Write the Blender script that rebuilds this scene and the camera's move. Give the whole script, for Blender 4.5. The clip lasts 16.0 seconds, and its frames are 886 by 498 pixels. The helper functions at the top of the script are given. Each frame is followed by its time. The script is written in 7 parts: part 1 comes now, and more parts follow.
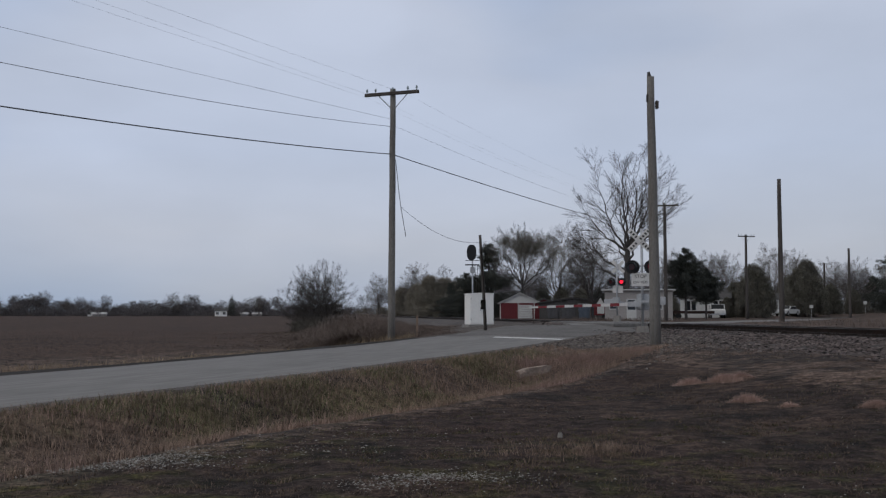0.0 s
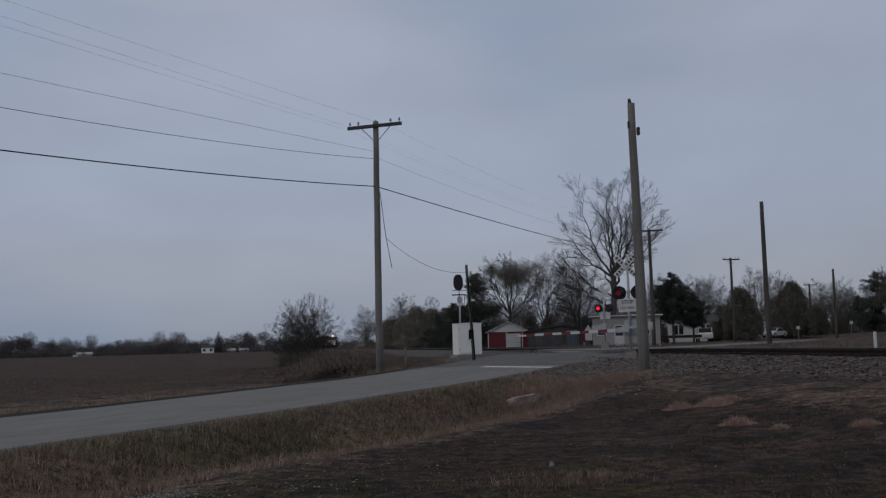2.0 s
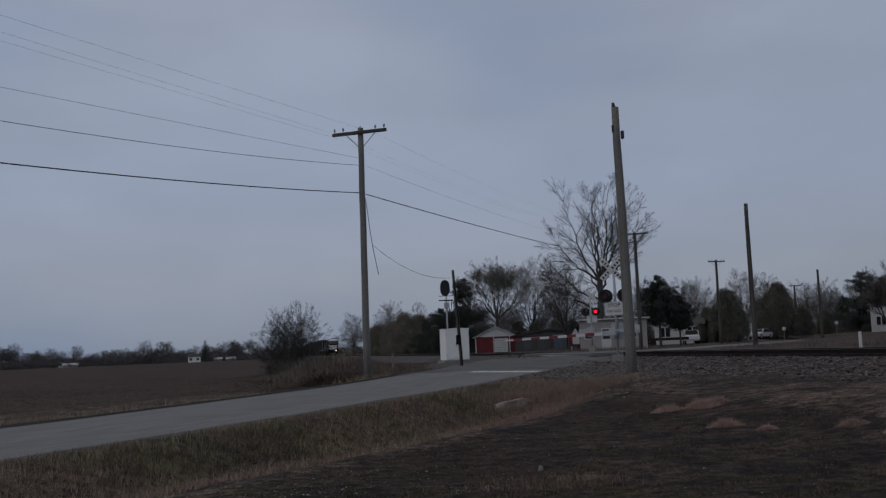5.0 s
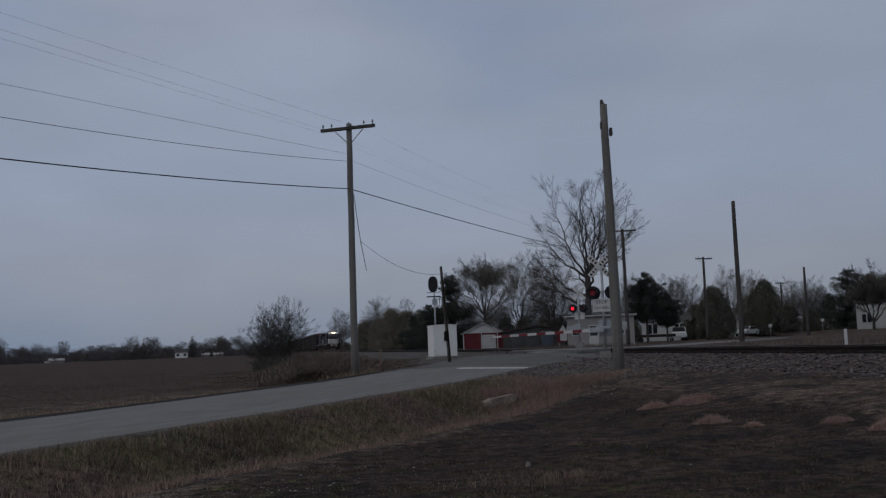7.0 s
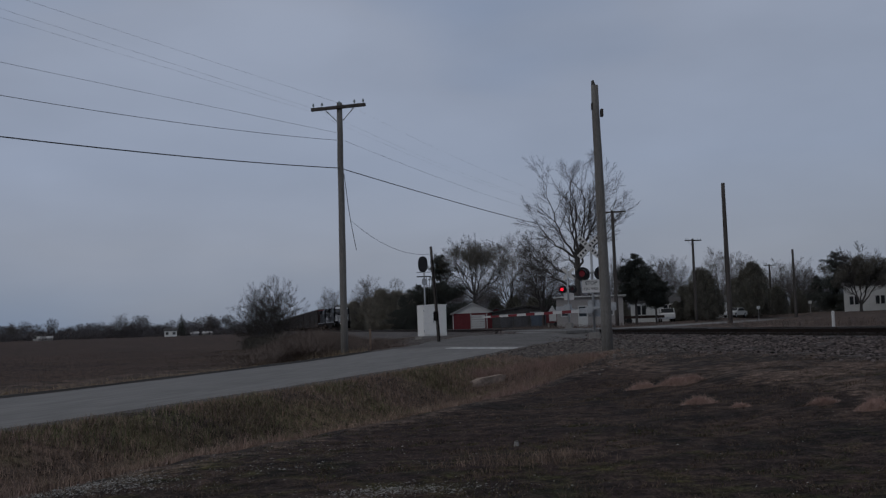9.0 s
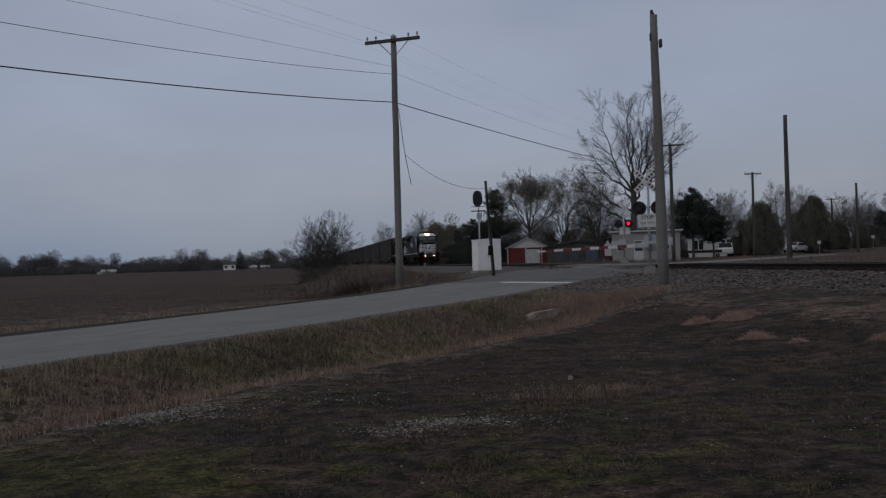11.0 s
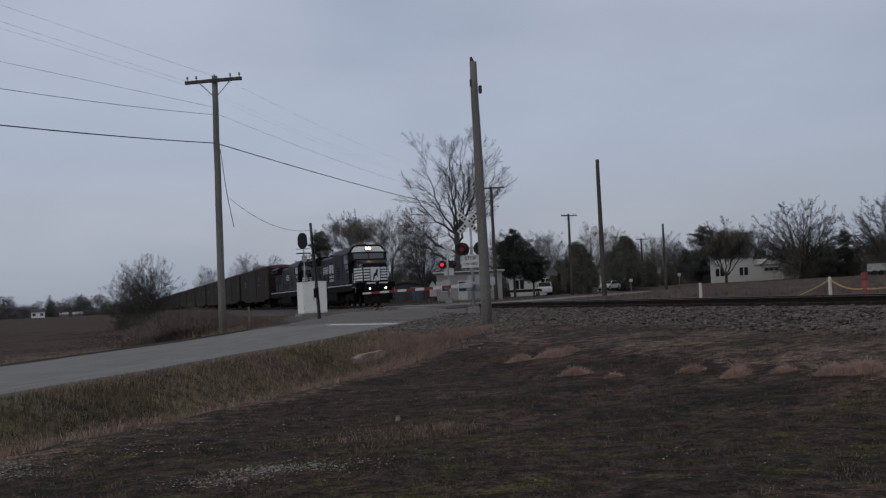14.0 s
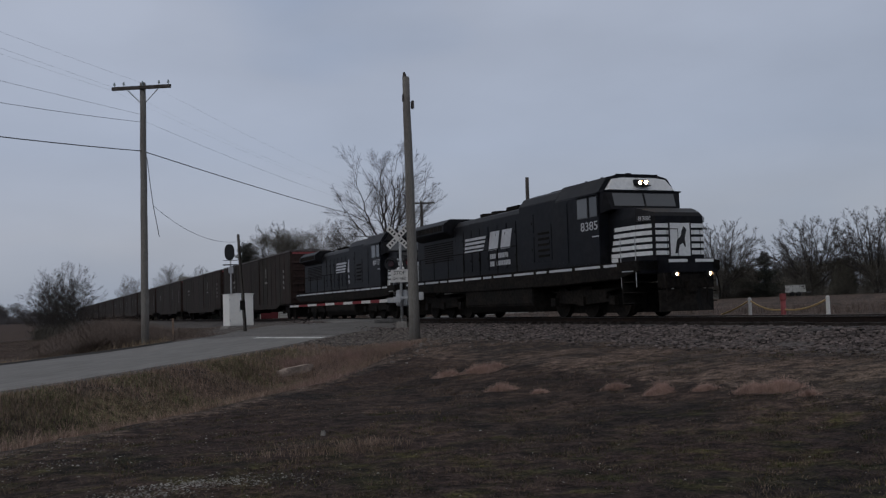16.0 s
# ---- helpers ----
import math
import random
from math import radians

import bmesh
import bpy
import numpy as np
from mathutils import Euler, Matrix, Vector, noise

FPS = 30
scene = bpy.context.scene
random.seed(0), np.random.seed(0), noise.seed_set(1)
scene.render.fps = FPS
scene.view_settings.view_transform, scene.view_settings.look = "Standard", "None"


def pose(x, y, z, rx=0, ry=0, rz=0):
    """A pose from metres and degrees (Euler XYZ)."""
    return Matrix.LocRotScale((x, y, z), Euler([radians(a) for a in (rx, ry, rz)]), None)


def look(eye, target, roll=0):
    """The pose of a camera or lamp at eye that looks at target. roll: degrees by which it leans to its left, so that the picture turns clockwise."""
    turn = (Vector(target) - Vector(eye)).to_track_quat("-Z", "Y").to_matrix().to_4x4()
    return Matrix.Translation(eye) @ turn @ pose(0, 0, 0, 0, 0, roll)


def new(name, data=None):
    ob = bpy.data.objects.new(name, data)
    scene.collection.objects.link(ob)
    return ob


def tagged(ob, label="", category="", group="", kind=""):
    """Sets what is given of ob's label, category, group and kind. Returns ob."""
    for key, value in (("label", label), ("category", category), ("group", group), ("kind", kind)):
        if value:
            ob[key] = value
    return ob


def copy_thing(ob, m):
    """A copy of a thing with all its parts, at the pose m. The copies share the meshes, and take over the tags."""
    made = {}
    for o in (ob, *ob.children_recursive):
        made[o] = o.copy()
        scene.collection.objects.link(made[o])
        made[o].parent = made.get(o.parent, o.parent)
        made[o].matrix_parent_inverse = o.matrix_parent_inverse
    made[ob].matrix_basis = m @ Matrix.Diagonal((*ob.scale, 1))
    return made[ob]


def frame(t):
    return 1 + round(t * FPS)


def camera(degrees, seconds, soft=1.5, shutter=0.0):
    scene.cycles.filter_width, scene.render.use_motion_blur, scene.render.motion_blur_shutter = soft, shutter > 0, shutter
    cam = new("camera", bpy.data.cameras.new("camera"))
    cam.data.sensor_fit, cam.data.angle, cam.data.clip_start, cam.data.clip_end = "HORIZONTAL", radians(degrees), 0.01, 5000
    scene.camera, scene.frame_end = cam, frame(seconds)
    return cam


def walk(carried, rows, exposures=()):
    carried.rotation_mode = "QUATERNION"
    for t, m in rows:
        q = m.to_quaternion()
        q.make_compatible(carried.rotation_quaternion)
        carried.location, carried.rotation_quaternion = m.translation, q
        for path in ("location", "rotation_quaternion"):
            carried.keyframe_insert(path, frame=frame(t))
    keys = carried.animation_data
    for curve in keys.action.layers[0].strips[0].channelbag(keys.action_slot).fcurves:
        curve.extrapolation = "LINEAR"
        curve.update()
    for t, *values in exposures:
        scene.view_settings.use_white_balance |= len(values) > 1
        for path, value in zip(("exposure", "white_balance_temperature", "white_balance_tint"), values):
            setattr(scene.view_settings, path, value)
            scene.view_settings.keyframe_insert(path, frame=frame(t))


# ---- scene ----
cam = camera(48.49, 16.0, soft=1.3)
EYE = (0.0, 0.0, 1.6)
# seconds, yaw, pitch, roll: a hand-held camera that turns on the spot
PATH = [
    (0.0, 0.00, 3.75, -0.03), (0.5, -0.11, 5.42, 1.08), (1.0, -0.28, 5.47, 1.54), (1.5, -0.45, 5.81, 1.05),
    (2.0, -0.69, 5.52, 1.48), (2.5, -0.38, 5.31, 1.90), (3.0, -0.64, 5.39, 2.21), (3.5, -0.75, 5.72, 2.43),
    (4.0, -1.53, 5.69, 2.45), (4.2, -1.61, 5.83, 2.55), (6.3, -1.32, 5.60, 1.44), (6.5, -1.58, 5.40, 1.56), (7.0, -2.12, 5.58, 2.14), (7.5, -2.28, 5.61, 2.11),
    (8.0, -2.45, 5.22, 1.89), (8.2, -2.50, 4.90, 1.59), (10.3, -3.04, 3.87, 2.53), (10.5, -2.03, 2.91, 3.39), (11.0, 0.45, 0.68, 1.72), (11.5, -2.42, 1.77, 2.13),
    (12.0, -3.61, 1.12, 2.14), (12.5, -4.04, 1.16, 2.64), (13.0, -6.48, 2.51, 2.56), (13.5, -7.97, 2.43, 2.64),
    (14.0, -9.66, 2.73, 2.67), (14.5, -8.99, 4.06, 2.19), (15.0, -10.12, 4.12, 1.86), (15.5, -11.72, 3.59, 1.84),
    (16.0, -13.83, 3.43, 1.78)]
EXPOSURES = [(0.0, 0.37, 6528, 10), (0.6, 0.13, 6500, 10), (1.5, -0.12, 6416, 10), (3.0, -0.28, 6287, 10), (4.0, -0.32, 6231, 10), (7.0, -0.42, 6198, 10),
             (8.0, -0.42, 6198, 10), (10.5, -0.36, 6265, 10), (11.0, -0.28, 6360, 10), (12.0, 0.0, 6489, 10), (13.5, 0.10, 6500, 10), (14.5, 0.08, 6500, 10), (16.0, -0.02, 6489, 10)]
walk(cam, [(t, pose(*EYE, 90 + p, r, y)) for t, y, p, r in PATH], EXPOSURES)

# ---------------------------------------------------------------- world
world = bpy.data.worlds.new("world")
scene.world = world
world.use_nodes = True
def build_sky():
    nt = world.node_tree
    nt.nodes.clear()
    N, L = nt.nodes.new, nt.links.new
    out, bg = N("ShaderNodeOutputWorld"), N("ShaderNodeBackground")
    sky = N("ShaderNodeTexSky")
    sky.sky_type, sky.sun_disc = "NISHITA", False
    sky.sun_elevation, sky.sun_rotation = radians(8), radians(-115)
    sky.air_density, sky.dust_density, sky.ozone_density = 1.0, 2.0, 3.0
    co = N("ShaderNodeTexCoord")
    sep = N("ShaderNodeSeparateXYZ")
    L(co.outputs["Generated"], sep.inputs[0])
    # cloud deck: paler at the skyline, blue-grey overhead
    ramp = N("ShaderNodeValToRGB")
    e = ramp.color_ramp.elements
    e[0].position, e[0].color = 0.0, (0.355, 0.385, 0.445, 1)
    e[1].position, e[1].color = 1.0, (0.58, 0.55, 0.53, 1)
    for p, c in ((0.06, (0.395, 0.42, 0.49)), (0.16, (0.375, 0.42, 0.525)), (0.30, (0.40, 0.44, 0.535)), (0.45, (0.43, 0.455, 0.52)), (0.7, (0.56, 0.53, 0.52))):
        el = e.new(p)
        el.color = (*c, 1)
    L(sep.outputs["Z"], ramp.inputs[0])
    # long soft streaks of cloud
    mp = N("ShaderNodeMapping")
    mp.inputs["Scale"].default_value = (1.0, 1.0, 2.6)
    mp.inputs["Rotation"].default_value = (radians(6), 0, 0)
    L(co.outputs["Generated"], mp.inputs[0])
    n1, n2 = N("ShaderNodeTexNoise"), N("ShaderNodeTexNoise")
    n1.inputs["Scale"].default_value, n1.inputs["Detail"].default_value, n1.inputs["Roughness"].default_value = 1.7, 3, 0.4
    n2.inputs["Scale"].default_value, n2.inputs["Detail"].default_value = 5.0, 5
    for n in (n1, n2):
        L(mp.outputs[0], n.inputs["Vector"])
    r1 = N("ShaderNodeMapRange")
    r1.inputs["From Min"].default_value, r1.inputs["From Max"].default_value = 0.36, 0.64
    r1.inputs["To Min"].default_value, r1.inputs["To Max"].default_value = 0.88, 1.12
    L(n1.outputs["Fac"], r1.inputs["Value"])
    r2 = N("ShaderNodeMapRange")
    r2.inputs["From Min"].default_value, r2.inputs["From Max"].default_value = 0.3, 0.7
    r2.inputs["To Min"].default_value, r2.inputs["To Max"].default_value = 0.95, 1.05
    L(n2.outputs["Fac"], r2.inputs["Value"])
    mul = N("ShaderNodeMath")
    mul.operation = "MULTIPLY"
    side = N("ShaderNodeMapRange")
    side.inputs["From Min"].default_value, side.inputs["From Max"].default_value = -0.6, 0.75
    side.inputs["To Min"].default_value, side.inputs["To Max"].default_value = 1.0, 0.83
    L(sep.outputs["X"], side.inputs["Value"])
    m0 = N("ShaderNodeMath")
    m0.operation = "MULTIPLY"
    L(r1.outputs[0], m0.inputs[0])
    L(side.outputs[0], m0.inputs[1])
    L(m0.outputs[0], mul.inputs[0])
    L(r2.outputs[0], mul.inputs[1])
    vm = N("ShaderNodeVectorMath")
    vm.operation = "SCALE"
    # thinner places in the deck are bluer
    gap = N("ShaderNodeMix")
    gap.data_type, gap.blend_type = "RGBA", "MULTIPLY"
    gr = N("ShaderNodeMapRange")
    gr.inputs["From Min"].default_value, gr.inputs["From Max"].default_value = 0.57, 0.38
    L(n1.outputs["Fac"], gr.inputs["Value"])
    L(gr.outputs[0], gap.inputs[0])
    L(ramp.outputs[0], gap.inputs[6])
    gap.inputs[7].default_value = (0.79, 0.92, 1.08, 1)
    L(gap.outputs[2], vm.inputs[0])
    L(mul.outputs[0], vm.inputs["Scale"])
    # a little of the clear sky shows through the deck
    sc = N("ShaderNodeVectorMath")
    sc.operation = "SCALE"
    sc.inputs["Scale"].default_value = 0.012
    L(sky.outputs[0], sc.inputs[0])
    ad = N("ShaderNodeVectorMath")
    ad.operation = "ADD"
    L(vm.outputs[0], ad.inputs[0])
    L(sc.outputs[0], ad.inputs[1])
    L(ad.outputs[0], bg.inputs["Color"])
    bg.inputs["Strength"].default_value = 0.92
    L(bg.outputs[0], out.inputs[0])


build_sky()
sun = new("sun", bpy.data.lights.new("sun", "SUN"))
sun.data.energy, sun.data.angle, sun.data.color = 0.3, radians(25), (1.0, 0.93, 0.86)
sun.matrix_world = look((-40, -20, 30), (0, 10, 0))


# ---------------------------------------------------------------- materials
def material(name, color, rough=0.8, metal=0.0, var=0.25, scale=3.0, fine=30.0, bump=0.0, tint=None, spec=0.3, rand=0.0, island=0.0, coat=0.0, stretch=None, turn=0.0):
    """Base colour with large stains and fine grain, and relief from the grain."""
    m = bpy.data.materials.new(name)
    m.use_nodes = True
    nt = m.node_tree
    N, L = nt.nodes.new, nt.links.new
    b = nt.nodes["Principled BSDF"]
    b.inputs["Roughness"].default_value, b.inputs["Metallic"].default_value = rough, metal
    b.inputs["Specular IOR Level"].default_value, b.inputs["Coat Weight"].default_value = spec, coat
    co = N("ShaderNodeTexCoord")
    vec = co.outputs["Object"]
    if turn:
        rt = N("ShaderNodeMapping")
        rt.inputs["Rotation"].default_value = (0, 0, radians(turn))
        L(vec, rt.inputs[0])
        vec = rt.outputs[0]
    if stretch:
        mp = N("ShaderNodeMapping")
        mp.inputs["Scale"].default_value = stretch
        L(vec, mp.inputs[0])
        vec = mp.outputs[0]
    big, small = N("ShaderNodeTexNoise"), N("ShaderNodeTexNoise")
    for n, s, d in ((big, scale, 4), (small, fine, 3)):
        n.inputs["Scale"].default_value, n.inputs["Detail"].default_value = s, d
        L(vec, n.inputs["Vector"])
    mix = N("ShaderNodeMix")
    mix.data_type = "RGBA"
    c2 = tint or tuple(c * 0.45 for c in color)
    mix.inputs[6].default_value, mix.inputs[7].default_value = (*color, 1), (*c2, 1)
    mr = N("ShaderNodeMapRange")
    mr.inputs["From Min"].default_value, mr.inputs["From Max"].default_value = 0.42, 0.68
    mr.inputs["To Max"].default_value = min(1.0, var * 2)
    L(big.outputs["Fac"], mr.inputs["Value"])
    L(mr.outputs[0], mix.inputs[0])
    fm = N("ShaderNodeMapRange")
    fm.inputs["From Min"].default_value, fm.inputs["From Max"].default_value = 0.3, 0.7
    fm.inputs["To Min"].default_value, fm.inputs["To Max"].default_value = 1 - var, 1 + var
    L(small.outputs["Fac"], fm.inputs["Value"])
    val = fm.outputs[0]
    for amount, node, socket in ((rand, "ShaderNodeObjectInfo", "Random"), (island, "ShaderNodeNewGeometry", "Random Per Island")):
        if amount:
            src = N(node)
            rm = N("ShaderNodeMapRange")
            rm.inputs["To Min"].default_value, rm.inputs["To Max"].default_value = 1 - amount, 1 + amount
            L(src.outputs[socket], rm.inputs["Value"])
            mm = N("ShaderNodeMath")
            mm.operation = "MULTIPLY"
            L(val, mm.inputs[0])
            L(rm.outputs[0], mm.inputs[1])
            val = mm.outputs[0]
    vm = N("ShaderNodeVectorMath")
    vm.operation = "SCALE"
    L(mix.outputs[2], vm.inputs[0])
    L(val, vm.inputs["Scale"])
    L(vm.outputs[0], b.inputs["Base Color"])
    if bump:
        bp = N("ShaderNodeBump")
        bp.inputs["Strength"].default_value, bp.inputs["Distance"].default_value = 0.6, bump
        L(small.outputs["Fac"], bp.inputs["Height"])
        L(bp.outputs[0], b.inputs["Normal"])
    return m


def glow(name, color, strength):
    m = bpy.data.materials.new(name)
    m.use_nodes = True
    b = m.node_tree.nodes["Principled BSDF"]
    b.inputs["Base Color"].default_value = (*(c * 0.05 for c in color), 1)
    b.inputs["Emission Color"].default_value = (*color, 1)
    b.inputs["Emission Strength"].default_value = strength
    b.inputs["Roughness"].default_value = 0.3
    return m


def glass(name, color=(0.03, 0.035, 0.04), rough=0.06):
    m = bpy.data.materials.new(name)
    m.use_nodes = True
    b = m.node_tree.nodes["Principled BSDF"]
    b.inputs["Base Color"].default_value, b.inputs["Roughness"].default_value = (*color, 1), rough
    b.inputs["Specular IOR Level"].default_value = 0.6
    return m


M = dict(
    asphalt=material("old_asphalt", (0.172, 0.166, 0.158), 0.85, var=0.17, scale=0.8, fine=7, bump=0.006, tint=(0.118, 0.113, 0.107), turn=28, stretch=(1.0, 0.12, 1.0)),
    apron=material("patched_asphalt", (0.120, 0.113, 0.106), 0.9, var=0.3, scale=0.7, fine=9, bump=0.012, tint=(0.075, 0.069, 0.064)),
    roadpaint=material("road_paint", (0.62, 0.62, 0.60), 0.7, var=0.2, scale=2, fine=20, tint=(0.34, 0.34, 0.33)),
    ballast=material("ballast", (0.085, 0.074, 0.069), 0.95, var=0.4, scale=0.5, fine=7, bump=0.05, tint=(0.045, 0.039, 0.037)),
    stone=material("ballast_stone", (0.112, 0.092, 0.086), 0.9, var=0.3, scale=2, fine=12, island=0.92),
    gravelstone=material("gravel_stone", (0.140, 0.122, 0.110), 0.9, var=0.25, scale=2, fine=12, island=0.6),
    rail=material("rail_steel", (0.018, 0.013, 0.011), 0.85, 0.0, var=0.3, scale=1.5, fine=14, tint=(0.028, 0.018, 0.014), spec=0.1),
    railtop=material("rail_head", (0.10, 0.095, 0.09), 0.5, 0.5, var=0.1),
    tie=material("tie_wood", (0.034, 0.027, 0.023), 0.95, var=0.35, scale=2, fine=18, rand=0.35, bump=0.01),
    pole=material("weathered_pole", (0.185, 0.176, 0.160), 0.9, var=0.3, scale=1.2, fine=22, bump=0.01, stretch=(4, 4, 0.35), tint=(0.12, 0.105, 0.095)),
    poledark=material("dark_pole", (0.085, 0.075, 0.068), 0.9, var=0.3, scale=1.2, fine=22, bump=0.01, stretch=(4, 4, 0.35)),
    wire=material("wire", (0.035, 0.035, 0.038), 0.7, var=0.05),
    wirefaint=material("thin_wire", (0.20, 0.21, 0.23), 0.6, var=0.05),
    steel=material("galvanised_steel", (0.42, 0.43, 0.44), 0.5, 0.35, var=0.15, scale=3, fine=20),
    cabinet=material("white_cabinet", (0.84, 0.83, 0.79), 0.5, var=0.035, scale=1.2, fine=8, tint=(0.70, 0.67, 0.60)),
    white=material("white_paint", (0.60, 0.59, 0.57), 0.55, var=0.08, scale=2, fine=14, tint=(0.50, 0.49, 0.47)),
    signblack=material("black_paint", (0.02, 0.02, 0.022), 0.5, var=0.15),
    red=material("red_paint", (0.20, 0.030, 0.036), 0.5, var=0.15, scale=2, fine=12),
    redbarn=material("red_siding", (0.125, 0.022, 0.026), 0.75, var=0.2, scale=0.8, fine=8),
    roofgrey=material("pale_shingle", (0.42, 0.41, 0.40), 0.9, var=0.15, scale=1, fine=9),
    roofdark=material("dark_shingle", (0.075, 0.072, 0.07), 0.9, var=0.25, scale=1, fine=9),
    siding=material("pale_siding", (0.52, 0.52, 0.50), 0.7, var=0.08, scale=0.6, fine=6),
    beige=material("beige_siding", (0.31, 0.29, 0.275), 0.7, var=0.1, scale=0.6, fine=6),
    culvert=material("mossy_concrete", (0.33, 0.265, 0.22), 0.95, var=0.3, scale=2.5, fine=14, bump=0.02, tint=(0.11, 0.085, 0.07)),
    concrete=material("concrete", (0.27, 0.255, 0.235), 0.9, var=0.18, scale=1.5, fine=12, bump=0.006),
    loco=material("loco_black", (0.0058, 0.0063, 0.0088), 0.5, var=0.4, scale=0.7, fine=5, spec=0.14, tint=(0.0125, 0.0115, 0.012)),
    under=material("grimy_underframe", (0.0125, 0.0115, 0.0105), 0.9, spec=0.08, var=0.4, scale=1.5, fine=9, tint=(0.022, 0.018, 0.015)),
    stripe=material("loco_white", (0.72, 0.73, 0.73), 0.5, var=0.08, scale=1.0, fine=9, tint=(0.5, 0.49, 0.47)),
    locogrey=material("loco_grey_lettering", (0.50, 0.51, 0.53), 0.55, var=0.1, scale=1.0, fine=9),
    glass=glass("window_glass"),
    darkpane=material("dark_pane", (0.012, 0.013, 0.015), 0.3, var=0.1, spec=0.2),
    cabglass=glass("cab_glass", (0.085, 0.09, 0.095), 0.12),
    lamp=glow("headlight", (1.0, 0.56, 0.22), 190.0),
    ditch=glow("ditch_light", (1.0, 0.60, 0.32), 50.0),
    redlow=glow("red_lamp_dim", (0.8, 0.02, 0.05), 0.055),
    redlit=glow("red_lamp_lit", (1.0, 0.012, 0.04), 1.5),
    reddark=material("red_lens", (0.06, 0.006, 0.008), 0.25, var=0.05, spec=0.5),
    boxcar=material("boxcar_brown", (0.030, 0.0205, 0.0168), 0.8, var=0.35, scale=0.5, fine=4, tint=(0.019, 0.019, 0.014), spec=0.2, stretch=(1.0, 1.0, 0.25)),
    boxroof=material("boxcar_roof", (0.12, 0.11, 0.105), 0.7, var=0.25, scale=0.5, fine=5),
    stencil=material("faded_stencil", (0.22, 0.21, 0.20), 0.8, var=0.3, scale=2, fine=9),
    hopperin=material("rusty_end", (0.034, 0.019, 0.016), 0.85, var=0.3, scale=0.8, fine=6),
    coal=material("coal", (0.02, 0.02, 0.021), 0.9, var=0.4, scale=1.5, fine=8, bump=0.05),
    bark=material("bark", (0.070, 0.063, 0.060), 0.95, var=0.3, scale=2, fine=14, tint=(0.044, 0.039, 0.036)),
    barkpale=material("grey_twigs", (0.135, 0.12, 0.11), 0.95, var=0.25, scale=2, fine=14),
    needle=material("needles", (0.058, 0.062, 0.054), 0.9, var=0.3, scale=2, fine=10, island=0.4, tint=(0.048, 0.053, 0.042)),
    shrub=material("dense_shrub", (0.142, 0.134, 0.110), 0.95, var=0.3, scale=1, fine=8, island=0.4),
    thicket=material("thicket", (0.128, 0.118, 0.100), 0.95, var=0.3, scale=1, fine=8, island=0.4),
    saplings=material("olive_brown_twigs", (0.225, 0.205, 0.165), 0.95, var=0.25, scale=1, fine=8, island=0.4),
    brush=material("brown_brush", (0.145, 0.112, 0.095), 0.95, var=0.25, scale=1, fine=8, island=0.45),
    # the haze of distance is mixed into this colour
    farwood=material("hazy_far_trees", (0.115, 0.105, 0.106), 0.95, var=0.25, scale=0.05, fine=0.4, island=0.4),
    straw=material("dry_grass", (0.265, 0.190, 0.145), 0.95, var=0.35, scale=0.5, fine=3, island=0.4, tint=(0.135, 0.098, 0.070)),
    tan=material("pale_tufts", (0.42, 0.29, 0.24), 0.95, var=0.2, scale=0.8, fine=4, island=0.35, tint=(0.16, 0.105, 0.082)),
    lip=material("pinkish_dry_grass", (0.27, 0.185, 0.155), 0.95, var=0.25, scale=0.6, fine=4, island=0.35, tint=(0.12, 0.082, 0.066)),
    margin=material("yellow_dry_grass", (0.33, 0.255, 0.165), 0.95, var=0.2, scale=0.6, fine=4, island=0.4, tint=(0.15, 0.11, 0.075)),
    soil=material("dark_edge_strip", (0.022, 0.018, 0.015), 0.95, var=0.35, scale=1.5, fine=9, bump=0.01),
    lawn=material("lawn_blades", (0.086, 0.078, 0.022), 0.9, var=0.25, scale=0.35, fine=3, island=0.5, tint=(0.055, 0.046, 0.026)),
    weed=material("weeds", (0.150, 0.148, 0.076), 0.95, var=0.25, scale=0.5, fine=4, island=0.5, tint=(0.075, 0.055, 0.038)),
    lawnweed=material("low_weeds", (0.050, 0.056, 0.020), 0.95, var=0.25, scale=0.5, fine=4, island=0.5, tint=(0.038, 0.034, 0.018)),
    deadlawn=material("withered_grass", (0.128, 0.092, 0.070), 0.95, var=0.3, scale=0.5, fine=3, island=0.5, tint=(0.036, 0.027, 0.022)),
    frost=material("pale_litter", (0.27, 0.26, 0.24), 0.9, var=0.25, scale=2, fine=9, island=0.4),
    yellow=material("faded_yellow", (0.42, 0.30, 0.14), 0.8, var=0.2),
    binblue=material("bin_blue_grey", (0.10, 0.125, 0.16), 0.6, var=0.2, scale=1, fine=8),
    bingrey=material("bin_grey", (0.085, 0.085, 0.09), 0.6, var=0.2, scale=1, fine=8),
    orange=material("faded_red", (0.25, 0.060, 0.062), 0.6, var=0.15),
    insulator=material("insulator", (0.30, 0.36, 0.36), 0.25, var=0.1, spec=0.6),
    tyre=material("tyre", (0.02, 0.02, 0.02), 0.9, var=0.2),
)


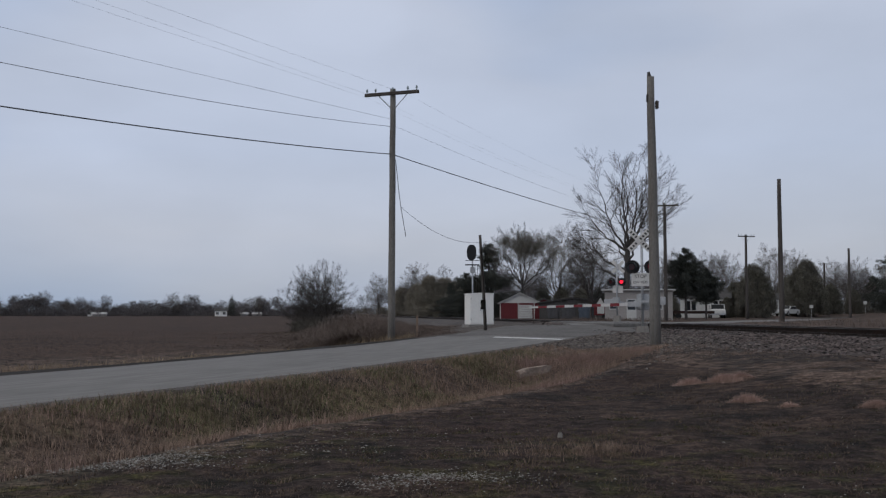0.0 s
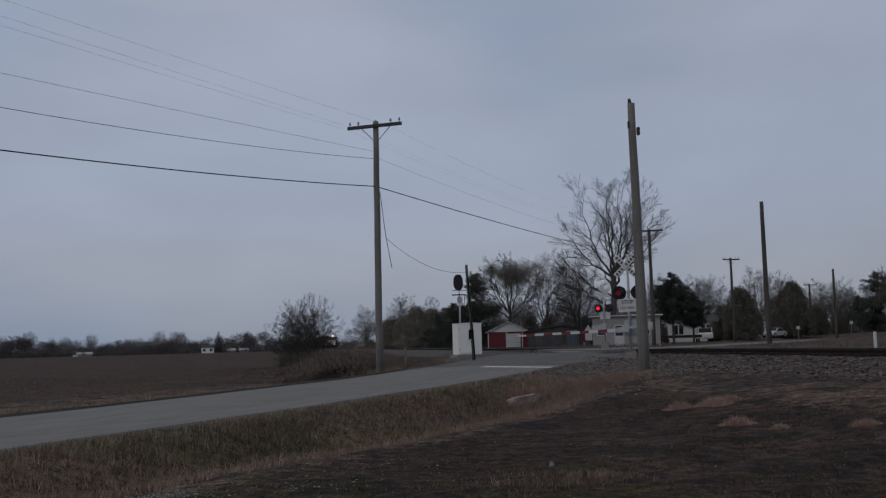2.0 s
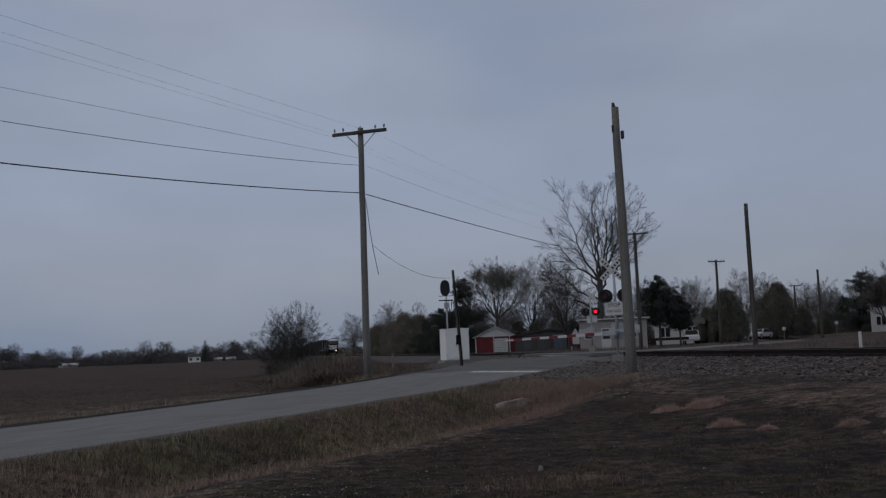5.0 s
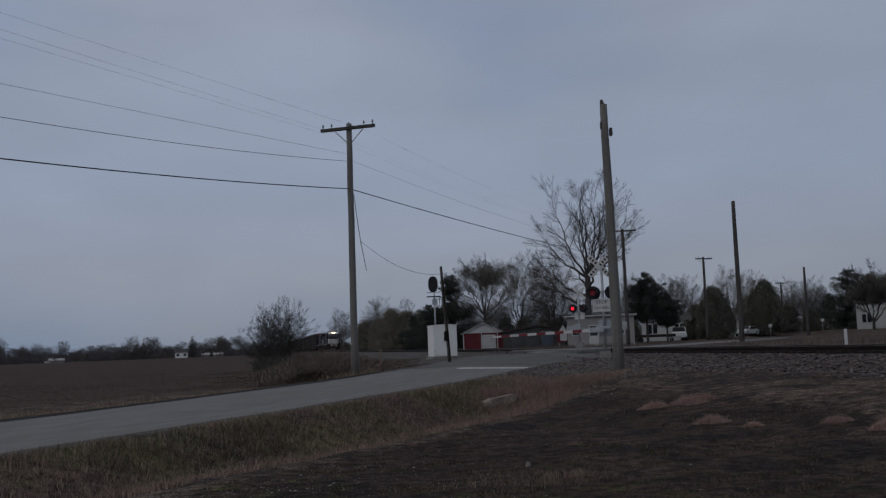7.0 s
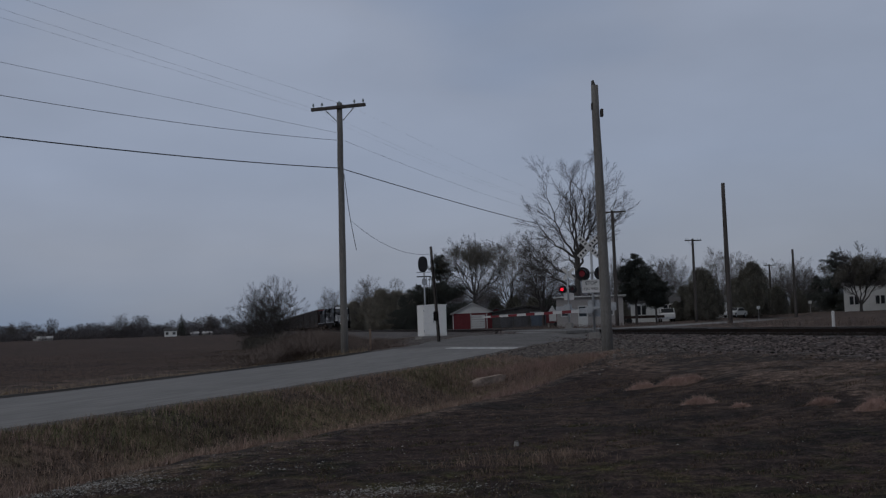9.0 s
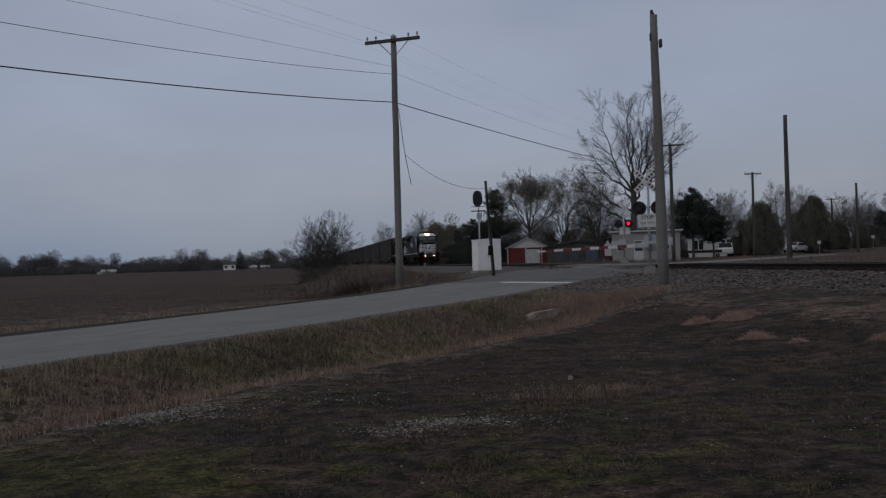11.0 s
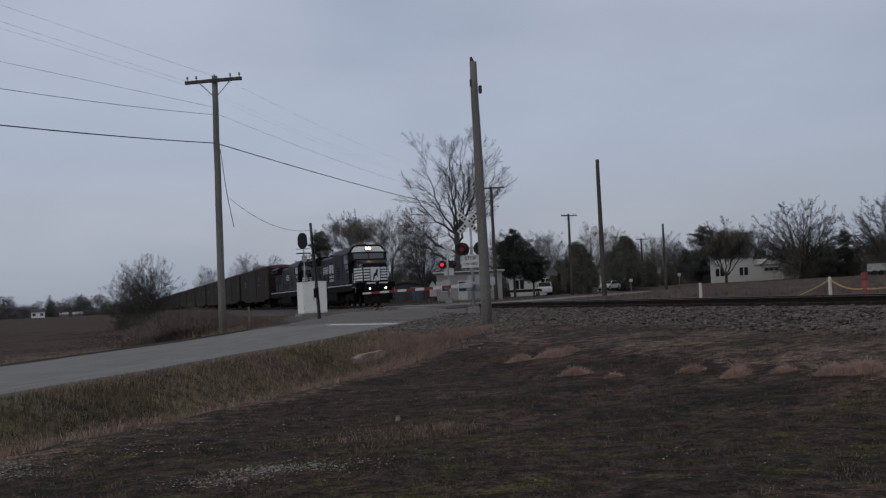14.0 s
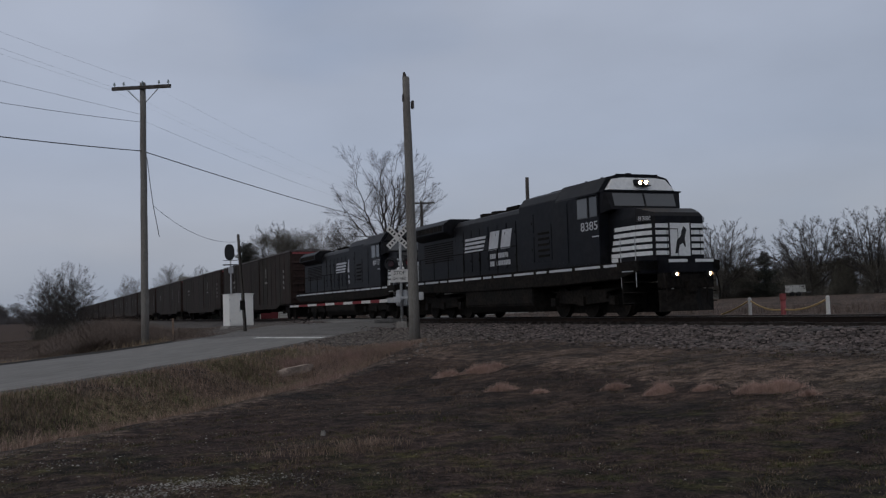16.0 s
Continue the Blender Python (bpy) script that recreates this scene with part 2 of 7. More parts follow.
def ground_material():
    """Field, lawn, rough grass and gravel, blended by three zone weights with ragged borders."""
    m = bpy.data.materials.new("ground")
    m.use_nodes = True
    nt = m.node_tree
    N, L = nt.nodes.new, nt.links.new
    b = nt.nodes["Principled BSDF"]
    b.inputs["Roughness"].default_value, b.inputs["Specular IOR Level"].default_value = 0.97, 0.1
    co = N("ShaderNodeTexCoord")

    def noise_at(scale, detail=4, rough=0.55):
        n = N("ShaderNodeTexNoise")
        n.inputs["Scale"].default_value, n.inputs["Detail"].default_value, n.inputs["Roughness"].default_value = scale, detail, rough
        L(co.outputs["Object"], n.inputs["Vector"])
        return n.outputs["Fac"]

    def rng(src, a, c, lo=0.0, hi=1.0):
        r = N("ShaderNodeMapRange")
        for k, v in zip(("From Min", "From Max", "To Min", "To Max"), (a, c, lo, hi)):
            r.inputs[k].default_value = v
        L(src, r.inputs["Value"])
        return r.outputs[0]

    def mixc(f, a, c):
        x = N("ShaderNodeMix")
        x.data_type = "RGBA"
        for s, v in ((6, a), (7, c)):
            if isinstance(v, tuple):
                x.inputs[s].default_value = (*v, 1)
            else:
                L(v, x.inputs[s])
        L(f, x.inputs[0])
        return x.outputs[2]

    big, mid, fine, tiny = noise_at(0.12), noise_at(0.6, 5), noise_at(4, 5, 0.65), noise_at(25, 3)
    brown = mixc(rng(mid, 0.40, 0.60), (0.053, 0.0360, 0.0285), (0.0165, 0.0128, 0.0112))
    brown = mixc(rng(big, 0.46, 0.58), brown, (0.036, 0.0235, 0.0200))
    olive = mixc(rng(mid, 0.40, 0.62), (0.048, 0.042, 0.0145), (0.023, 0.022, 0.0115))
    ga = N("ShaderNodeAttribute")
    ga.attribute_name = "w_green"
    gs = N("ShaderNodeMath")
    gs.operation = "ADD"
    L(ga.outputs["Fac"], gs.inputs[0])
    L(rng(noise_at(1.6, 5, 0.6), 0.3, 0.7, -0.5, 0.5), gs.inputs[1])
    lawn = mixc(rng(gs.outputs[0], 0.35, 0.75), brown, olive)
    rough = mixc(rng(mid, 0.42, 0.60), (0.106, 0.076, 0.060), (0.040, 0.032, 0.028))
    pm = N("ShaderNodeMath")
    pm.operation = "MULTIPLY"
    L(ga.outputs["Fac"], pm.inputs[0])
    L(rng(noise_at(0.33, 4), 0.46, 0.58), pm.inputs[1])
    rough = mixc(pm.outputs[0], rough, (0.088, 0.076, 0.043))
    field = mixc(rng(big, 0.40, 0.62), (0.066, 0.045, 0.035), (0.048, 0.034, 0.028))
    gravel = mixc(rng(fine, 0.42, 0.58), (0.150, 0.134, 0.124), (0.056, 0.049, 0.046))
    col = lawn
    for layer, name in ((rough, "w_rough"), (field, "w_field"), (gravel, "w_gravel")):
        a = N("ShaderNodeAttribute")
        a.attribute_name = name
        s = N("ShaderNodeMath")
        s.operation = "ADD"
        L(a.outputs["Fac"], s.inputs[0])
        L(rng(fine, 0.3, 0.7, -0.3, 0.3), s.inputs[1])
        f = rng(s.outputs[0], 0.35, 0.65)
        col = mixc(f, col, layer)
    v = N("ShaderNodeVectorMath")
    v.operation = "SCALE"
    L(col, v.inputs[0])
    t = N("ShaderNodeMath")
    t.operation = "MULTIPLY"
    L(rng(tiny, 0.34, 0.66, 0.35, 1.65), t.inputs[0])
    L(rng(fine, 0.39, 0.61, 0.40, 1.65), t.inputs[1])
    L(t.outputs[0], v.inputs["Scale"])
    L(v.outputs[0], b.inputs["Base Color"])
    bp = N("ShaderNodeBump")
    bp.inputs["Strength"].default_value, bp.inputs["Distance"].default_value = 0.8, 0.05
    L(fine, bp.inputs["Height"])
    L(bp.outputs[0], b.inputs["Normal"])
    return m


M["ground"] = ground_material()


# ---------------------------------------------------------------- mesh helpers
class Shape:
    """Collects vertices and faces for one mesh."""

    def __init__(self):
        self.v, self.f = [], []

    def add(self, verts, faces):
        k = len(self.v)
        self.v += [tuple(p) for p in verts]
        self.f += [tuple(i + k for i in f) for f in faces]
        return self

    def box(self, x0, x1, y0, y1, z0, z1):
        v = [(x, y, z) for z in (z0, z1) for y in (y0, y1) for x in (x0, x1)]
        return self.add(v, [(0, 2, 3, 1), (4, 5, 7, 6), (0, 1, 5, 4), (2, 6, 7, 3), (0, 4, 6, 2), (1, 3, 7, 5)])

    def tube(self, a, b, r0, r1=None, n=8, caps=True):
        a, b = Vector(a), Vector(b)
        r1 = r0 if r1 is None else r1
        w = (b - a).normalized()
        u = w.orthogonal().normalized()
        t = w.cross(u)
        v = []
        for c, r in ((a, r0), (b, r1)):
            for i in range(n):
                g = 2 * math.pi * i / n
                v.append(c + u * (r * math.cos(g)) + t * (r * math.sin(g)))
        f = [(i, (i + 1) % n, n + (i + 1) % n, n + i) for i in range(n)]
        if caps:
            f += [tuple(range(n))[::-1], tuple(range(n, 2 * n))]
        return self.add(v, f)

    def spine(self, points, radii, n=8):
        """One joined tube along a line of points."""
        pts = [Vector(q) for q in points]
        w = (pts[-1] - pts[0]).normalized()
        u = w.orthogonal().normalized()
        t = w.cross(u)
        v = [c + u * (r * math.cos(2 * math.pi * i / n)) + t * (r * math.sin(2 * math.pi * i / n)) for c, r in zip(pts, radii) for i in range(n)]
        f = [(k * n + i, k * n + (i + 1) % n, (k + 1) * n + (i + 1) % n, (k + 1) * n + i) for k in range(len(pts) - 1) for i in range(n)]
        m = (len(pts) - 1) * n
        return self.add(v, f + [tuple(range(n))[::-1], tuple(range(m, m + n))])

    def path(self, points, r, n=6):
        return self.spine(points, [r] * len(points), n)

    def prism(self, outline, lo, hi, axis="y"):
        """An outline in the plane across an axis, drawn out along it from lo to hi."""
        put = {"y": lambda p, h: (p[0], h, p[1]), "x": lambda p, h: (h, p[0], p[1]), "z": lambda p, h: (p[0], p[1], h)}[axis]
        n = len(outline)
        v = [put(p, lo) for p in outline] + [put(p, hi) for p in outline]
        f = [(i, (i + 1) % n, n + (i + 1) % n, n + i) for i in range(n)] + [tuple(range(n))[::-1], tuple(range(n, 2 * n))]
        return self.add(v, f)

    def disc(self, c, axis, r, depth, n=16):
        c, axis = Vector(c), Vector(axis).normalized()
        return self.tube(c, c + axis * depth, r, r, n)


def mesh_of(name, shape, mat, bevel=0.0, smooth=False):
    me = bpy.data.meshes.new(name)
    me.from_pydata(shape.v, [], shape.f)
    bm = bmesh.new()
    bm.from_mesh(me)
    bmesh.ops.recalc_face_normals(bm, faces=bm.faces)
    if bevel:
        bmesh.ops.bevel(bm, geom=list(bm.edges), offset=bevel, segments=2, affect="EDGES", clamp_overlap=True)
    if smooth:
        for f in bm.faces:
            f.smooth = True
    bm.to_mesh(me)
    bm.free()
    me.materials.append(M[mat] if isinstance(mat, str) else mat)
    return me


def part(name, shape, mat, parent, label="", bevel=0.0, smooth=False):
    ob = new(name, mesh_of(name, shape, mat, bevel, smooth))
    ob.parent = parent
    if label:
        ob["label"] = label
    return ob


def thing(name, m, label, category, group="", kind=""):
    ob = new(name)
    ob.matrix_basis = m
    return tagged(ob, label, category, group, kind)


def whole(name, shape, mat, m, label, category, group="", kind="", bevel=0.0, smooth=False):
    ob = new(name, mesh_of(name, shape, mat, bevel, smooth))
    ob.matrix_basis = m
    return tagged(ob, label, category, group, kind)


def quick_mesh(name, verts, faces, mat, smooth=False):
    """Large joined geometry from arrays: faces all of one size."""
    verts, faces = np.asarray(verts, dtype=np.float32), np.asarray(faces, dtype=np.int32)
    me = bpy.data.meshes.new(name)
    k = faces.shape[1]
    me.vertices.add(len(verts))
    me.vertices.foreach_set("co", verts.ravel())
    me.loops.add(faces.size)
    me.loops.foreach_set("vertex_index", faces.ravel())
    me.polygons.add(len(faces))
    me.polygons.foreach_set("loop_start", np.arange(0, faces.size, k, dtype=np.int32))
    me.update(calc_edges=True)
    if smooth:
        me.polygons.foreach_set("use_smooth", np.ones(len(faces), dtype=bool))
    me.materials.append(M[mat] if isinstance(mat, str) else mat)
    return me


def lettering(name, text, height, mat, parent, m, label=""):
    cu = bpy.data.curves.new(name, "FONT")
    cu.body, cu.size, cu.align_x, cu.align_y, cu.extrude = text, height / 0.7, "CENTER", "CENTER", 0.004
    tmp = bpy.data.objects.new(name, cu)
    me = bpy.data.meshes.new_from_object(tmp)
    bpy.data.objects.remove(tmp)
    me.materials.clear()
    me.materials.append(M[mat])
    ob = new(name, me)
    ob.parent, ob.matrix_basis = parent, m
    if label:
        ob["label"] = label
    return ob


# ---------------------------------------------------------------- plan of the land
A_TRACK = radians(8.69)
TN = np.array([math.cos(A_TRACK), math.sin(A_TRACK)])      # across the track, away from the camera
TD = np.array([-math.sin(A_TRACK), math.cos(A_TRACK)])     # along the track, into the distance
TRACK_N, RAIL_Z = 18.07, 1.13
A_ROAD = radians(28.0)
RD = np.array([math.sin(A_ROAD), math.cos(A_ROAD)])        # along the road
RM = np.array([math.cos(A_ROAD), -math.sin(A_ROAD)])       # across it, to the right
ROAD_M, ROAD_W = -16.76, 6.1
ROAD_Q = [-60, 0, 10, 20, 30, 38, 44, 49, 52, 56, 60, 75, 140]
ROAD_Z = [-0.05, 0.05, 0.14, 0.28, 0.47, 0.74, 0.90, 1.06, 1.12, 1.12, 1.06, 1.0, 0.95]
CROSS_S = 52.4


def smooth01(t):
    t = np.clip(t, 0, 1)
    return t * t * (3 - 2 * t)


def road_z(q):
    return np.interp(q, ROAD_Q, ROAD_Z)


def road_point(m, q):
    p = RM * m + RD * q
    return float(p[0]), float(p[1])


def track_point(s, off=0.0):
    """s along the track from the point abreast of the camera; off towards the camera."""
    p = TN * (TRACK_N - off) + TD * s
    return float(p[0]), float(p[1])


def wobble(x, y):
    return (np.sin(x * 0.9 + 1.3) * np.sin(y * 0.7 + 0.4) * 0.5 + np.sin(x * 2.3 - y * 1.7) * 0.25 + np.sin(x * 0.31 + y * 0.23) * 0.6)


def land(x, y):
    """Height of the ground and the weights of its zones."""
    x, y = np.asarray(x, float), np.asarray(y, float)
    m, q = RM[0] * x + RM[1] * y, RD[0] * x + RD[1] * y
    n, s = TN[0] * x + TN[1] * y, TD[0] * x + TD[1] * y
    z = 0.55 * smooth01((n - 6.0) / 8.5)
    z = z + 0.55 * np.exp(-((s - 54) / 17.0) ** 2) * smooth01((n - 2.0) / 9.0)
    z = np.maximum(z, np.where(n > 14.5, 0.55 + 0.4 * smooth01((n - 17) / 6.0), z))
    z = z + 0.8 * smooth01((n - 40) / 70.0) * (1 - smooth01((np.hypot(x, y) - 300) / 200))
    z = z + 0.035 * wobble(x, y) * (1 - smooth01((np.hypot(x, y) - 60) / 60))
    w_rough = smooth01((-7.2 - m) / 1.2)
    # the ditch along the road
    fade = 1 - smooth01((q - 24.5) / 4.0)
    dist = np.abs(m + 10.6)
    z = z - (0.55 + 0.1 * np.sin(q * 0.5)) * fade * (1 - smooth01(dist / 2.7))
    # the road bed
    rz = road_z(q) - 0.06
    edge = np.abs(m - ROAD_M) - ROAD_W / 2
    bed = 1 - smooth01((edge - 0.35) / 2.2)
    on = (q > -70) & (q < 150)
    z = np.where(on, z * (1 - bed) + rz * bed, z)
    # shallow far ditch and level field
    far = smooth01((-21.3 - m) / 3.0) * (1 - smooth01((n - 3.5) / 5.0))
    z = np.where(far > 0, z * (1 - far * 0.55) - 0.15 * far * np.exp(-((m + 22.5) / 1.5) ** 2), z)
    w_field = smooth01((-27.0 - m) / 4.0) * (1 - smooth01((n - 9.5) / 3))
    w_gravel = np.maximum(0.8 * smooth01((n - 12.5) / 2.0) * (1 - smooth01((n - 23) / 2)),
                          0.85 * np.exp(-((s - 55) / 11.0) ** 2) * smooth01((n - 7.0) / 3.0) * (n < 24))
    w_gravel = np.maximum(w_gravel, 0.8 * smooth01((0.7 - edge) / 0.5) * on)
    w_gravel = np.maximum(w_gravel, 0.75 * smooth01((n - 9.0) / 1.5) * smooth01((s - 55) / 5) * (1 - smooth01((n - 24) / 2)))
    w_gravel = np.maximum(w_gravel, 0.95 * np.exp(-((x - 6.6) / 4.2) ** 2 - ((y - 37.0) / 5.5) ** 2))
    w_rough = np.maximum(w_rough, smooth01((n - 8.5) / 3.0))
    w_green = smooth01((17.0 - y - 0.12 * x) / 7.0) * (0.40 + 0.10 * np.sin(x * 1.1 + 0.6 * y) * np.sin(y * 0.8 - x * 0.35))
    w_green = np.maximum(w_green, 0.98 * np.exp(-(np.maximum(np.abs(x + 3.4) - 1.2, 0) / 1.0) ** 2 - ((y - 7.6) / 1.35) ** 2))
    w_green = np.maximum(w_green, 0.80 * np.exp(-((x - 0.7) / 1.1) ** 2 - ((y - 7.5) / 1.0) ** 2))
    w_green = np.maximum(w_green, smooth01((-8.9 - m) / 0.8) * (m > -14) * (q < 27))
    return z, w_rough, w_field, w_gravel, w_green


def land_z(x, y):
    return float(land(x, y)[0])


def rest(x, y, sink=0.0, rz=0.0):
    return pose(x, y, land_z(x, y) - sink, 0, 0, rz)


def ground():
    """One sheet: a fine grid near the camera that widens to the horizon."""
    def axis(lo, hi, step):
        core = np.arange(lo, hi + 1e-6, step)
        out = [core[-1]]
        d = step
        while out[-1] < 4500:
            d *= 1.22
            out.append(out[-1] + d)
        low = [core[0]]
        d = step
        while low[-1] > -4500:
            d *= 1.22
            low.append(low[-1] - d)
        return np.concatenate([np.array(low[1:])[::-1], core, np.array(out[1:])])
    xs, ys = axis(-30, 45, 0.36), axis(3, 82, 0.36)
    X, Y = np.meshgrid(xs, ys)
    z, a, b, c, e = land(X.ravel(), Y.ravel())
    rngs = np.random.RandomState(4)
    near = np.hypot(X.ravel(), Y.ravel()) < 70
    m = RM[0] * X.ravel() + RM[1] * Y.ravel()
    off_road = np.abs(m - ROAD_M) > ROAD_W / 2 + 0.4
    z = z + np.where(near & off_road, rngs.normal(0, 0.011, z.shape), 0)
    V = np.stack([X.ravel(), Y.ravel(), z], 1)
    nx, ny = len(xs), len(ys)
    i = (np.arange(ny - 1)[:, None] * nx + np.arange(nx - 1)[None, :]).ravel()
    F = np.stack([i, i + 1, i + nx + 1, i + nx], 1)
    me = quick_mesh("ground", V, F, "ground", smooth=True)
    for name, w in (("w_rough", a), ("w_field", b), ("w_gravel", c), ("w_green", e)):
        at = me.attributes.new(name, "FLOAT", "POINT")
        at.data.foreach_set("value", np.asarray(w, dtype=np.float32))
    tagged(new("ground", me), "brown late-autumn grass, ploughed field and gravel verge", "ground", kind="structure")


def road():
    qs = np.concatenate([np.arange(-60, 140, 1.5)])
    ms = np.linspace(-ROAD_W / 2, ROAD_W / 2, 9)
    rng = random.Random(3)
    V, F = [], []
    for q in qs:
        j0, j1 = rng.uniform(-0.09, 0.09), rng.uniform(-0.09, 0.09)
        for k, mm in enumerate(ms):
            w = mm + (j0 if k == 0 else j1 if k == 8 else 0)
            x, y = road_point(ROAD_M + w, q)
            V.append((x, y, float(road_z(q)) - 0.02 * abs(mm)))
    w = len(ms)
    for i in range(len(qs) - 1):
        for k in range(w - 1):
            a = i * w + k
            F.append((a, a + 1, a + w + 1, a + w))
    base = len(V)
    V += [(x, y, z - 0.25) for x, y, z in V]
    for i in range(len(qs) - 1):
        for k in (0, w - 1):
            a = i * w + k
            F.append((a, a + w, a + w + base, a + base))
    sh = Shape()
    sh.v, sh.f = V, F
    ob = new("road", mesh_of("road", sh, "asphalt", smooth=False))
    tagged(ob, "narrow grey worn asphalt country road up to the crossing", "road", kind="structure")
    # narrow dark strip along the far edge of the asphalt
    sv, sf = [], []
    qe = np.arange(-20, 36, 0.8)
    for q in qe:
        w = 0.16 + 0.14 * math.sin(q * 0.7) * math.sin(q * 0.23 + 1) + rng.uniform(-0.05, 0.05)
        for mm, dz in ((ROAD_M - ROAD_W / 2 + 0.02, -0.085), (ROAD_M - ROAD_W / 2 - max(0.06, w) - 0.1, -0.05)):
            x, y = road_point(mm, q)
            sv.append((x, y, float(road_z(q)) + dz + 0.03))
    for i in range(len(qe) - 1):
        sf.append((2 * i, 2 * i + 1, 2 * i + 3, 2 * i + 2))
    sh = Shape()
    sh.v, sh.f = sv, sf
    tagged(new("verge", mesh_of("verge", sh, "soil")), "narrow uneven dark strip along the road edge", "verge", kind="structure")
    # darker patched approach between the stop line and the rails
    end = max(q for q in np.arange(36, 60, 0.1) if float(np.dot(TN, road_point(ROAD_M, q))) < TRACK_N - 2.75)
    ap = Shape()
    V, F = [], []
    qs2 = np.arange(36.9, end, 0.7)
    for i, q in enumerate(qs2):
        side = 2.9 + 1.5 * smooth01((q - 37) / 8.0)
        for k in range(9):
            mm = -side + 2 * side * k / 8 + (rng.uniform(-0.16, 0.16) if k in (0, 8) else 0)
            x, y = road_point(ROAD_M + mm, q + (rng.uniform(-0.25, 0.25) if i == 0 else 0))
            V.append((x, y, float(road_z(q)) - 0.02 * min(abs(mm), 3.05) + 0.010))
    for i in range(len(qs2) - 1):
        for k in range(8):
            F.append((i * 9 + k, i * 9 + k + 1, i * 9 + k + 10, i * 9 + k + 9))
    base = len(V)
    V += [(x, y, z - 0.3) for x, y, z in V]
    for i in range(len(qs2) - 1):
        for k in (0, 8):
            F.append((i * 9 + k, i * 9 + k + 9, base + i * 9 + k + 9, base + i * 9 + k))
    ap.v, ap.f = V, F
    tagged(new("crossing_apron", mesh_of("crossing_apron", ap, "apron", smooth=False)), "darker patched asphalt and gravel approach to the crossing", "road", kind="structure")
    # white stop line over the lane towards the crossing
    st = Shape()
    for k in range(6):
        m0, m1 = ROAD_M + 0.1 + k * 0.48, ROAD_M + 0.1 + (k + 1) * 0.48
        v = []
        for mm, q in ((m0, 35.4), (m1, 35.5), (m1, 36.05), (m0, 35.95)):
            x, y = road_point(mm, q)
            v.append((x, y, float(road_z(q)) - 0.02 * abs(mm - ROAD_M) + 0.006))
        st.add(v, [(0, 1, 2, 3)])
    tagged(new("stop_line", mesh_of("stop_line", st, "roadpaint")), "worn white stop line painted across one lane", "road marking", kind="structure")


def track():
    s0, s1 = -30.0, 900.0
    # ballast bed with uneven shoulders
    rng = np.random.RandomState(8)
    ss = np.concatenate([np.arange(-30, 90, 0.6), np.arange(90, 904, 5.0)])
    prof = [(-3.9, 0.50), (-3.2, 0.70), (-2.5, 0.90), (-1.9, 0.92), (0, 0.93), (1.5, 0.91), (2.3, 0.86), (2.9, 0.72), (3.3, 0.60), (3.8, 0.45)]
    V, F = [], []
    for s in ss:
        for o, z in prof:
            jo, jz = rng.normal(0, 0.05), rng.normal(0, 0.03)
            x, y = track_point(s + rng.normal(0, 0.05), o + (jo if abs(o) > 2 else 0))
            V.append((x, y, z + (jz if abs(o) > 1.9 else jz * 0.3)))
    k = len(prof)
    i = (np.arange(len(ss) - 1)[:, None] * k + np.arange(k - 1)[None, :]).ravel()
    F = np.stack([i, i + 1, i + k + 1, i + k], 1)
    tagged(new("ballast_bed", quick_mesh("ballast_bed", V, F, "ballast")), "grey crushed-stone ballast bed under the rails", "ballast", kind="structure")
    # loose stones on the near shoulder
    n = 38000
    s = rng.uniform(-12, 62, n)
    o = np.where(rng.rand(n) < 0.92, rng.normal(2.9, 0.55, n), rng.uniform(1.9, 5.2, n))
    po, pz = [p[0] for p in prof], [p[1] for p in prof]
    P = TN[None, :] * (TRACK_N - o)[:, None] + TD[None, :] * s[:, None]
    z = np.where(o < 3.7, np.interp(o, po, pz), land(P[:, 0], P[:, 1])[0])
    r = rng.uniform(0.014, 0.044, n)
    cube = np.array([(x, y, w) for w in (-0.7, 0.7) for y in (-1, 1) for x in (-1, 1)], float)
    jit = cube[None] * (0.6 + 0.7 * rng.rand(n, 8, 3)) * r[:, None, None]
    a = rng.uniform(0, 6.28, n)
    ca, sa = np.cos(a)[:, None], np.sin(a)[:, None]
    X = jit[..., 0] * ca - jit[..., 1] * sa + P[:, 0:1]
    Y = jit[..., 0] * sa + jit[..., 1] * ca + P[:, 1:2]
    Z = jit[..., 2] + z[:, None] + r[:, None] * 0.2
    Q = np.array([(0, 2, 3, 1), (4, 5, 7, 6), (0, 1, 5, 4), (2, 6, 7, 3), (0, 4, 6, 2), (1, 3, 7, 5)])
    F = (Q[None] + (np.arange(n) * 8)[:, None, None]).reshape(-1, 4)
    tagged(new("ballast_stones", quick_mesh("ballast_stones", np.stack([X, Y, Z], -1).reshape(-1, 3), F, "stone")), "loose grey and brown ballast stones on the shoulder", "stones", kind="stuff")
    # loose pale gravel on the bare bank between the pole and the road
    n = 5500
    P = np.stack([rng.normal(6.4, 2.5, n), rng.normal(36.6, 3.4, n)], 1)
    m = P @ RM
    P = P[(m > ROAD_M + ROAD_W / 2 + 0.2) & (P @ TN < TRACK_N - 3.0)]
    n = len(P)
    z = land(P[:, 0], P[:, 1])[0]
    r = rng.uniform(0.015, 0.05, n)
    jit = cube[None] * (0.6 + 0.7 * rng.rand(n, 8, 3)) * r[:, None, None]
    V = jit + np.concatenate([P, z[:, None]], 1)[:, None, :]
    F = (Q[None] + (np.arange(n) * 8)[:, None, None]).reshape(-1, 4)
    tagged(new("loose_gravel", quick_mesh("loose_gravel", V.reshape(-1, 3), F, "gravelstone")), "loose pale grey gravel on the bare bank", "gravel", kind="stuff")
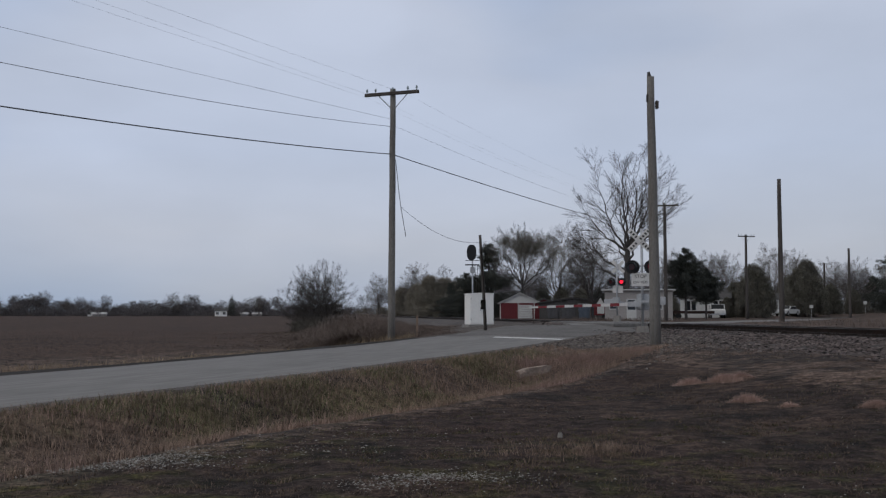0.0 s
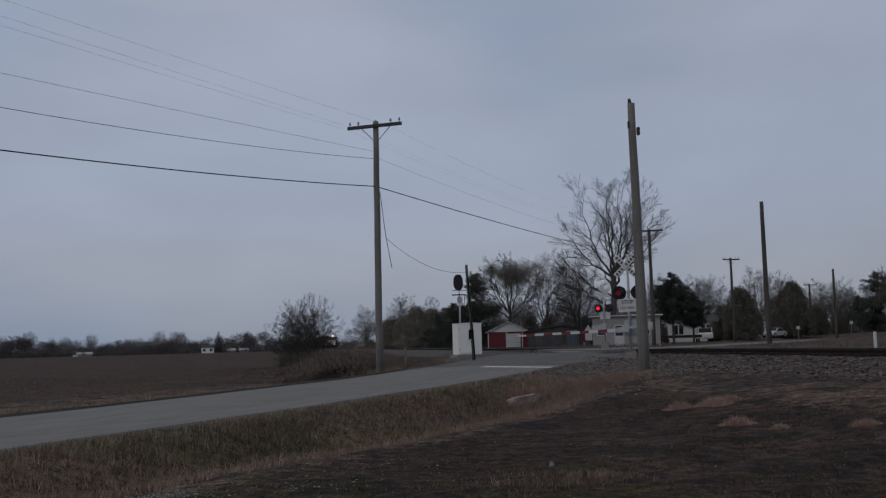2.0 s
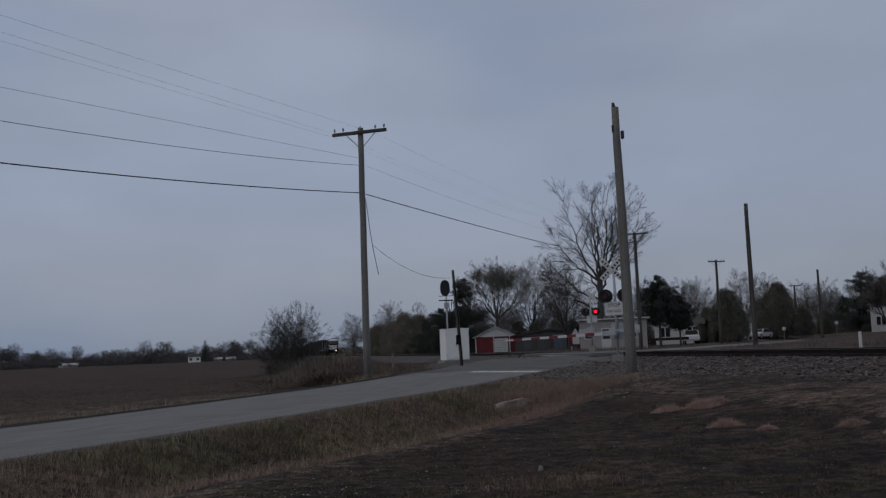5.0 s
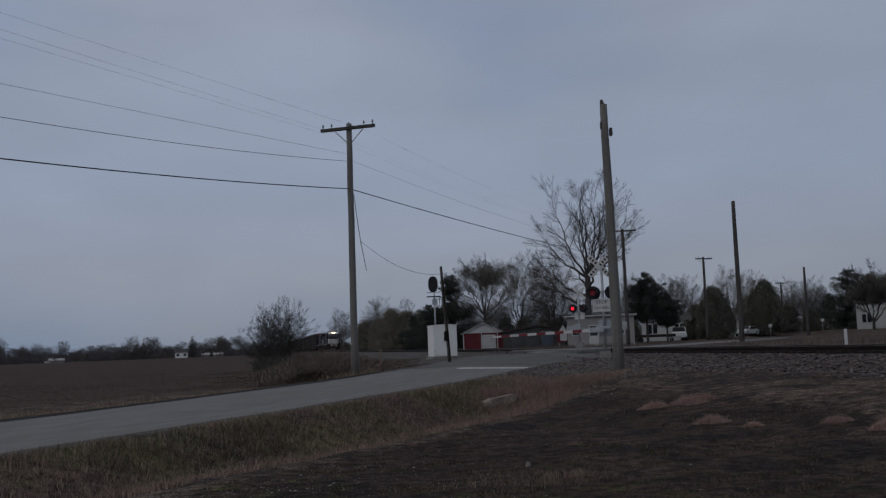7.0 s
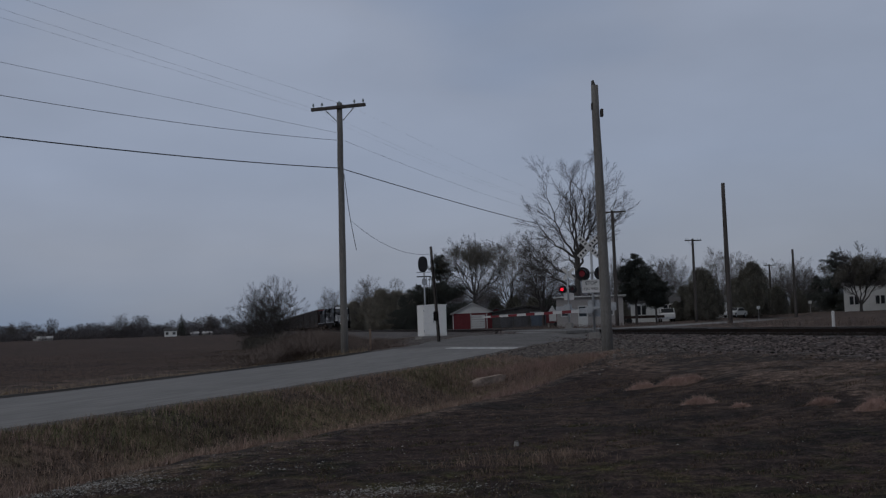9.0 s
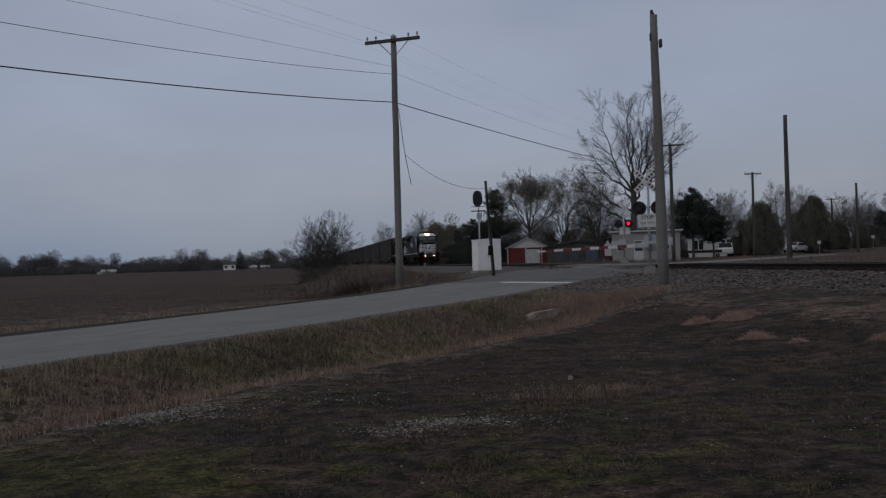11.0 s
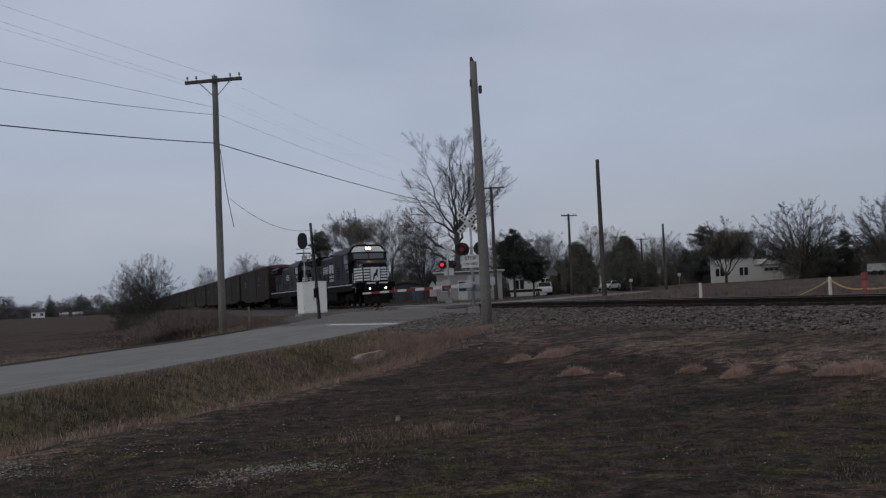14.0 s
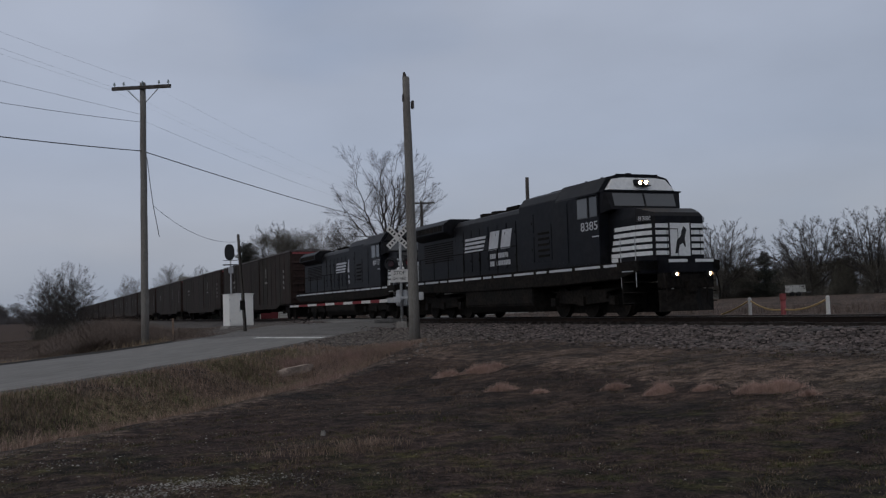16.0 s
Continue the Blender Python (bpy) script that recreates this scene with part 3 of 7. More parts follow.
    # rails
    for off in (0.76, -0.76):
        rail = thing("rail", pose(0, 0, 0), "long rusty steel rail with a worn bright head", "rail", "rails of the track", "structure")
        web, head = Shape(), Shape()
        q = [(-0.075, 0), (0.075, 0), (0.075, 0.015), (0.012, 0.03), (0.012, 0.13), (0.036, 0.14), (0.036, 0.166), (-0.036, 0.166), (-0.036, 0.14), (-0.012, 0.13), (-0.012, 0.03), (-0.075, 0.015)]
        for sh, outline in ((web, q), (head, [(-0.03, 0.1665), (0.03, 0.1665), (0.026, 0.174), (-0.026, 0.174)])):
            v = []
            for s in (s0, s1):
                for a, b in outline:
                    x, y = track_point(s, off + a)
                    v.append((x, y, RAIL_Z - 0.174 + b))
            c = len(outline)
            sh.add(v, [(j, (j + 1) % c, c + (j + 1) % c, c + j) for j in range(c)] + [tuple(range(c))[::-1], tuple(range(c, 2 * c))])
        part("web", web, "rail", rail)
        part("running_face", head, "railtop", rail)


def ties():
    """Wooden ties, and the crossing's timber deck."""
    base = new("tie_row")
    tagged(base, "row of dark creosoted wooden ties under the rails", "ties", kind="structure")
    sh = Shape().box(-1.3, 1.3, -0.115, 0.115, -0.14, 0.045)
    me = mesh_of("tie", sh, "tie", bevel=0.012)
    rng = random.Random(5)
    for k in range(150):
        s = -14 + k * 0.53
        if abs(s - CROSS_S) < 6.5:
            continue
        ob = new("tie", me)
        ob.parent = base
        x, y = track_point(s)
        ob.matrix_basis = pose(x, y, RAIL_Z - 0.185 + rng.uniform(-0.01, 0.01), 0, 0, 8.69 + rng.uniform(-1.2, 1.2))
    deck = thing("crossing_deck", pose(*track_point(CROSS_S), RAIL_Z, 0, 0, 8.69), "worn grey timber and asphalt crossing panels between the rails", "crossing deck", kind="structure")
    for x0, x1 in ((-2.6, -0.86), (-0.66, 0.66), (0.86, 2.6)):
        c = max(1, round((x1 - x0) / 0.33))
        w = (x1 - x0) / c
        for j in range(c):
            part("panel", Shape().box(x0 + j * w + 0.006, x0 + (j + 1) * w - 0.006, -6.2, 6.2, -0.16, -0.012), "asphalt", deck, bevel=0.01)


ground()
road()
track()


# ---------------------------------------------------------------- the train
TRAIN_YAW = -90 + 8.69
HEAD_S, SPEED = 26.25, 22.667
moving = []           # thing, metres behind the front coupler


def truck_shape(wheels, r=0.53, gauge=0.76):
    frame_, wh, ax = Shape(), [], Shape()
    span = wheels[-1] - wheels[0]
    for sy in (-1, 1):
        y = sy * 1.02
        out = [(wheels[0] - 0.45, 0.62), (wheels[0] - 0.4, 0.82), (wheels[0] + 0.35, 0.92), (wheels[-1] - 0.35, 0.92), (wheels[-1] + 0.4, 0.82), (wheels[-1] + 0.45, 0.62), (wheels[-1] + 0.2, 0.52), (wheels[0] + span / 2, 0.42), (wheels[0] - 0.2, 0.52)]
        frame_.prism(out, y - 0.09, y + 0.09, "y")
        for w in wheels:
            frame_.box(w - 0.17, w + 0.17, y + sy * 0.10 - 0.08, y + sy * 0.10 + 0.08, 0.40, 0.70)
    frame_.box(wheels[-1] - 0.3, wheels[0] + 0.3, -0.62, 0.62, 0.14, 1.08) if span < 0 else frame_.box(wheels[0] - 0.3, wheels[-1] + 0.3, -0.62, 0.62, 0.14, 1.08)
    frame_.box(wheels[0] + span / 2 - 0.4, wheels[0] + span / 2 + 0.4, -1.0, 1.0, 0.6, 1.0)
    return frame_


def add_truck(parent, wheels, r=0.53, name="truck"):
    t = part(name, truck_shape(wheels, r), "under", parent)
    for w in wheels:
        sh = Shape()
        for sy in (-1, 1):
            sh.tube((w, sy * 0.69, r), (w, sy * 0.80, r), r, r, 20)
            sh.tube((w, sy * 0.65, r), (w, sy * 0.69, r), r + 0.03, r + 0.03, 20)
        sh.tube((w, -0.69, r), (w, 0.69, r), 0.09, 0.09, 8)
        part("wheelset", sh, "under", t)
    return t


def handrail(parent, side, x0, x1, z0, name="handrail"):
    sh = Shape()
    y = side * 1.46
    k = max(2, round((x1 - x0) / 1.75))
    for j in range(k + 1):
        x = x0 + (x1 - x0) * j / k
        sh.tube((x, y, z0), (x, y, z0 + 1.0), 0.018, 0.018, 6)
    sh.tube((x0, y, z0 + 1.0), (x1, y, z0 + 1.0), 0.02, 0.02, 6)
    return part(name, sh, "under", parent)


def locomotive(front, number, label, lit=True, mark=0.0):
    """A six-axle wide-cab freight locomotive. x = 0 at the front coupler, the body runs back along -x; z = 0 on the rails."""
    lo = thing("locomotive", pose(0, 0, 0), label, "locomotive", "train")
    moving.append((lo, front))
    DECK = 1.70
    # deck with side sill
    part("platform", Shape().prism([(-1.60, 1.38), (-1.60, DECK), (-21.6, DECK), (-21.6, 1.38), (-20.6, 1.18), (-14.5, 1.10), (-7.0, 1.10), (-2.7, 1.18)], -1.5, 1.5), "under", lo, bevel=0.02)
    # white reflective dashes along the sill
    for sy in (-1, 1):
        x = -2.75
        j = 0
        while x > -21.2:
            w = 1.55 if j % 3 else 0.75
            part("sill_stripe", Shape().box(max(x - w, -21.3), x, sy * 1.503 - 0.004, sy * 1.503 + 0.004, 1.57, 1.65), "locogrey", lo)
            x -= w + 0.22
            j += 1
    # long hood: narrow, with rounded shoulders
    def hood(x0, x1, w, z1, shoulder=0.28):
        return Shape().prism([(-w, DECK), (w, DECK), (w, z1 - shoulder), (w * 0.86, z1 - shoulder * 0.35), (w * 0.55, z1), (-w * 0.55, z1), (-w * 0.86, z1 - shoulder * 0.35), (-w, z1 - shoulder)], x1, x0, "x")
    part("engine_hood", hood(-9.3, -16.3, 1.02, 4.24), "loco", lo, bevel=0.015)
    part("blower_hood", hood(-6.48, -9.32, 1.44, 4.50, 0.42), "loco", lo, bevel=0.015)
    part("rear_hood", hood(-16.28, -20.9, 1.02, 4.14), "loco", lo, bevel=0.015)
    # radiator with wide overhanging wings
    rad = part("radiator", Shape().prism([(-1.05, 3.55), (1.05, 3.55), (1.50, 3.80), (1.50, 4.12), (1.15, 4.36), (-1.15, 4.36), (-1.50, 4.12), (-1.50, 3.80)], -20.4, -16.5, "x"), "loco", lo, bevel=0.02)
    for sy in (-1, 1):
        g = Shape()
        for j in range(7):
            g.box(-20.1 + j * 0.5, -19.68 + j * 0.5, sy * 1.503 - 0.012, sy * 1.503 + 0.012, 3.85, 4.09)
        part("grille", g, "under", rad)
    # roof gear: exhaust, fans, horns, dynamic-brake box
    part("exhaust_stack", Shape().box(-12.6, -11.5, -0.35, 0.35, 4.29, 4.46), "under", lo, bevel=0.03)
    for x in (-13.6, -14.7):
        part("roof_fan", Shape().tube((x, 0, 4.28), (x, 0, 4.40), 0.5, 0.48, 18), "under", lo)
    h = Shape()
    for j, dy in enumerate((-0.22, 0, 0.22)):
        h.tube((-10.6, dy, 4.42), (-10.0 - 0.08 * j, dy, 4.48), 0.03, 0.11, 8)
    h.tube((-10.4, 0, 4.26), (-10.4, 0, 4.44), 0.04, 0.04, 6)
    part("air_horn", h, "under", lo)
    # dirty louvres and equipment panels along the hood and the cab's flank
    for sy in (-1, 1):
        for x0, x1, z0, z1 in ((-9.1, -8.2, 2.0, 2.9), (-8.0, -6.9, 2.0, 3.3), (-9.1, -8.2, 3.05, 3.75)):
            pn = part("side_panel", Shape().box(x0, x1, sy * 1.444 - 0.012, sy * 1.444 + 0.012, z0, z1), "loco", lo, bevel=0.008)
            part("latch", Shape().box(x1 - 0.16, x1 - 0.10, sy * 1.46 - 0.008, sy * 1.46 + 0.008, (z0 + z1) / 2 - 0.05, (z0 + z1) / 2 + 0.05), "under", pn)
        part("cab_door", Shape().box(-6.35, -5.65, sy * 1.503 - 0.012, sy * 1.503 + 0.012, 1.85, 3.85), "loco", lo, bevel=0.01)
        for k in range(5):
            part("louvre", Shape().box(-7.85, -7.05, sy * 1.462 - 0.012, sy * 1.462 + 0.012, 2.15 + k * 0.2, 2.23 + k * 0.2), "under", lo)
        part("walkway_edge", Shape().box(-21.3, -6.6, sy * 1.49 - 0.02, sy * 1.49 + 0.02, 1.70, 1.735), "under", lo)
    for x in (-3.7, -4.6, -5.6):
        part("roof_rib", Shape().box(x - 0.04, x + 0.04, -0.78, 0.78, 4.565, 4.60), "loco", lo)
    part("antenna_dome", Shape().tube((-4.2, 0, 4.57), (-4.2, 0, 4.70), 0.16, 0.10, 12), "loco", lo, smooth=True)
    part("roof_vent", Shape().box(-8.6, -7.2, -0.5, 0.5, 4.49, 4.60), "under", lo, bevel=0.03)
    # doors along the hood
    for sy in (-1, 1):
        for j in range(8):
            x = -9.6 - j * 0.83
            d = part("hood_door", Shape().box(x - 0.74, x, sy * 1.026 - 0.018, sy * 1.026 + 0.018, 1.95, 3.70), "loco", lo, bevel=0.01)
            for z in (2.4, 3.3):
                part("latch", Shape().box(x - 0.12, x - 0.06, sy * 1.05 - 0.008, sy * 1.05 + 0.008, z - 0.05, z + 0.05), "under", d)
        g = Shape()
        for j in range(9):
            g.box(-20.0, -16.6, sy * 1.022 - 0.014, sy * 1.022 + 0.014, 2.55 + j * 0.1, 2.60 + j * 0.1)
        part("side_grille", g, "under", lo)
    # cab: wide, with sloped roof edges, and the short nose
    cab = part("cab", Shape().prism([(-1.5, DECK), (1.5, DECK), (1.5, 3.98), (1.16, 4.48), (0.8, 4.57), (-0.8, 4.57), (-1.16, 4.48), (-1.5, 3.98)], -6.5, -3.66, "x"), "loco", lo, bevel=0.025)
    # windshield slope and white brow
    fr = Shape()
    v = [(-3.36, -1.46, 3.30), (-3.36, 1.46, 3.30), (-2.92, -1.30, 3.40), (-2.92, 1.30, 3.40), (-3.10, -1.42, 4.0), (-3.10, 1.42, 4.0), (-3.36, -1.46, 4.0), (-3.36, 1.46, 4.0)]
    fr.add(v, [(2, 3, 5, 4), (0, 1, 3, 2), (4, 5, 7, 6), (0, 2, 4, 6), (1, 7, 5, 3), (0, 6, 7, 1)])
    part("windshield_frame", fr, "loco", lo, bevel=0.01)
    brow = [(-1.26, 4.06), (1.26, 4.06), (1.00, 4.42), (0.66, 4.47), (-0.66, 4.47), (-1.00, 4.42)]
    bv = [(-3.12 - (z - 4.04) * 0.35, y, z) for y, z in brow] + [(-3.40, y, z) for y, z in brow]
    part("brow", Shape().add(bv, [(0, 1, 2, 3, 4, 5)] + [(i, 6 + i, 6 + (i + 1) % 6, (i + 1) % 6) for i in range(6)]), "stripe" if lit else "loco", lo, "white-painted brow above the windshield" if lit else "")
    part("drip_rail", Shape().box(-3.42, -3.06, -1.48, 1.48, 3.99, 4.035), "loco", lo, bevel=0.01)
    for y0, y1 in ((-1.16, -0.04), (0.04, 1.16)):
        x0, x1, z0, z1 = -2.945, -3.085, 3.52, 3.94
        w = Shape().add([(x0 + 0.012, y0, z0), (x0 + 0.012, y1, z0), (x1 + 0.012, y1, z1), (x1 + 0.012, y0, z1), (x0 - 0.02, y0, z0), (x0 - 0.02, y1, z0), (x1 - 0.02, y1, z1), (x1 - 0.02, y0, z1)],
                        [(0, 1, 2, 3), (4, 7, 6, 5), (0, 4, 5, 1), (1, 5, 6, 2), (2, 6, 7, 3), (3, 7, 4, 0)])
        part("windshield", w, "cabglass", lo, "pale reflecting windshield pane")
    hl = part("headlight", Shape().box(-3.30, -3.12, -0.26, 0.26, 4.18, 4.40), "signblack", lo, bevel=0.03)
    # lip added below the lamps to keep their glow off the nose
    part("visor", Shape().box(-3.13, -2.97, -0.25, 0.25, 4.175, 4.20), "signblack", hl)
    # open tubes added to cut off the lamps' glow towards the sides
    for dy in (-0.11, 0.11):
        part("barrel", Shape().tube((-3.13, dy, 4.29), (-3.02, dy, 4.29), 0.075, 0.075, 16, caps=False), "signblack", hl)
        part("lamp", Shape().disc((-3.125, dy, 4.29), (1, 0, 0), 0.065, 0.008, 16), "lamp" if lit else "cabglass", hl)
    # nose with sloping top and the white stripes round it
    plan = [(-4.2, -1.16), (-2.55, -1.12), (-1.97, -0.93), (-1.90, -0.87), (-1.90, 0.87), (-1.97, 0.93), (-2.55, 1.12), (-4.2, 1.16)]
    crown = [(x - 0.10, y * 0.95, min(3.46, 3.46 - 0.30 * (x + 2.9))) for x, y in plan]
    c = len(plan)
    shell = Shape().add([(x, y, DECK) for x, y in plan] + [(x, y, 3.04) for x, y in plan] + crown,
                        [(k * c + i, k * c + (i + 1) % c, (k + 1) * c + (i + 1) % c, (k + 1) * c + i) for k in (0, 1) for i in range(c)] + [tuple(range(c))[::-1], (16, 17, 22, 23), (17, 18, 21, 22), (18, 19, 20, 21)])
    nose = part("nose", shell, "loco", lo)

    def on_nose(name, a, b, z0, z1, mat, label="", thick=0.014, parent=None):
        """A flat piece laid on the face of the nose between two points of its plan."""
        d = Vector((b[0] - a[0], b[1] - a[1], 0)).normalized()
        n = Vector((d.y, -d.x, 0)) * thick
        lo_, hi_ = [], []
        for px, py in (a, b):
            lo_.append((px - n.x, py - n.y))
            hi_.append((px + n.x, py + n.y))
        ring = [lo_[0], lo_[1], hi_[1], hi_[0]]
        return part(name, Shape().prism(ring, z0, z1, "z"), mat, parent or nose, label)

    for j in range(5):
        z = 1.86 + j * 0.205
        on_nose("nose_stripe", (-1.90, -0.86), (-1.90, 0.86), z, z + 0.125, "stripe")
        for sy in (-1, 1):
            on_nose("nose_stripe", (-1.98, sy * 0.933), (-2.54, sy * 1.117), z, z + 0.125, "stripe")
            on_nose("nose_stripe", (-2.56, sy * 1.120), (-3.9 + 0.06 * j, sy * 1.153), z, z + 0.125, "stripe")
    for sy in (-1, 1):
        on_nose("corner_patch", (-3.55, sy * 1.145), (-3.9, sy * 1.153), DECK + 0.01, 1.85, "stripe")
    pan = part("nose_panel", Shape().box(-1.90, -1.872, -0.36, 0.36, 1.82, 2.82), "stripe", nose, "white panel with a plain black rearing shape")
    for sy in (-1, 1):
        part("panel_border", Shape().box(-1.90, -1.869, sy * 0.385 - 0.025, sy * 0.385 + 0.025, 1.80, 2.84), "signblack", nose)
    part("emblem", Shape().prism([(-0.20, 1.90), (-0.10, 1.90), (-0.02, 2.15), (0.10, 2.22), (0.16, 2.08), (0.20, 2.10), (0.16, 2.34), (0.24, 2.62), (0.14, 2.72), (0.06, 2.58), (0.02, 2.42), (-0.12, 2.30)], -1.874, -1.866, "x"), "signblack", pan)
    # number boards on the bevelled upper corners
    for sy in (-1, 1):
        nb = part("number_board", Shape().box(-0.27, 0.27, -0.05, 0.05, -0.085, 0.085), "signblack", nose, "black number board with pale digits", bevel=0.01)
        nb.matrix_basis = pose(-2.16, sy * 1.02, 2.97, 0, 0, 90 + sy * 42)
        lettering("digits", number, 0.125, "locogrey", nb, pose(0, -0.056, 0, 90, 0, 0) @ Matrix.Diagonal((1.25, 1, 1, 1)))
    nose.location.x = 0.35
    for ob in lo.children:
        if ob.name.split(".")[0] in ("windshield", "windshield_frame", "brow", "drip_rail", "headlight"):
            ob.location.x = -0.31
    # front platform, steps, pilot, ditch lights, coupler
    part("end_sill", Shape().box(-1.65, -1.02, -0.80, 0.80, 1.30, 1.715).box(-1.85, -1.60, -1.42, 1.42, 1.30, 1.715), "loco", lo, bevel=0.02)
    part("sill_edge", Shape().box(-1.04, -1.012, -0.80, -0.14, 1.61, 1.70), "stripe", lo)
    part("sill_edge", Shape().box(-1.04, -1.012, 0.14, 0.80, 1.61, 1.70), "stripe", lo)
    plow = Shape()
    for sy in (-1, 1):
        plow.add([(-0.92, 0, 0.85), (-0.80, 0, 0.16), (-1.30, sy * 0.95, 0.16), (-1.30, sy * 0.95, 0.80), (-1.02, 0, 0.85), (-0.90, 0, 0.16), (-1.40, sy * 0.95, 0.16), (-1.40, sy * 0.95, 0.80)],
                 [(0, 1, 2, 3), (4, 7, 6, 5), (0, 3, 7, 4), (1, 5, 6, 2), (2, 6, 7, 3)] if sy < 0 else [(0, 3, 2, 1), (4, 5, 6, 7), (0, 4, 7, 3), (1, 2, 6, 5), (2, 3, 7, 6)])
    part("pilot", plow, "under", lo)
    part("anticlimber", Shape().box(-1.60, -1.10, -0.85, 0.85, 0.85, 1.31), "under", lo, bevel=0.02)
    for y in (-0.98, -0.52, -0.42, 0.46, 0.92):
        part("air_hose", Shape().path([(-1.08, y, 1.28), (-0.98, y, 1.05), (-0.97, y + 0.04, 0.72), (-1.02, y + 0.05, 0.48)], 0.022, 6), "under", lo)
    for sy in (-1, 1):
        dl = part("ditch_light", Shape().disc((-1.10, sy * 0.60, 1.26), (1, 0, 0), 0.10, 0.12, 16), "signblack", lo)
        part("lamp", Shape().disc((-0.985, sy * 0.60, 1.26), (1, 0, 0), 0.048, 0.02, 16), "ditch" if lit else "cabglass", dl)
        # tube added here too, so the lamp looks weaker from the side
        part("barrel", Shape().tube((-0.985, sy * 0.60, 1.26), (-0.90, sy * 0.60, 1.26), 0.058, 0.062, 16, caps=False), "signblack", dl)
        st = Shape()
        for j in range(4):
            st.box(-2.45, -1.85, sy * 1.30 - 0.2, sy * 1.30 + 0.2, 0.42 + j * 0.32, 0.45 + j * 0.32)
        st.box(-2.50, -2.46, sy * 1.30 - 0.2, sy * 1.30 + 0.2, 0.38, 1.40)
        part("step_well", st, "under", lo)
        for j in range(4):
            part("step_edge", Shape().box(-2.45, -1.85, sy * 1.507 - 0.006, sy * 1.507 + 0.006, 0.42 + j * 0.32, 0.45 + j * 0.32), "steel" if j == 3 else "under", lo)
        part("grab_rail", Shape().path([(-1.08, sy * 0.78, 1.72), (-1.08, sy * 0.78, 2.60), (-1.08, sy * 0.40, 2.60), (-1.08, sy * 0.40, 1.72)], 0.014), "under", lo)
        for x in (-1.75, -2.55):
            part("grab_rail", Shape().tube((x, sy * 1.47, 0.9), (x, sy * 1.47, 2.45), 0.014, 0.014, 6), "steel", lo)
        handrail(lo, sy, -21.1, -9.6, DECK)
    part("coupler", Shape().box(-1.75, -0.95, -0.16, 0.16, 0.72, 1.02).box(-1.2, -0.85, -0.24, 0.1, 0.70, 1.05), "under", lo, bevel=0.03)
    part("rear_coupler", Shape().box(-22.3, -21.5, -0.16, 0.16, 0.72, 1.02), "under", lo, bevel=0.03)
    # cab side: windows, door outline, number
    for sy in (-1, 1):
        for x0, x1 in ((-4.20, -3.72), (-4.98, -4.32)):
            w = part("side_window", Shape().box(x0, x1, sy * 1.505 - 0.02, sy * 1.505 + 0.02, 3.22, 3.88), "cabglass" if x0 < -4.5 else "glass", cab, bevel=0.03)
            part("awning_rail", Shape().box(x0 - 0.06, x1 + 0.06, sy * 1.54 - 0.03, sy * 1.54 + 0.03, 3.93, 3.98), "loco", w)
        m_side = pose(-4.27, sy * 1.508, 2.94, 90, 0, 0 if sy < 0 else 180)
        lettering("road_number", number, 0.28, "locogrey", lo, m_side @ Matrix.Diagonal((1.35, 1, 1, 1)), "pale grey road number")
        part("number_bar", Shape().box(-4.1, -3.7, sy * 1.507 - 0.003, sy * 1.507 + 0.003, 2.58, 2.62), "locogrey", lo)
        # emblem on the hood: slanted bars and two block shapes, with two rows of illegible lettering
        y0, y1 = sy * 1.052 - 0.006, sy * 1.052 + 0.006
        for j in range(4):
            z = 2.74 + j * 0.17
            sl = 0.10 * j
            bar = part("emblem_bar", Shape().prism([(-15.30 + sl * 0.3, z), (-13.45 + sl, z), (-13.37 + sl, z + 0.10), (-15.25 + sl * 0.3, z + 0.10)], y0, y1), "locogrey", lo)
            bar.location.x = mark
        for x0 in (-12.90, -11.80):
            block = Shape().prism([(x0, 2.72), (x0 + 0.84, 2.72), (x0 + 1.08, 3.46), (x0 + 0.24, 3.46)], y0, y1)
            part("emblem_block", block, "locogrey", lo).location.x = mark
        for z, xs in ((2.38, ((-12.75, -12.20), (-12.00, -11.10))), (2.08, ((-12.75, -12.35), (-12.15, -10.90)))):
            for x0, x1 in xs:
                c = max(3, round((x1 - x0) / 0.16))
                for j in range(c):
                    w = (x1 - x0) / c
                    part("lettering_bar", Shape().box(x0 + j * w, x0 + (j + 0.72) * w, y0, y1, z, z + 0.19), "locogrey", lo).location.x = mark
    # running gear
    part("fuel_tank", Shape().prism([(-1.42, 0.50), (-1.15, 0.22), (1.15, 0.22), (1.42, 0.50), (1.42, 1.2), (-1.42, 1.2)], -14.5, -8.5, "x"), "under", lo, bevel=0.04)
    add_truck(lo, (-3.6, -5.5, -7.4))
    add_truck(lo, (-15.7, -17.6, -19.5))
    return lo


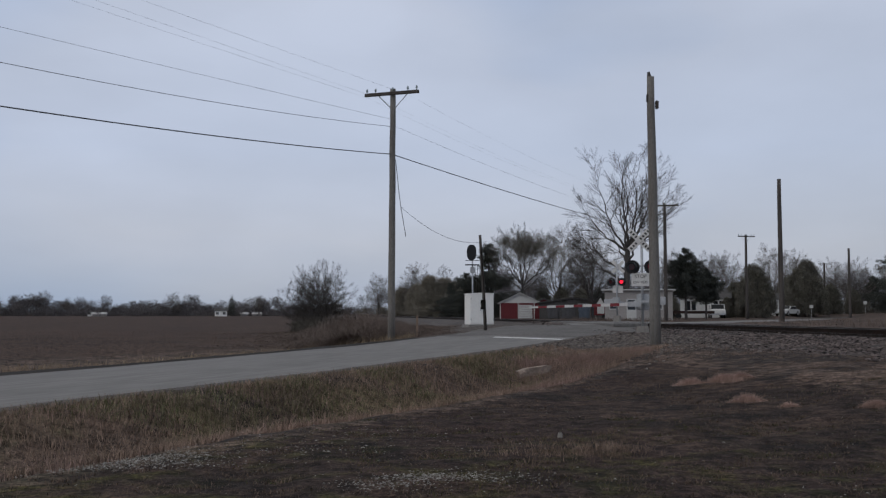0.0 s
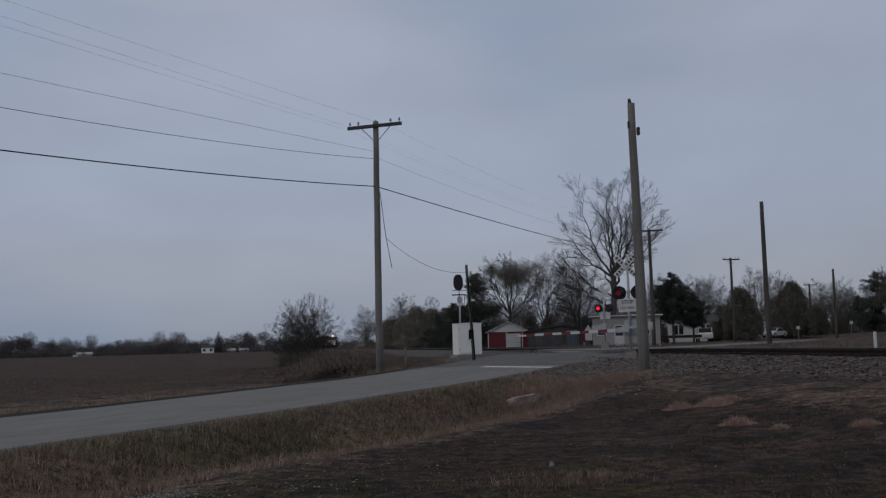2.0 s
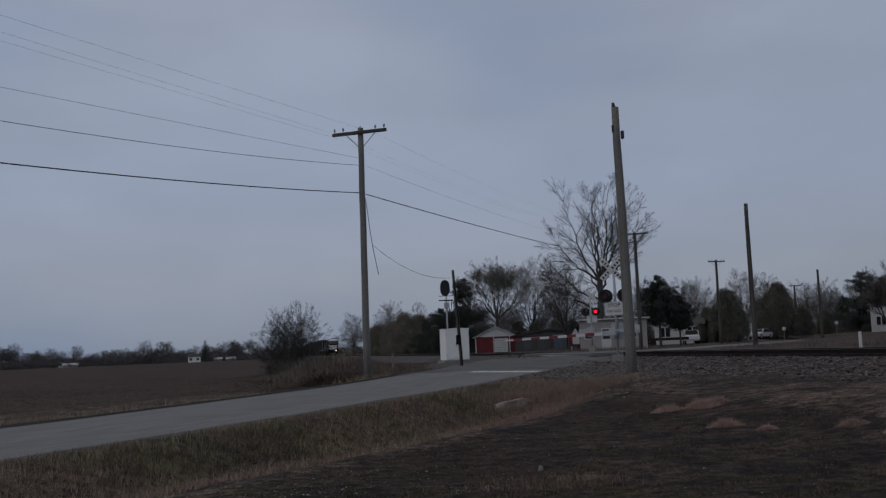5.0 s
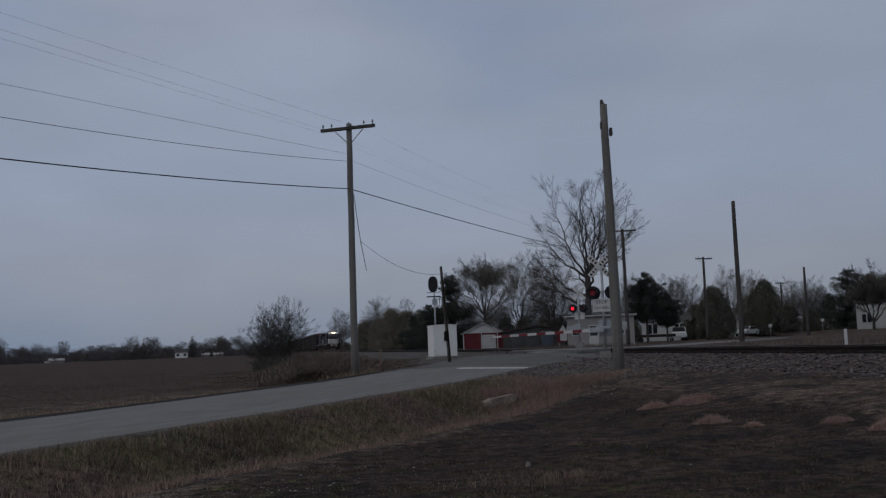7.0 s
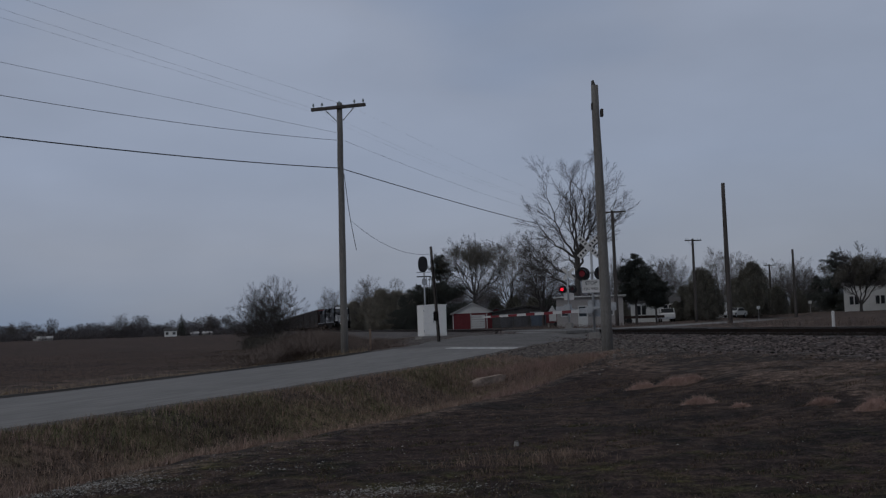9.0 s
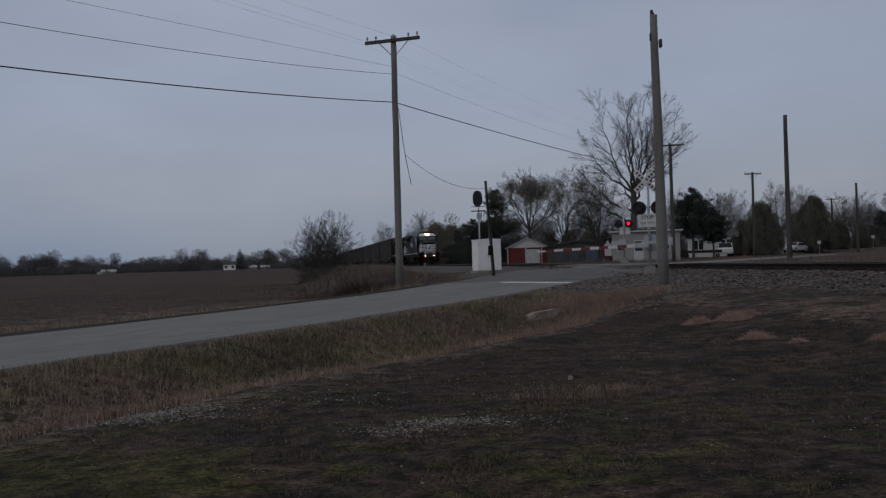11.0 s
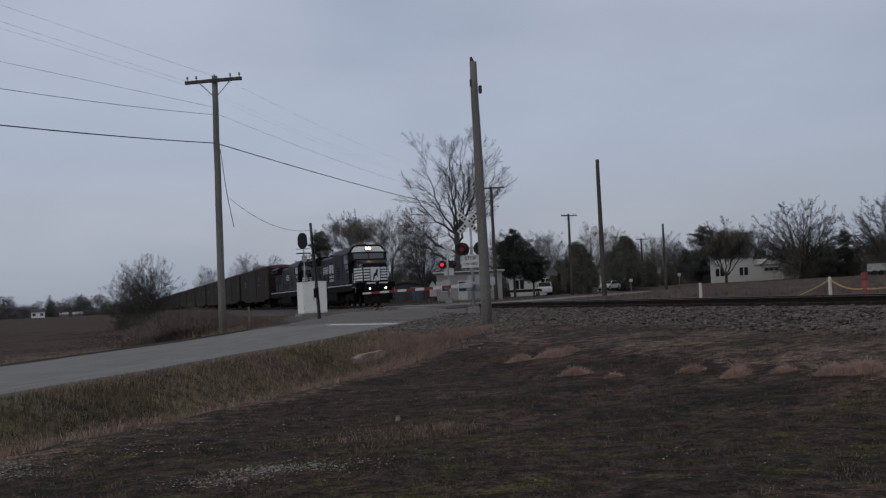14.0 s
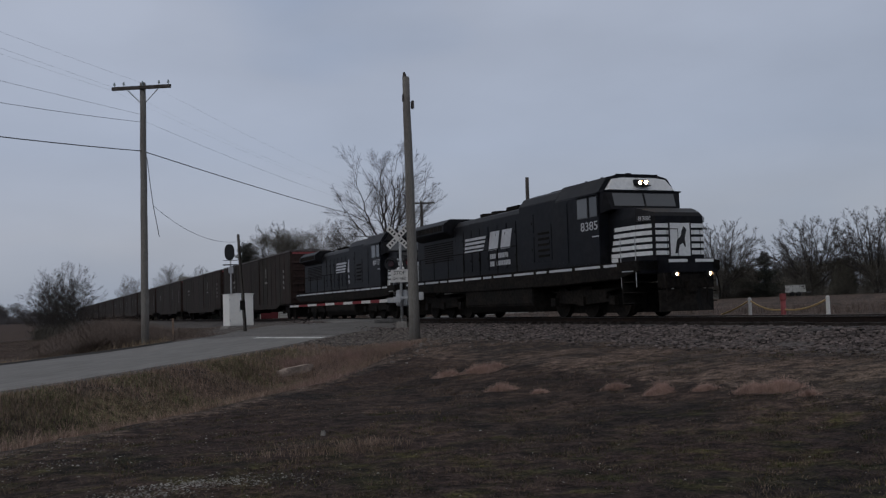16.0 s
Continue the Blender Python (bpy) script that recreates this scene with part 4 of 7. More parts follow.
def boxcar(front):
    """A long high-cube boxcar, 28 m over its couplers, z = 0 on the rails."""
    car = thing("boxcar", pose(0, 0, 0), "long dark brown high-cube boxcar with a pale end panel", "boxcar", "train")
    moving.append((car, front))
    L0, L1, TOP, LOW = -0.85, -27.15, 4.82, 1.12
    for sy in (-1, 1):
        part("side_wall", Shape().box(L1, L0, sy * 1.45 - 0.03, sy * 1.45 + 0.03, LOW, TOP), "boxcar", car, bevel=0.01)
        part("side_sill", Shape().prism([(L1, LOW), (L0, LOW), (L0 - 3.4, LOW - 0.06), (L0 - 4.6, LOW - 0.34), (L1 + 4.6, LOW - 0.34), (L1 + 3.4, LOW - 0.06)], sy * 1.44 - 0.04, sy * 1.44 + 0.04), "boxcar", car)
        for j in range(19):
            x = L0 - 0.3 - j * 1.43
            if 11.0 < -x < 17.0:
                continue
            part("side_post", Shape().box(x - 0.05, x + 0.05, sy * 1.488 - 0.012, sy * 1.488 + 0.012, LOW, TOP - 0.1), "boxcar", car)
        for x0, x1 in ((-13.98, -11.0), (-17.0, -14.02)):
            d = part("sliding_door", Shape().box(x0, x1, sy * 1.52 - 0.025, sy * 1.52 + 0.025, LOW + 0.05, TOP - 0.18), "boxcar", car, bevel=0.01)
            for k in range(4):
                part("door_rib", Shape().box(x0 + 0.1, x1 - 0.1, sy * 1.55 - 0.015, sy * 1.55 + 0.015, LOW + 0.55 + k * 0.75, LOW + 0.62 + k * 0.75), "boxcar", d)
        # illegible stencilled lettering
        for (x, z, w, h) in ((-2.6, 3.35, 0.42, 0.2), (-2.6, 2.95, 0.42, 0.2), (-2.6, 2.55, 0.42, 0.2), (-2.6, 2.2, 0.42, 0.16), (-8.6, 3.2, 0.16, 0.7), (-8.2, 2.75, 0.9, 0.14), (-21.5, 3.2, 0.9, 0.2), (-21.5, 2.8, 0.7, 0.16)):
            part("stencil_bar", Shape().box(x - w, x, sy * 1.488 - 0.006, sy * 1.488 + 0.006, z, z + h), "stencil", car)
    part("roof", Shape().prism([(-1.52, TOP - 0.06), (1.52, TOP - 0.06), (1.52, TOP + 0.02), (0, TOP + 0.15), (-1.52, TOP + 0.02)], L1, L0, "x"), "boxroof", car, bevel=0.01)
    for x, sx in ((L0, 1), (L1, -1)):
        e = part("end_wall", Shape().box(min(x, x - sx * 0.08), max(x, x - sx * 0.08), -1.42, 1.42, LOW - 0.1, TOP - 0.07), "hopperin", car, "rust-red corrugated end wall")
        for k in range(6):
            part("corrugation", Shape().tube((x, -1.3, LOW + 0.35 + k * 0.5), (x, 1.3, LOW + 0.35 + k * 0.5), 0.08, 0.08, 8), "hopperin", e)
        part("end_plate", Shape().box(min(x, x + sx * 0.03), max(x, x + sx * 0.03), -1.30, 1.30, TOP - 0.24, TOP - 0.10), "orange", e, "faded red plate across the top of the end")
        lad = Shape()
        for j in range(7):
            lad.tube((x + sx * 0.09, -1.42, 1.2 + j * 0.4), (x + sx * 0.09, -1.0, 1.2 + j * 0.4), 0.015, 0.015, 5)
        part("ladder", lad, "boxcar", car)
    part("centre_sill", Shape().box(-28.0, 0.0, -0.2, 0.2, 0.75, 1.1), "under", car, bevel=0.02)
    for x0, x1, w, z0 in ((-10.0, -7.4, 0.9, 0.55), (-19.0, -17.2, 0.8, 0.50), (-15.0, -12.5, 1.2, 0.60)):
        part("brake_gear", Shape().box(x0, x1, -w, w, z0, 1.0), "under", car, bevel=0.03)
    part("floor_frame", Shape().box(L1, L0, -1.40, 1.40, LOW - 0.12, LOW + 0.02), "under", car)
    add_truck(car, (-2.6, -4.4), 0.46)
    add_truck(car, (-23.6, -25.4), 0.46)
    return car


def train():
    locomotive(0.0, "8385", "black freight locomotive with white nose stripes and lit headlights")
    locomotive(21.45, "8417", "second black freight locomotive coupled behind the lead unit", lit=False, mark=2.0)
    first = boxcar(43.75)
    for k in range(1, 13):
        c = copy_thing(first, pose(0, 0, 0))
        moving.append((c, 43.75 + 28.0 * k))


def train_pose(front, t):
    s = HEAD_S - 3.1 + front + SPEED * (16.0 - t)
    x, y = track_point(s)
    return pose(x, y, RAIL_Z, 0, 0, TRAIN_YAW)


# ---------------------------------------------------------------- poles and wires
def tapered_pole(sh, h, r0, r1, lean=(0, 0), n=12, wob=0.0, seed=0):
    rng = random.Random(seed)
    k = 8
    pts = []
    for i in range(k + 1):
        t = i / k
        pts.append((lean[0] * t + rng.uniform(-wob, wob) * (0 < i < k), lean[1] * t + rng.uniform(-wob, wob) * (0 < i < k), h * t - 0.6 * (1 - t) * (i == 0)))
    return sh.spine(pts, [r0 + (r1 - r0) * i / k for i in range(k + 1)], n)


def polar(az, rng_):
    a = radians(az)
    return rng_ * math.sin(a), rng_ * math.cos(a)


def utility_pole(x, y, h, label, arm=None, arm_turn=0.0, r=(0.15, 0.10), mat="pole", lean=(0, 0), arm_len=2.4, group=""):
    p = thing("utility_pole", rest(x, y), label, "utility pole", group)
    part("shaft", tapered_pole(Shape(), h, *r, lean, wob=0.01, seed=int(h * 10)), mat, p, smooth=True)
    if arm:
        a = radians(arm_turn)
        ux, uy = math.cos(a), math.sin(a)
        lx, ly = lean
        z = h - 0.22
        ob = part("crossarm", Shape().box(-arm_len / 2, arm_len / 2, -0.06, 0.06, -0.06, 0.07), "poledark", p, bevel=0.008)
        ob.matrix_basis = pose(lx + uy * 0.14, ly - ux * 0.14, z, 0, 0, arm_turn)
        for s in (-1, 1):
            b = Shape().tube((lx + ux * 0.62 * s, ly + uy * 0.62 * s, z - 0.05), (lx + ux * 0.05 * s, ly + uy * 0.05 * s, z - 0.62), 0.02, 0.02, 6)
            part("brace", b, "steel", p)
        for t in (-0.46, -0.30, 0.02, 0.30, 0.46):
            q = part("insulator", Shape().tube((t * arm_len, 0, 0.07), (t * arm_len, 0, 0.16), 0.018, 0.018, 6).tube((t * arm_len, 0, 0.14), (t * arm_len, 0, 0.20), 0.045, 0.05, 8).tube((t * arm_len, 0, 0.20), (t * arm_len, 0, 0.25), 0.03, 0.035, 8), "insulator", p)
            q.matrix_basis = ob.matrix_basis.copy()
    return p


def sag(a, b, drop, n=24):
    a, b = Vector(a), Vector(b)
    return [a.lerp(b, i / n) - Vector((0, 0, 4 * drop * (i / n) * (1 - i / n))) for i in range(n + 1)]


def wire(a, b, drop, r, mat, label):
    return whole("overhead_wire", Shape().path(sag(a, b, drop), r, 5), mat, pose(0, 0, 0), label, "wire", "overhead wires")


LEFT_POLE = (-2.10, 40.1)
BIG_POLE = polar(12.15, 34.3)


def poles():
    x, y = LEFT_POLE
    utility_pole(x, y, 10.36, "weathered grey utility pole with a dark crossarm beside the road", True, -20, (0.155, 0.115), lean=(0.03, 0.0))
    p = utility_pole(*BIG_POLE, 9.24, "thick weathered bare utility pole on the bank by the track", None, 0, (0.196, 0.123), lean=(-0.055, 0.0))
    for z, dx in ((8.49, -0.15), (8.26, 0.155)):
        part("stub_bracket", Shape().box(dx - 0.05, dx + 0.05, -0.08, 0.08, z - 0.14, z + 0.14), "poledark", p, bevel=0.02)
    cap = part("split_top", Shape().tube((-0.09, 0, 9.20), (-0.12, 0, 9.41), 0.09, 0.045, 8), "poledark", p)
    utility_pole(*polar(18.97, 73), 10.15, "tall bare dark pole beyond the track", None, 0, (0.19, 0.13), "poledark")
    utility_pole(*polar(17.15, 120), 9.8, "far utility pole with a single crossarm", True, 10, (0.18, 0.13), "poledark", arm_len=2.1)
    utility_pole(*polar(22.45, 140), 9.3, "far thin bare pole", None, 0, (0.2, 0.14), "poledark")
    utility_pole(*polar(21.2, 190), 9.1, "far utility pole with a crossarm among trees", True, 10, (0.2, 0.15), "poledark", arm_len=2.5)
    x2, y2 = polar(12.75, 88)
    utility_pole(x2, y2, 10.3, "dark utility pole with a crossarm beside the road beyond the track", True, -15, (0.17, 0.13), "poledark", arm_len=2.4)
    # heavy service cable along the road, and thinner wires above it
    lx, ly = LEFT_POLE
    bx, by = road_point(ROAD_M - 4.2, -10.6)
    far_z = 8.55
    wire((lx, ly, 8.13), (bx, by, 6.1), 0.65, 0.019, "wire", "thick black service cable sagging along the road")
    wire((lx, ly, 8.13), (x2, y2, far_z), 0.25, 0.019, "wire", "thick black service cable over the crossing")
    wire((lx - 0.1, ly, 9.29), (bx, by, 7.7), 0.9, 0.009, "wire", "thin dark overhead wire along the road")
    wire((lx - 0.1, ly, 9.6), (bx, by, 7.4), 0.05, 0.0055, "wirefaint", "thin pale overhead wire along the road")
    a = radians(-20)
    for t, end_z in ((-0.46, 9.9), (-0.30, 10.2), (0.30, 10.0)):
        ax, ay = lx + math.cos(a) * t * 2.4, ly + math.sin(a) * t * 2.4
        wire((ax, ay, 10.55), (bx + t * 2, by, end_z), 0.03, 0.0028, "wirefaint", "hair-thin pale overhead wire on the crossarm")
        wire((ax, ay, 10.55), (x2 + t * 2.4, y2, 10.9), 0.7, 0.0020, "wirefaint", "hair-thin pale overhead wire over the crossing")
    wire((lx + 0.12, ly, 9.3), (x2, y2, 9.6), 0.5, 0.0045, "wirefaint", "thin pale overhead wire over the crossing")
    zb = land_z(lx, ly)
    # drop wire to the crossing's service pole and a loose end hanging on the tall pole
    wire((lx + 0.35, ly, zb + 5.5), (2.1, 47.0, 0.75 + 4.3), 0.55, 0.008, "wire", "thin drop wire to the crossing service pole")
    whole("loose_wire", Shape().path([(lx + 0.15, ly, zb + 7.4), (lx + 0.30, ly, zb + 6.0), (lx + 0.38, ly, zb + 5.4), (lx + 0.58, ly, zb + 4.25)], 0.014, 5), "wire", pose(0, 0, 0), "loose cable end hanging beside the pole", "wire")


# ---------------------------------------------------------------- crossing signals
added_shutters = []         # added shutter, hinge, the side that it faces, whether it is the lamp on the right hand


def crossing_signal(x, y, z, face, label, gate_len, arm_turn, lit, gate=True):
    """A mast with crossbuck, flashing lamps to both sides, and a lowered gate. face: the way its signs look."""
    s = thing("crossing_signal", pose(x, y, z, 0, 0, face), label, "crossing signal", "crossing signals")
    part("foundation", Shape().prism([(-0.28, -0.5), (0.28, -0.5), (0.22, 0.28), (-0.22, 0.28)], -0.25, 0.25), "concrete", s, bevel=0.02)
    part("mast", Shape().tube((0, 0, 0.25), (0, 0, 4.45), 0.06, 0.055, 14), "steel", s, smooth=True)
    for k, tilt in enumerate((45, -45)):
        bl = part("crossbuck_blade", Shape().box(-0.61, 0.61, -0.012, 0.012, -0.115, 0.115), "white", s, "white crossbuck blade with dark lettering", bevel=0.004)
        bl.matrix_basis = pose(-0.08, -0.08 - 0.03 * k, 3.95, 0, tilt, 0)
        for j in range(8):
            t = -0.53 + j * 0.145
            if abs(t + 0.05) < 0.09:
                continue
            part("lettering_bar", Shape().box(t, t + 0.075, -0.016, -0.0125, -0.055, 0.055), "signblack", bl)
    part("lamp_arm", Shape().box(-0.52, 0.52, -0.035, 0.035, 2.80, 2.88), "steel", s, bevel=0.01)
    for sx in (-1, 1):
        for sy in (-1, 1):
            u = part("lamp_unit", Shape().disc((sx * 0.40, sy * 0.06, 2.80), (0, sy, 0), 0.30, 0.025, 24).tube((sx * 0.40, sy * 0.07, 2.80), (sx * 0.40, sy * 0.22, 2.80), 0.13, 0.16, 16), "signblack", s, "black round flashing lamp with backing disc")
            flashing = sy == lit
            part("lens", Shape().disc((sx * 0.40, sy * 0.222, 2.80), (0, sy, 0), 0.125, 0.02, 20), ("redlit" if sy > 0 else "redlow") if flashing else "reddark", u, "lit red lens" if flashing else "dark red lens")
            hood = Shape()
            for i in range(8):
                a0, a1 = math.pi * i / 8, math.pi * (i + 1) / 8
                v = [(sx * 0.40 + 0.20 * math.cos(a), sy * yy, 2.80 + 0.20 * math.sin(a)) for yy in (0.20, 0.53) for a in (a0, a1)]
                hood.add(v, [(0, 1, 3, 2)])
            part("visor", hood, "signblack", u)
            if flashing:
                # added hinged shutter: the lens always glows, folding it under the visor makes a flash
                sh = part("shutter", Shape().disc((0, -0.006, -0.145), (0, 1, 0), 0.132, 0.012, 20), "reddark", u, "added dark red shutter that hides the glowing lens between flashes")
                seen_right = (sx * math.cos(radians(face))) > 0
                added_shutters.append((sh, (sx * 0.40, sy * 0.26, 2.945), sy, seen_right))
    sg = part("sign_plate", Shape().box(-0.44, 0.34, -0.085, -0.065, 1.98, 2.54), "white", s, bevel=0.006)
    for word, x0, z0, h in (("STOP", -0.05, 2.39, 0.15), ("ON", -0.24, 2.14, 0.11), ("RED", 0.10, 2.14, 0.11)):
        lettering("word", word, h, "signblack", sg, pose(x0, -0.088, z0, 90, 0, 0))
    if gate:
        part("gate_mechanism", Shape().box(-0.26, 0.26, 0.08, 0.50, 0.95, 1.65), "steel", s, bevel=0.04)
        m = pose(0, 0, 0, 0, 0, arm_turn)
        hub = part("gate_pivot", Shape().tube((0, -0.32, 1.25), (0, 0.62, 1.25), 0.08, 0.08, 12), "steel", s)
        cw = part("counterweight", Shape().box(0.40, 1.05, -0.38, -0.28, 1.18, 1.52).box(-0.3, 0.9, -0.36, -0.30, 1.26, 1.36), "steel", s, "grey steel counterweight plate", bevel=0.02)
        cw.matrix_basis = m
        arm = part("gate_arm", Shape().box(-0.55, 0.05, -0.40, -0.26, 1.10, 1.32), "steel", s, "red and white striped gate arm, lowered", bevel=0.02)
        arm.matrix_basis = m
        n = round((gate_len - 0.5) / 0.406)
        for j in range(n):
            a, b = -0.5 - j * 0.406, -0.5 - (j + 1) * 0.406
            h0, h1 = 0.070 - 0.032 * j / n, 0.070 - 0.032 * (j + 1) / n
            z0, z1 = 1.20 - 0.011 * j, 1.20 - 0.011 * (j + 1)
            part("stripe", Shape().add([(a, -0.36, z0 - h0), (b, -0.36, z1 - h1), (b, -0.30, z1 - h1), (a, -0.30, z0 - h0), (a, -0.36, z0 + h0), (b, -0.36, z1 + h1), (b, -0.30, z1 + h1), (a, -0.30, z0 + h0)],
                 [(0, 1, 2, 3), (4, 7, 6, 5), (0, 4, 5, 1), (1, 5, 6, 2), (2, 6, 7, 3), (3, 7, 4, 0)]), "white" if j % 2 == 0 else "red", arm)
    return s


def crossing():
    x, y = 8.52, 42.1
    crossing_signal(x, y, land_z(x, y), -18, "steel crossing signal with crossbuck, dark lamps and lowered striped gate", 4.8, -6, -1)
    x, y = polar(10.02, 75.0)
    crossing_signal(x, y, land_z(x, y) + 0.2, 158, "far steel crossing signal with one red lamp lit and lowered gate", 3.3, 0, 1)
    # equipment cabinet
    x, y = 2.12, 58.0
    c = thing("equipment_cabinet", rest(x, y, 0, 15), "white steel railway equipment cabinet with double doors", "cabinet")
    part("plinth", Shape().box(-0.84, 0.84, -0.75, 0.75, -0.4, 0.07), "concrete", c, bevel=0.02)
    part("body", Shape().box(-0.71, 0.71, -0.62, 0.62, 0.07, 1.84), "cabinet", c, bevel=0.02)
    part("roof", Shape().prism([(-0.74, 1.84), (0.74, 1.84), (0.74, 1.88), (0, 1.92), (-0.74, 1.88)], -0.65, 0.65), "cabinet", c, bevel=0.01)
    for sx in (-1, 1):
        d = part("door", Shape().box(sx * 0.345 - 0.335, sx * 0.345 + 0.335, -0.645, -0.62, 0.14, 1.78), "cabinet", c, bevel=0.008)
        part("handle", Shape().box(sx * 0.10 - 0.02, sx * 0.10 + 0.02, -0.70, -0.645, 0.86, 1.08), "steel", d, bevel=0.008)
        for hz in (0.3, 1.5):
            part("hinge", Shape().box(sx * 0.68 - 0.015, sx * 0.68 + 0.015, -0.66, -0.645, hz, hz + 0.12), "steel", d)
    # service pole with meter
    x, y = polar(2.48, 47.0)
    p = thing("service_pole", rest(x, y), "thin dark leaning service pole with a meter box", "pole")
    part("shaft", tapered_pole(Shape(), 4.55, 0.085, 0.065, (-0.26, 0), wob=0.005, seed=4), "poledark", p, smooth=True)
    part("meter_box", Shape().box(-0.24, 0.0, -0.18, -0.06, 1.0, 1.45), "under", p, bevel=0.02)
    part("conduit", Shape().tube((0.03, -0.1, 0), (-0.20, -0.09, 3.9), 0.02, 0.02, 6), "under", p)
    # wayside colour-light signal by the track
    x, y = polar(1.72, 82.0)
    s = thing("railway_signal", rest(x, y, 0, 0), "dark wayside railway signal with rounded head on a mast", "railway signal")
    part("mast", Shape().tube((0, 0, -0.3), (0, 0, 5.55), 0.07, 0.06, 12), "steel", s, smooth=True)
    hd = [(-0.08 + 0.40 * math.copysign(abs(math.cos(a)) ** 0.8, math.cos(a)), 6.08 + 0.66 * math.copysign(abs(math.sin(a)) ** 0.8, math.sin(a))) for a in np.linspace(0, 2 * math.pi, 25)[:-1]]
    b = part("backplate", Shape().prism(hd, -0.06, 0.0), "signblack", s)
    for k in range(3):
        part("lamp", Shape().tube((-0.08, 0.0, 5.70 + 0.38 * k), (-0.08, 0.35, 5.70 + 0.38 * k), 0.14, 0.16, 14), "signblack", b)
    for x0 in (0.22, 0.42):
        part("ladder_rail", Shape().path([(x0, 0.1, 0), (x0, 0.1, 5.0)], 0.018, 5), "under", s)
    for j in range(12):
        part("ladder_rung", Shape().tube((0.22, 0.1, 0.5 + j * 0.38), (0.42, 0.1, 0.5 + j * 0.38), 0.012, 0.012, 5), "under", s)
    part("case", Shape().box(-0.20, 0.20, -0.3, -0.06, 4.35, 4.85), "steel", s, bevel=0.02)
    part("service_platform", Shape().box(-0.62, 0.55, -0.35, 0.35, 5.02, 5.08), "under", s)
    part("guard_rail", Shape().path([(-0.62, -0.35, 5.05), (-0.62, -0.35, 5.40), (0.55, -0.35, 5.40), (0.55, -0.35, 5.05)], 0.025, 5), "signblack", s)
    # marker post left of the road
    x, y = polar(-1.5, 50.0)
    whole("marker_post", Shape().box(-0.05, 0.05, -0.04, 0.04, -0.3, 1.35), "straw", rest(x, y), "thin tan marker post in the grass", "post", bevel=0.01)


# ---------------------------------------------------------------- trees
def frusta(name, p0, p1, r0, r1, n, mat):
    """Tapered links between pairs of points, as one mesh."""
    w = p1 - p0
    w = w / np.maximum(np.linalg.norm(w, axis=1), 1e-6)[:, None]
    ref = np.where(np.abs(w[:, 2:3]) > 0.9, np.array([[1.0, 0, 0]]), np.array([[0, 0, 1.0]]))
    u = np.cross(w, ref)
    u /= np.linalg.norm(u, axis=1)[:, None]
    t = np.cross(w, u)
    k = len(p0)
    rings = []
    for c, r in ((p0, r0), (p1, r1)):
        for i in range(n):
            g = 2 * math.pi * i / n
            rings.append(c + (u * math.cos(g) + t * math.sin(g)) * r[:, None])
    V = np.stack(rings, 1).reshape(-1, 3)
    base = (np.arange(k) * 2 * n)[:, None]
    F = np.concatenate([base + np.array([[i, (i + 1) % n, n + (i + 1) % n, n + i]]) for i in range(n)])
    return quick_mesh(name, V, F, mat, smooth=True)


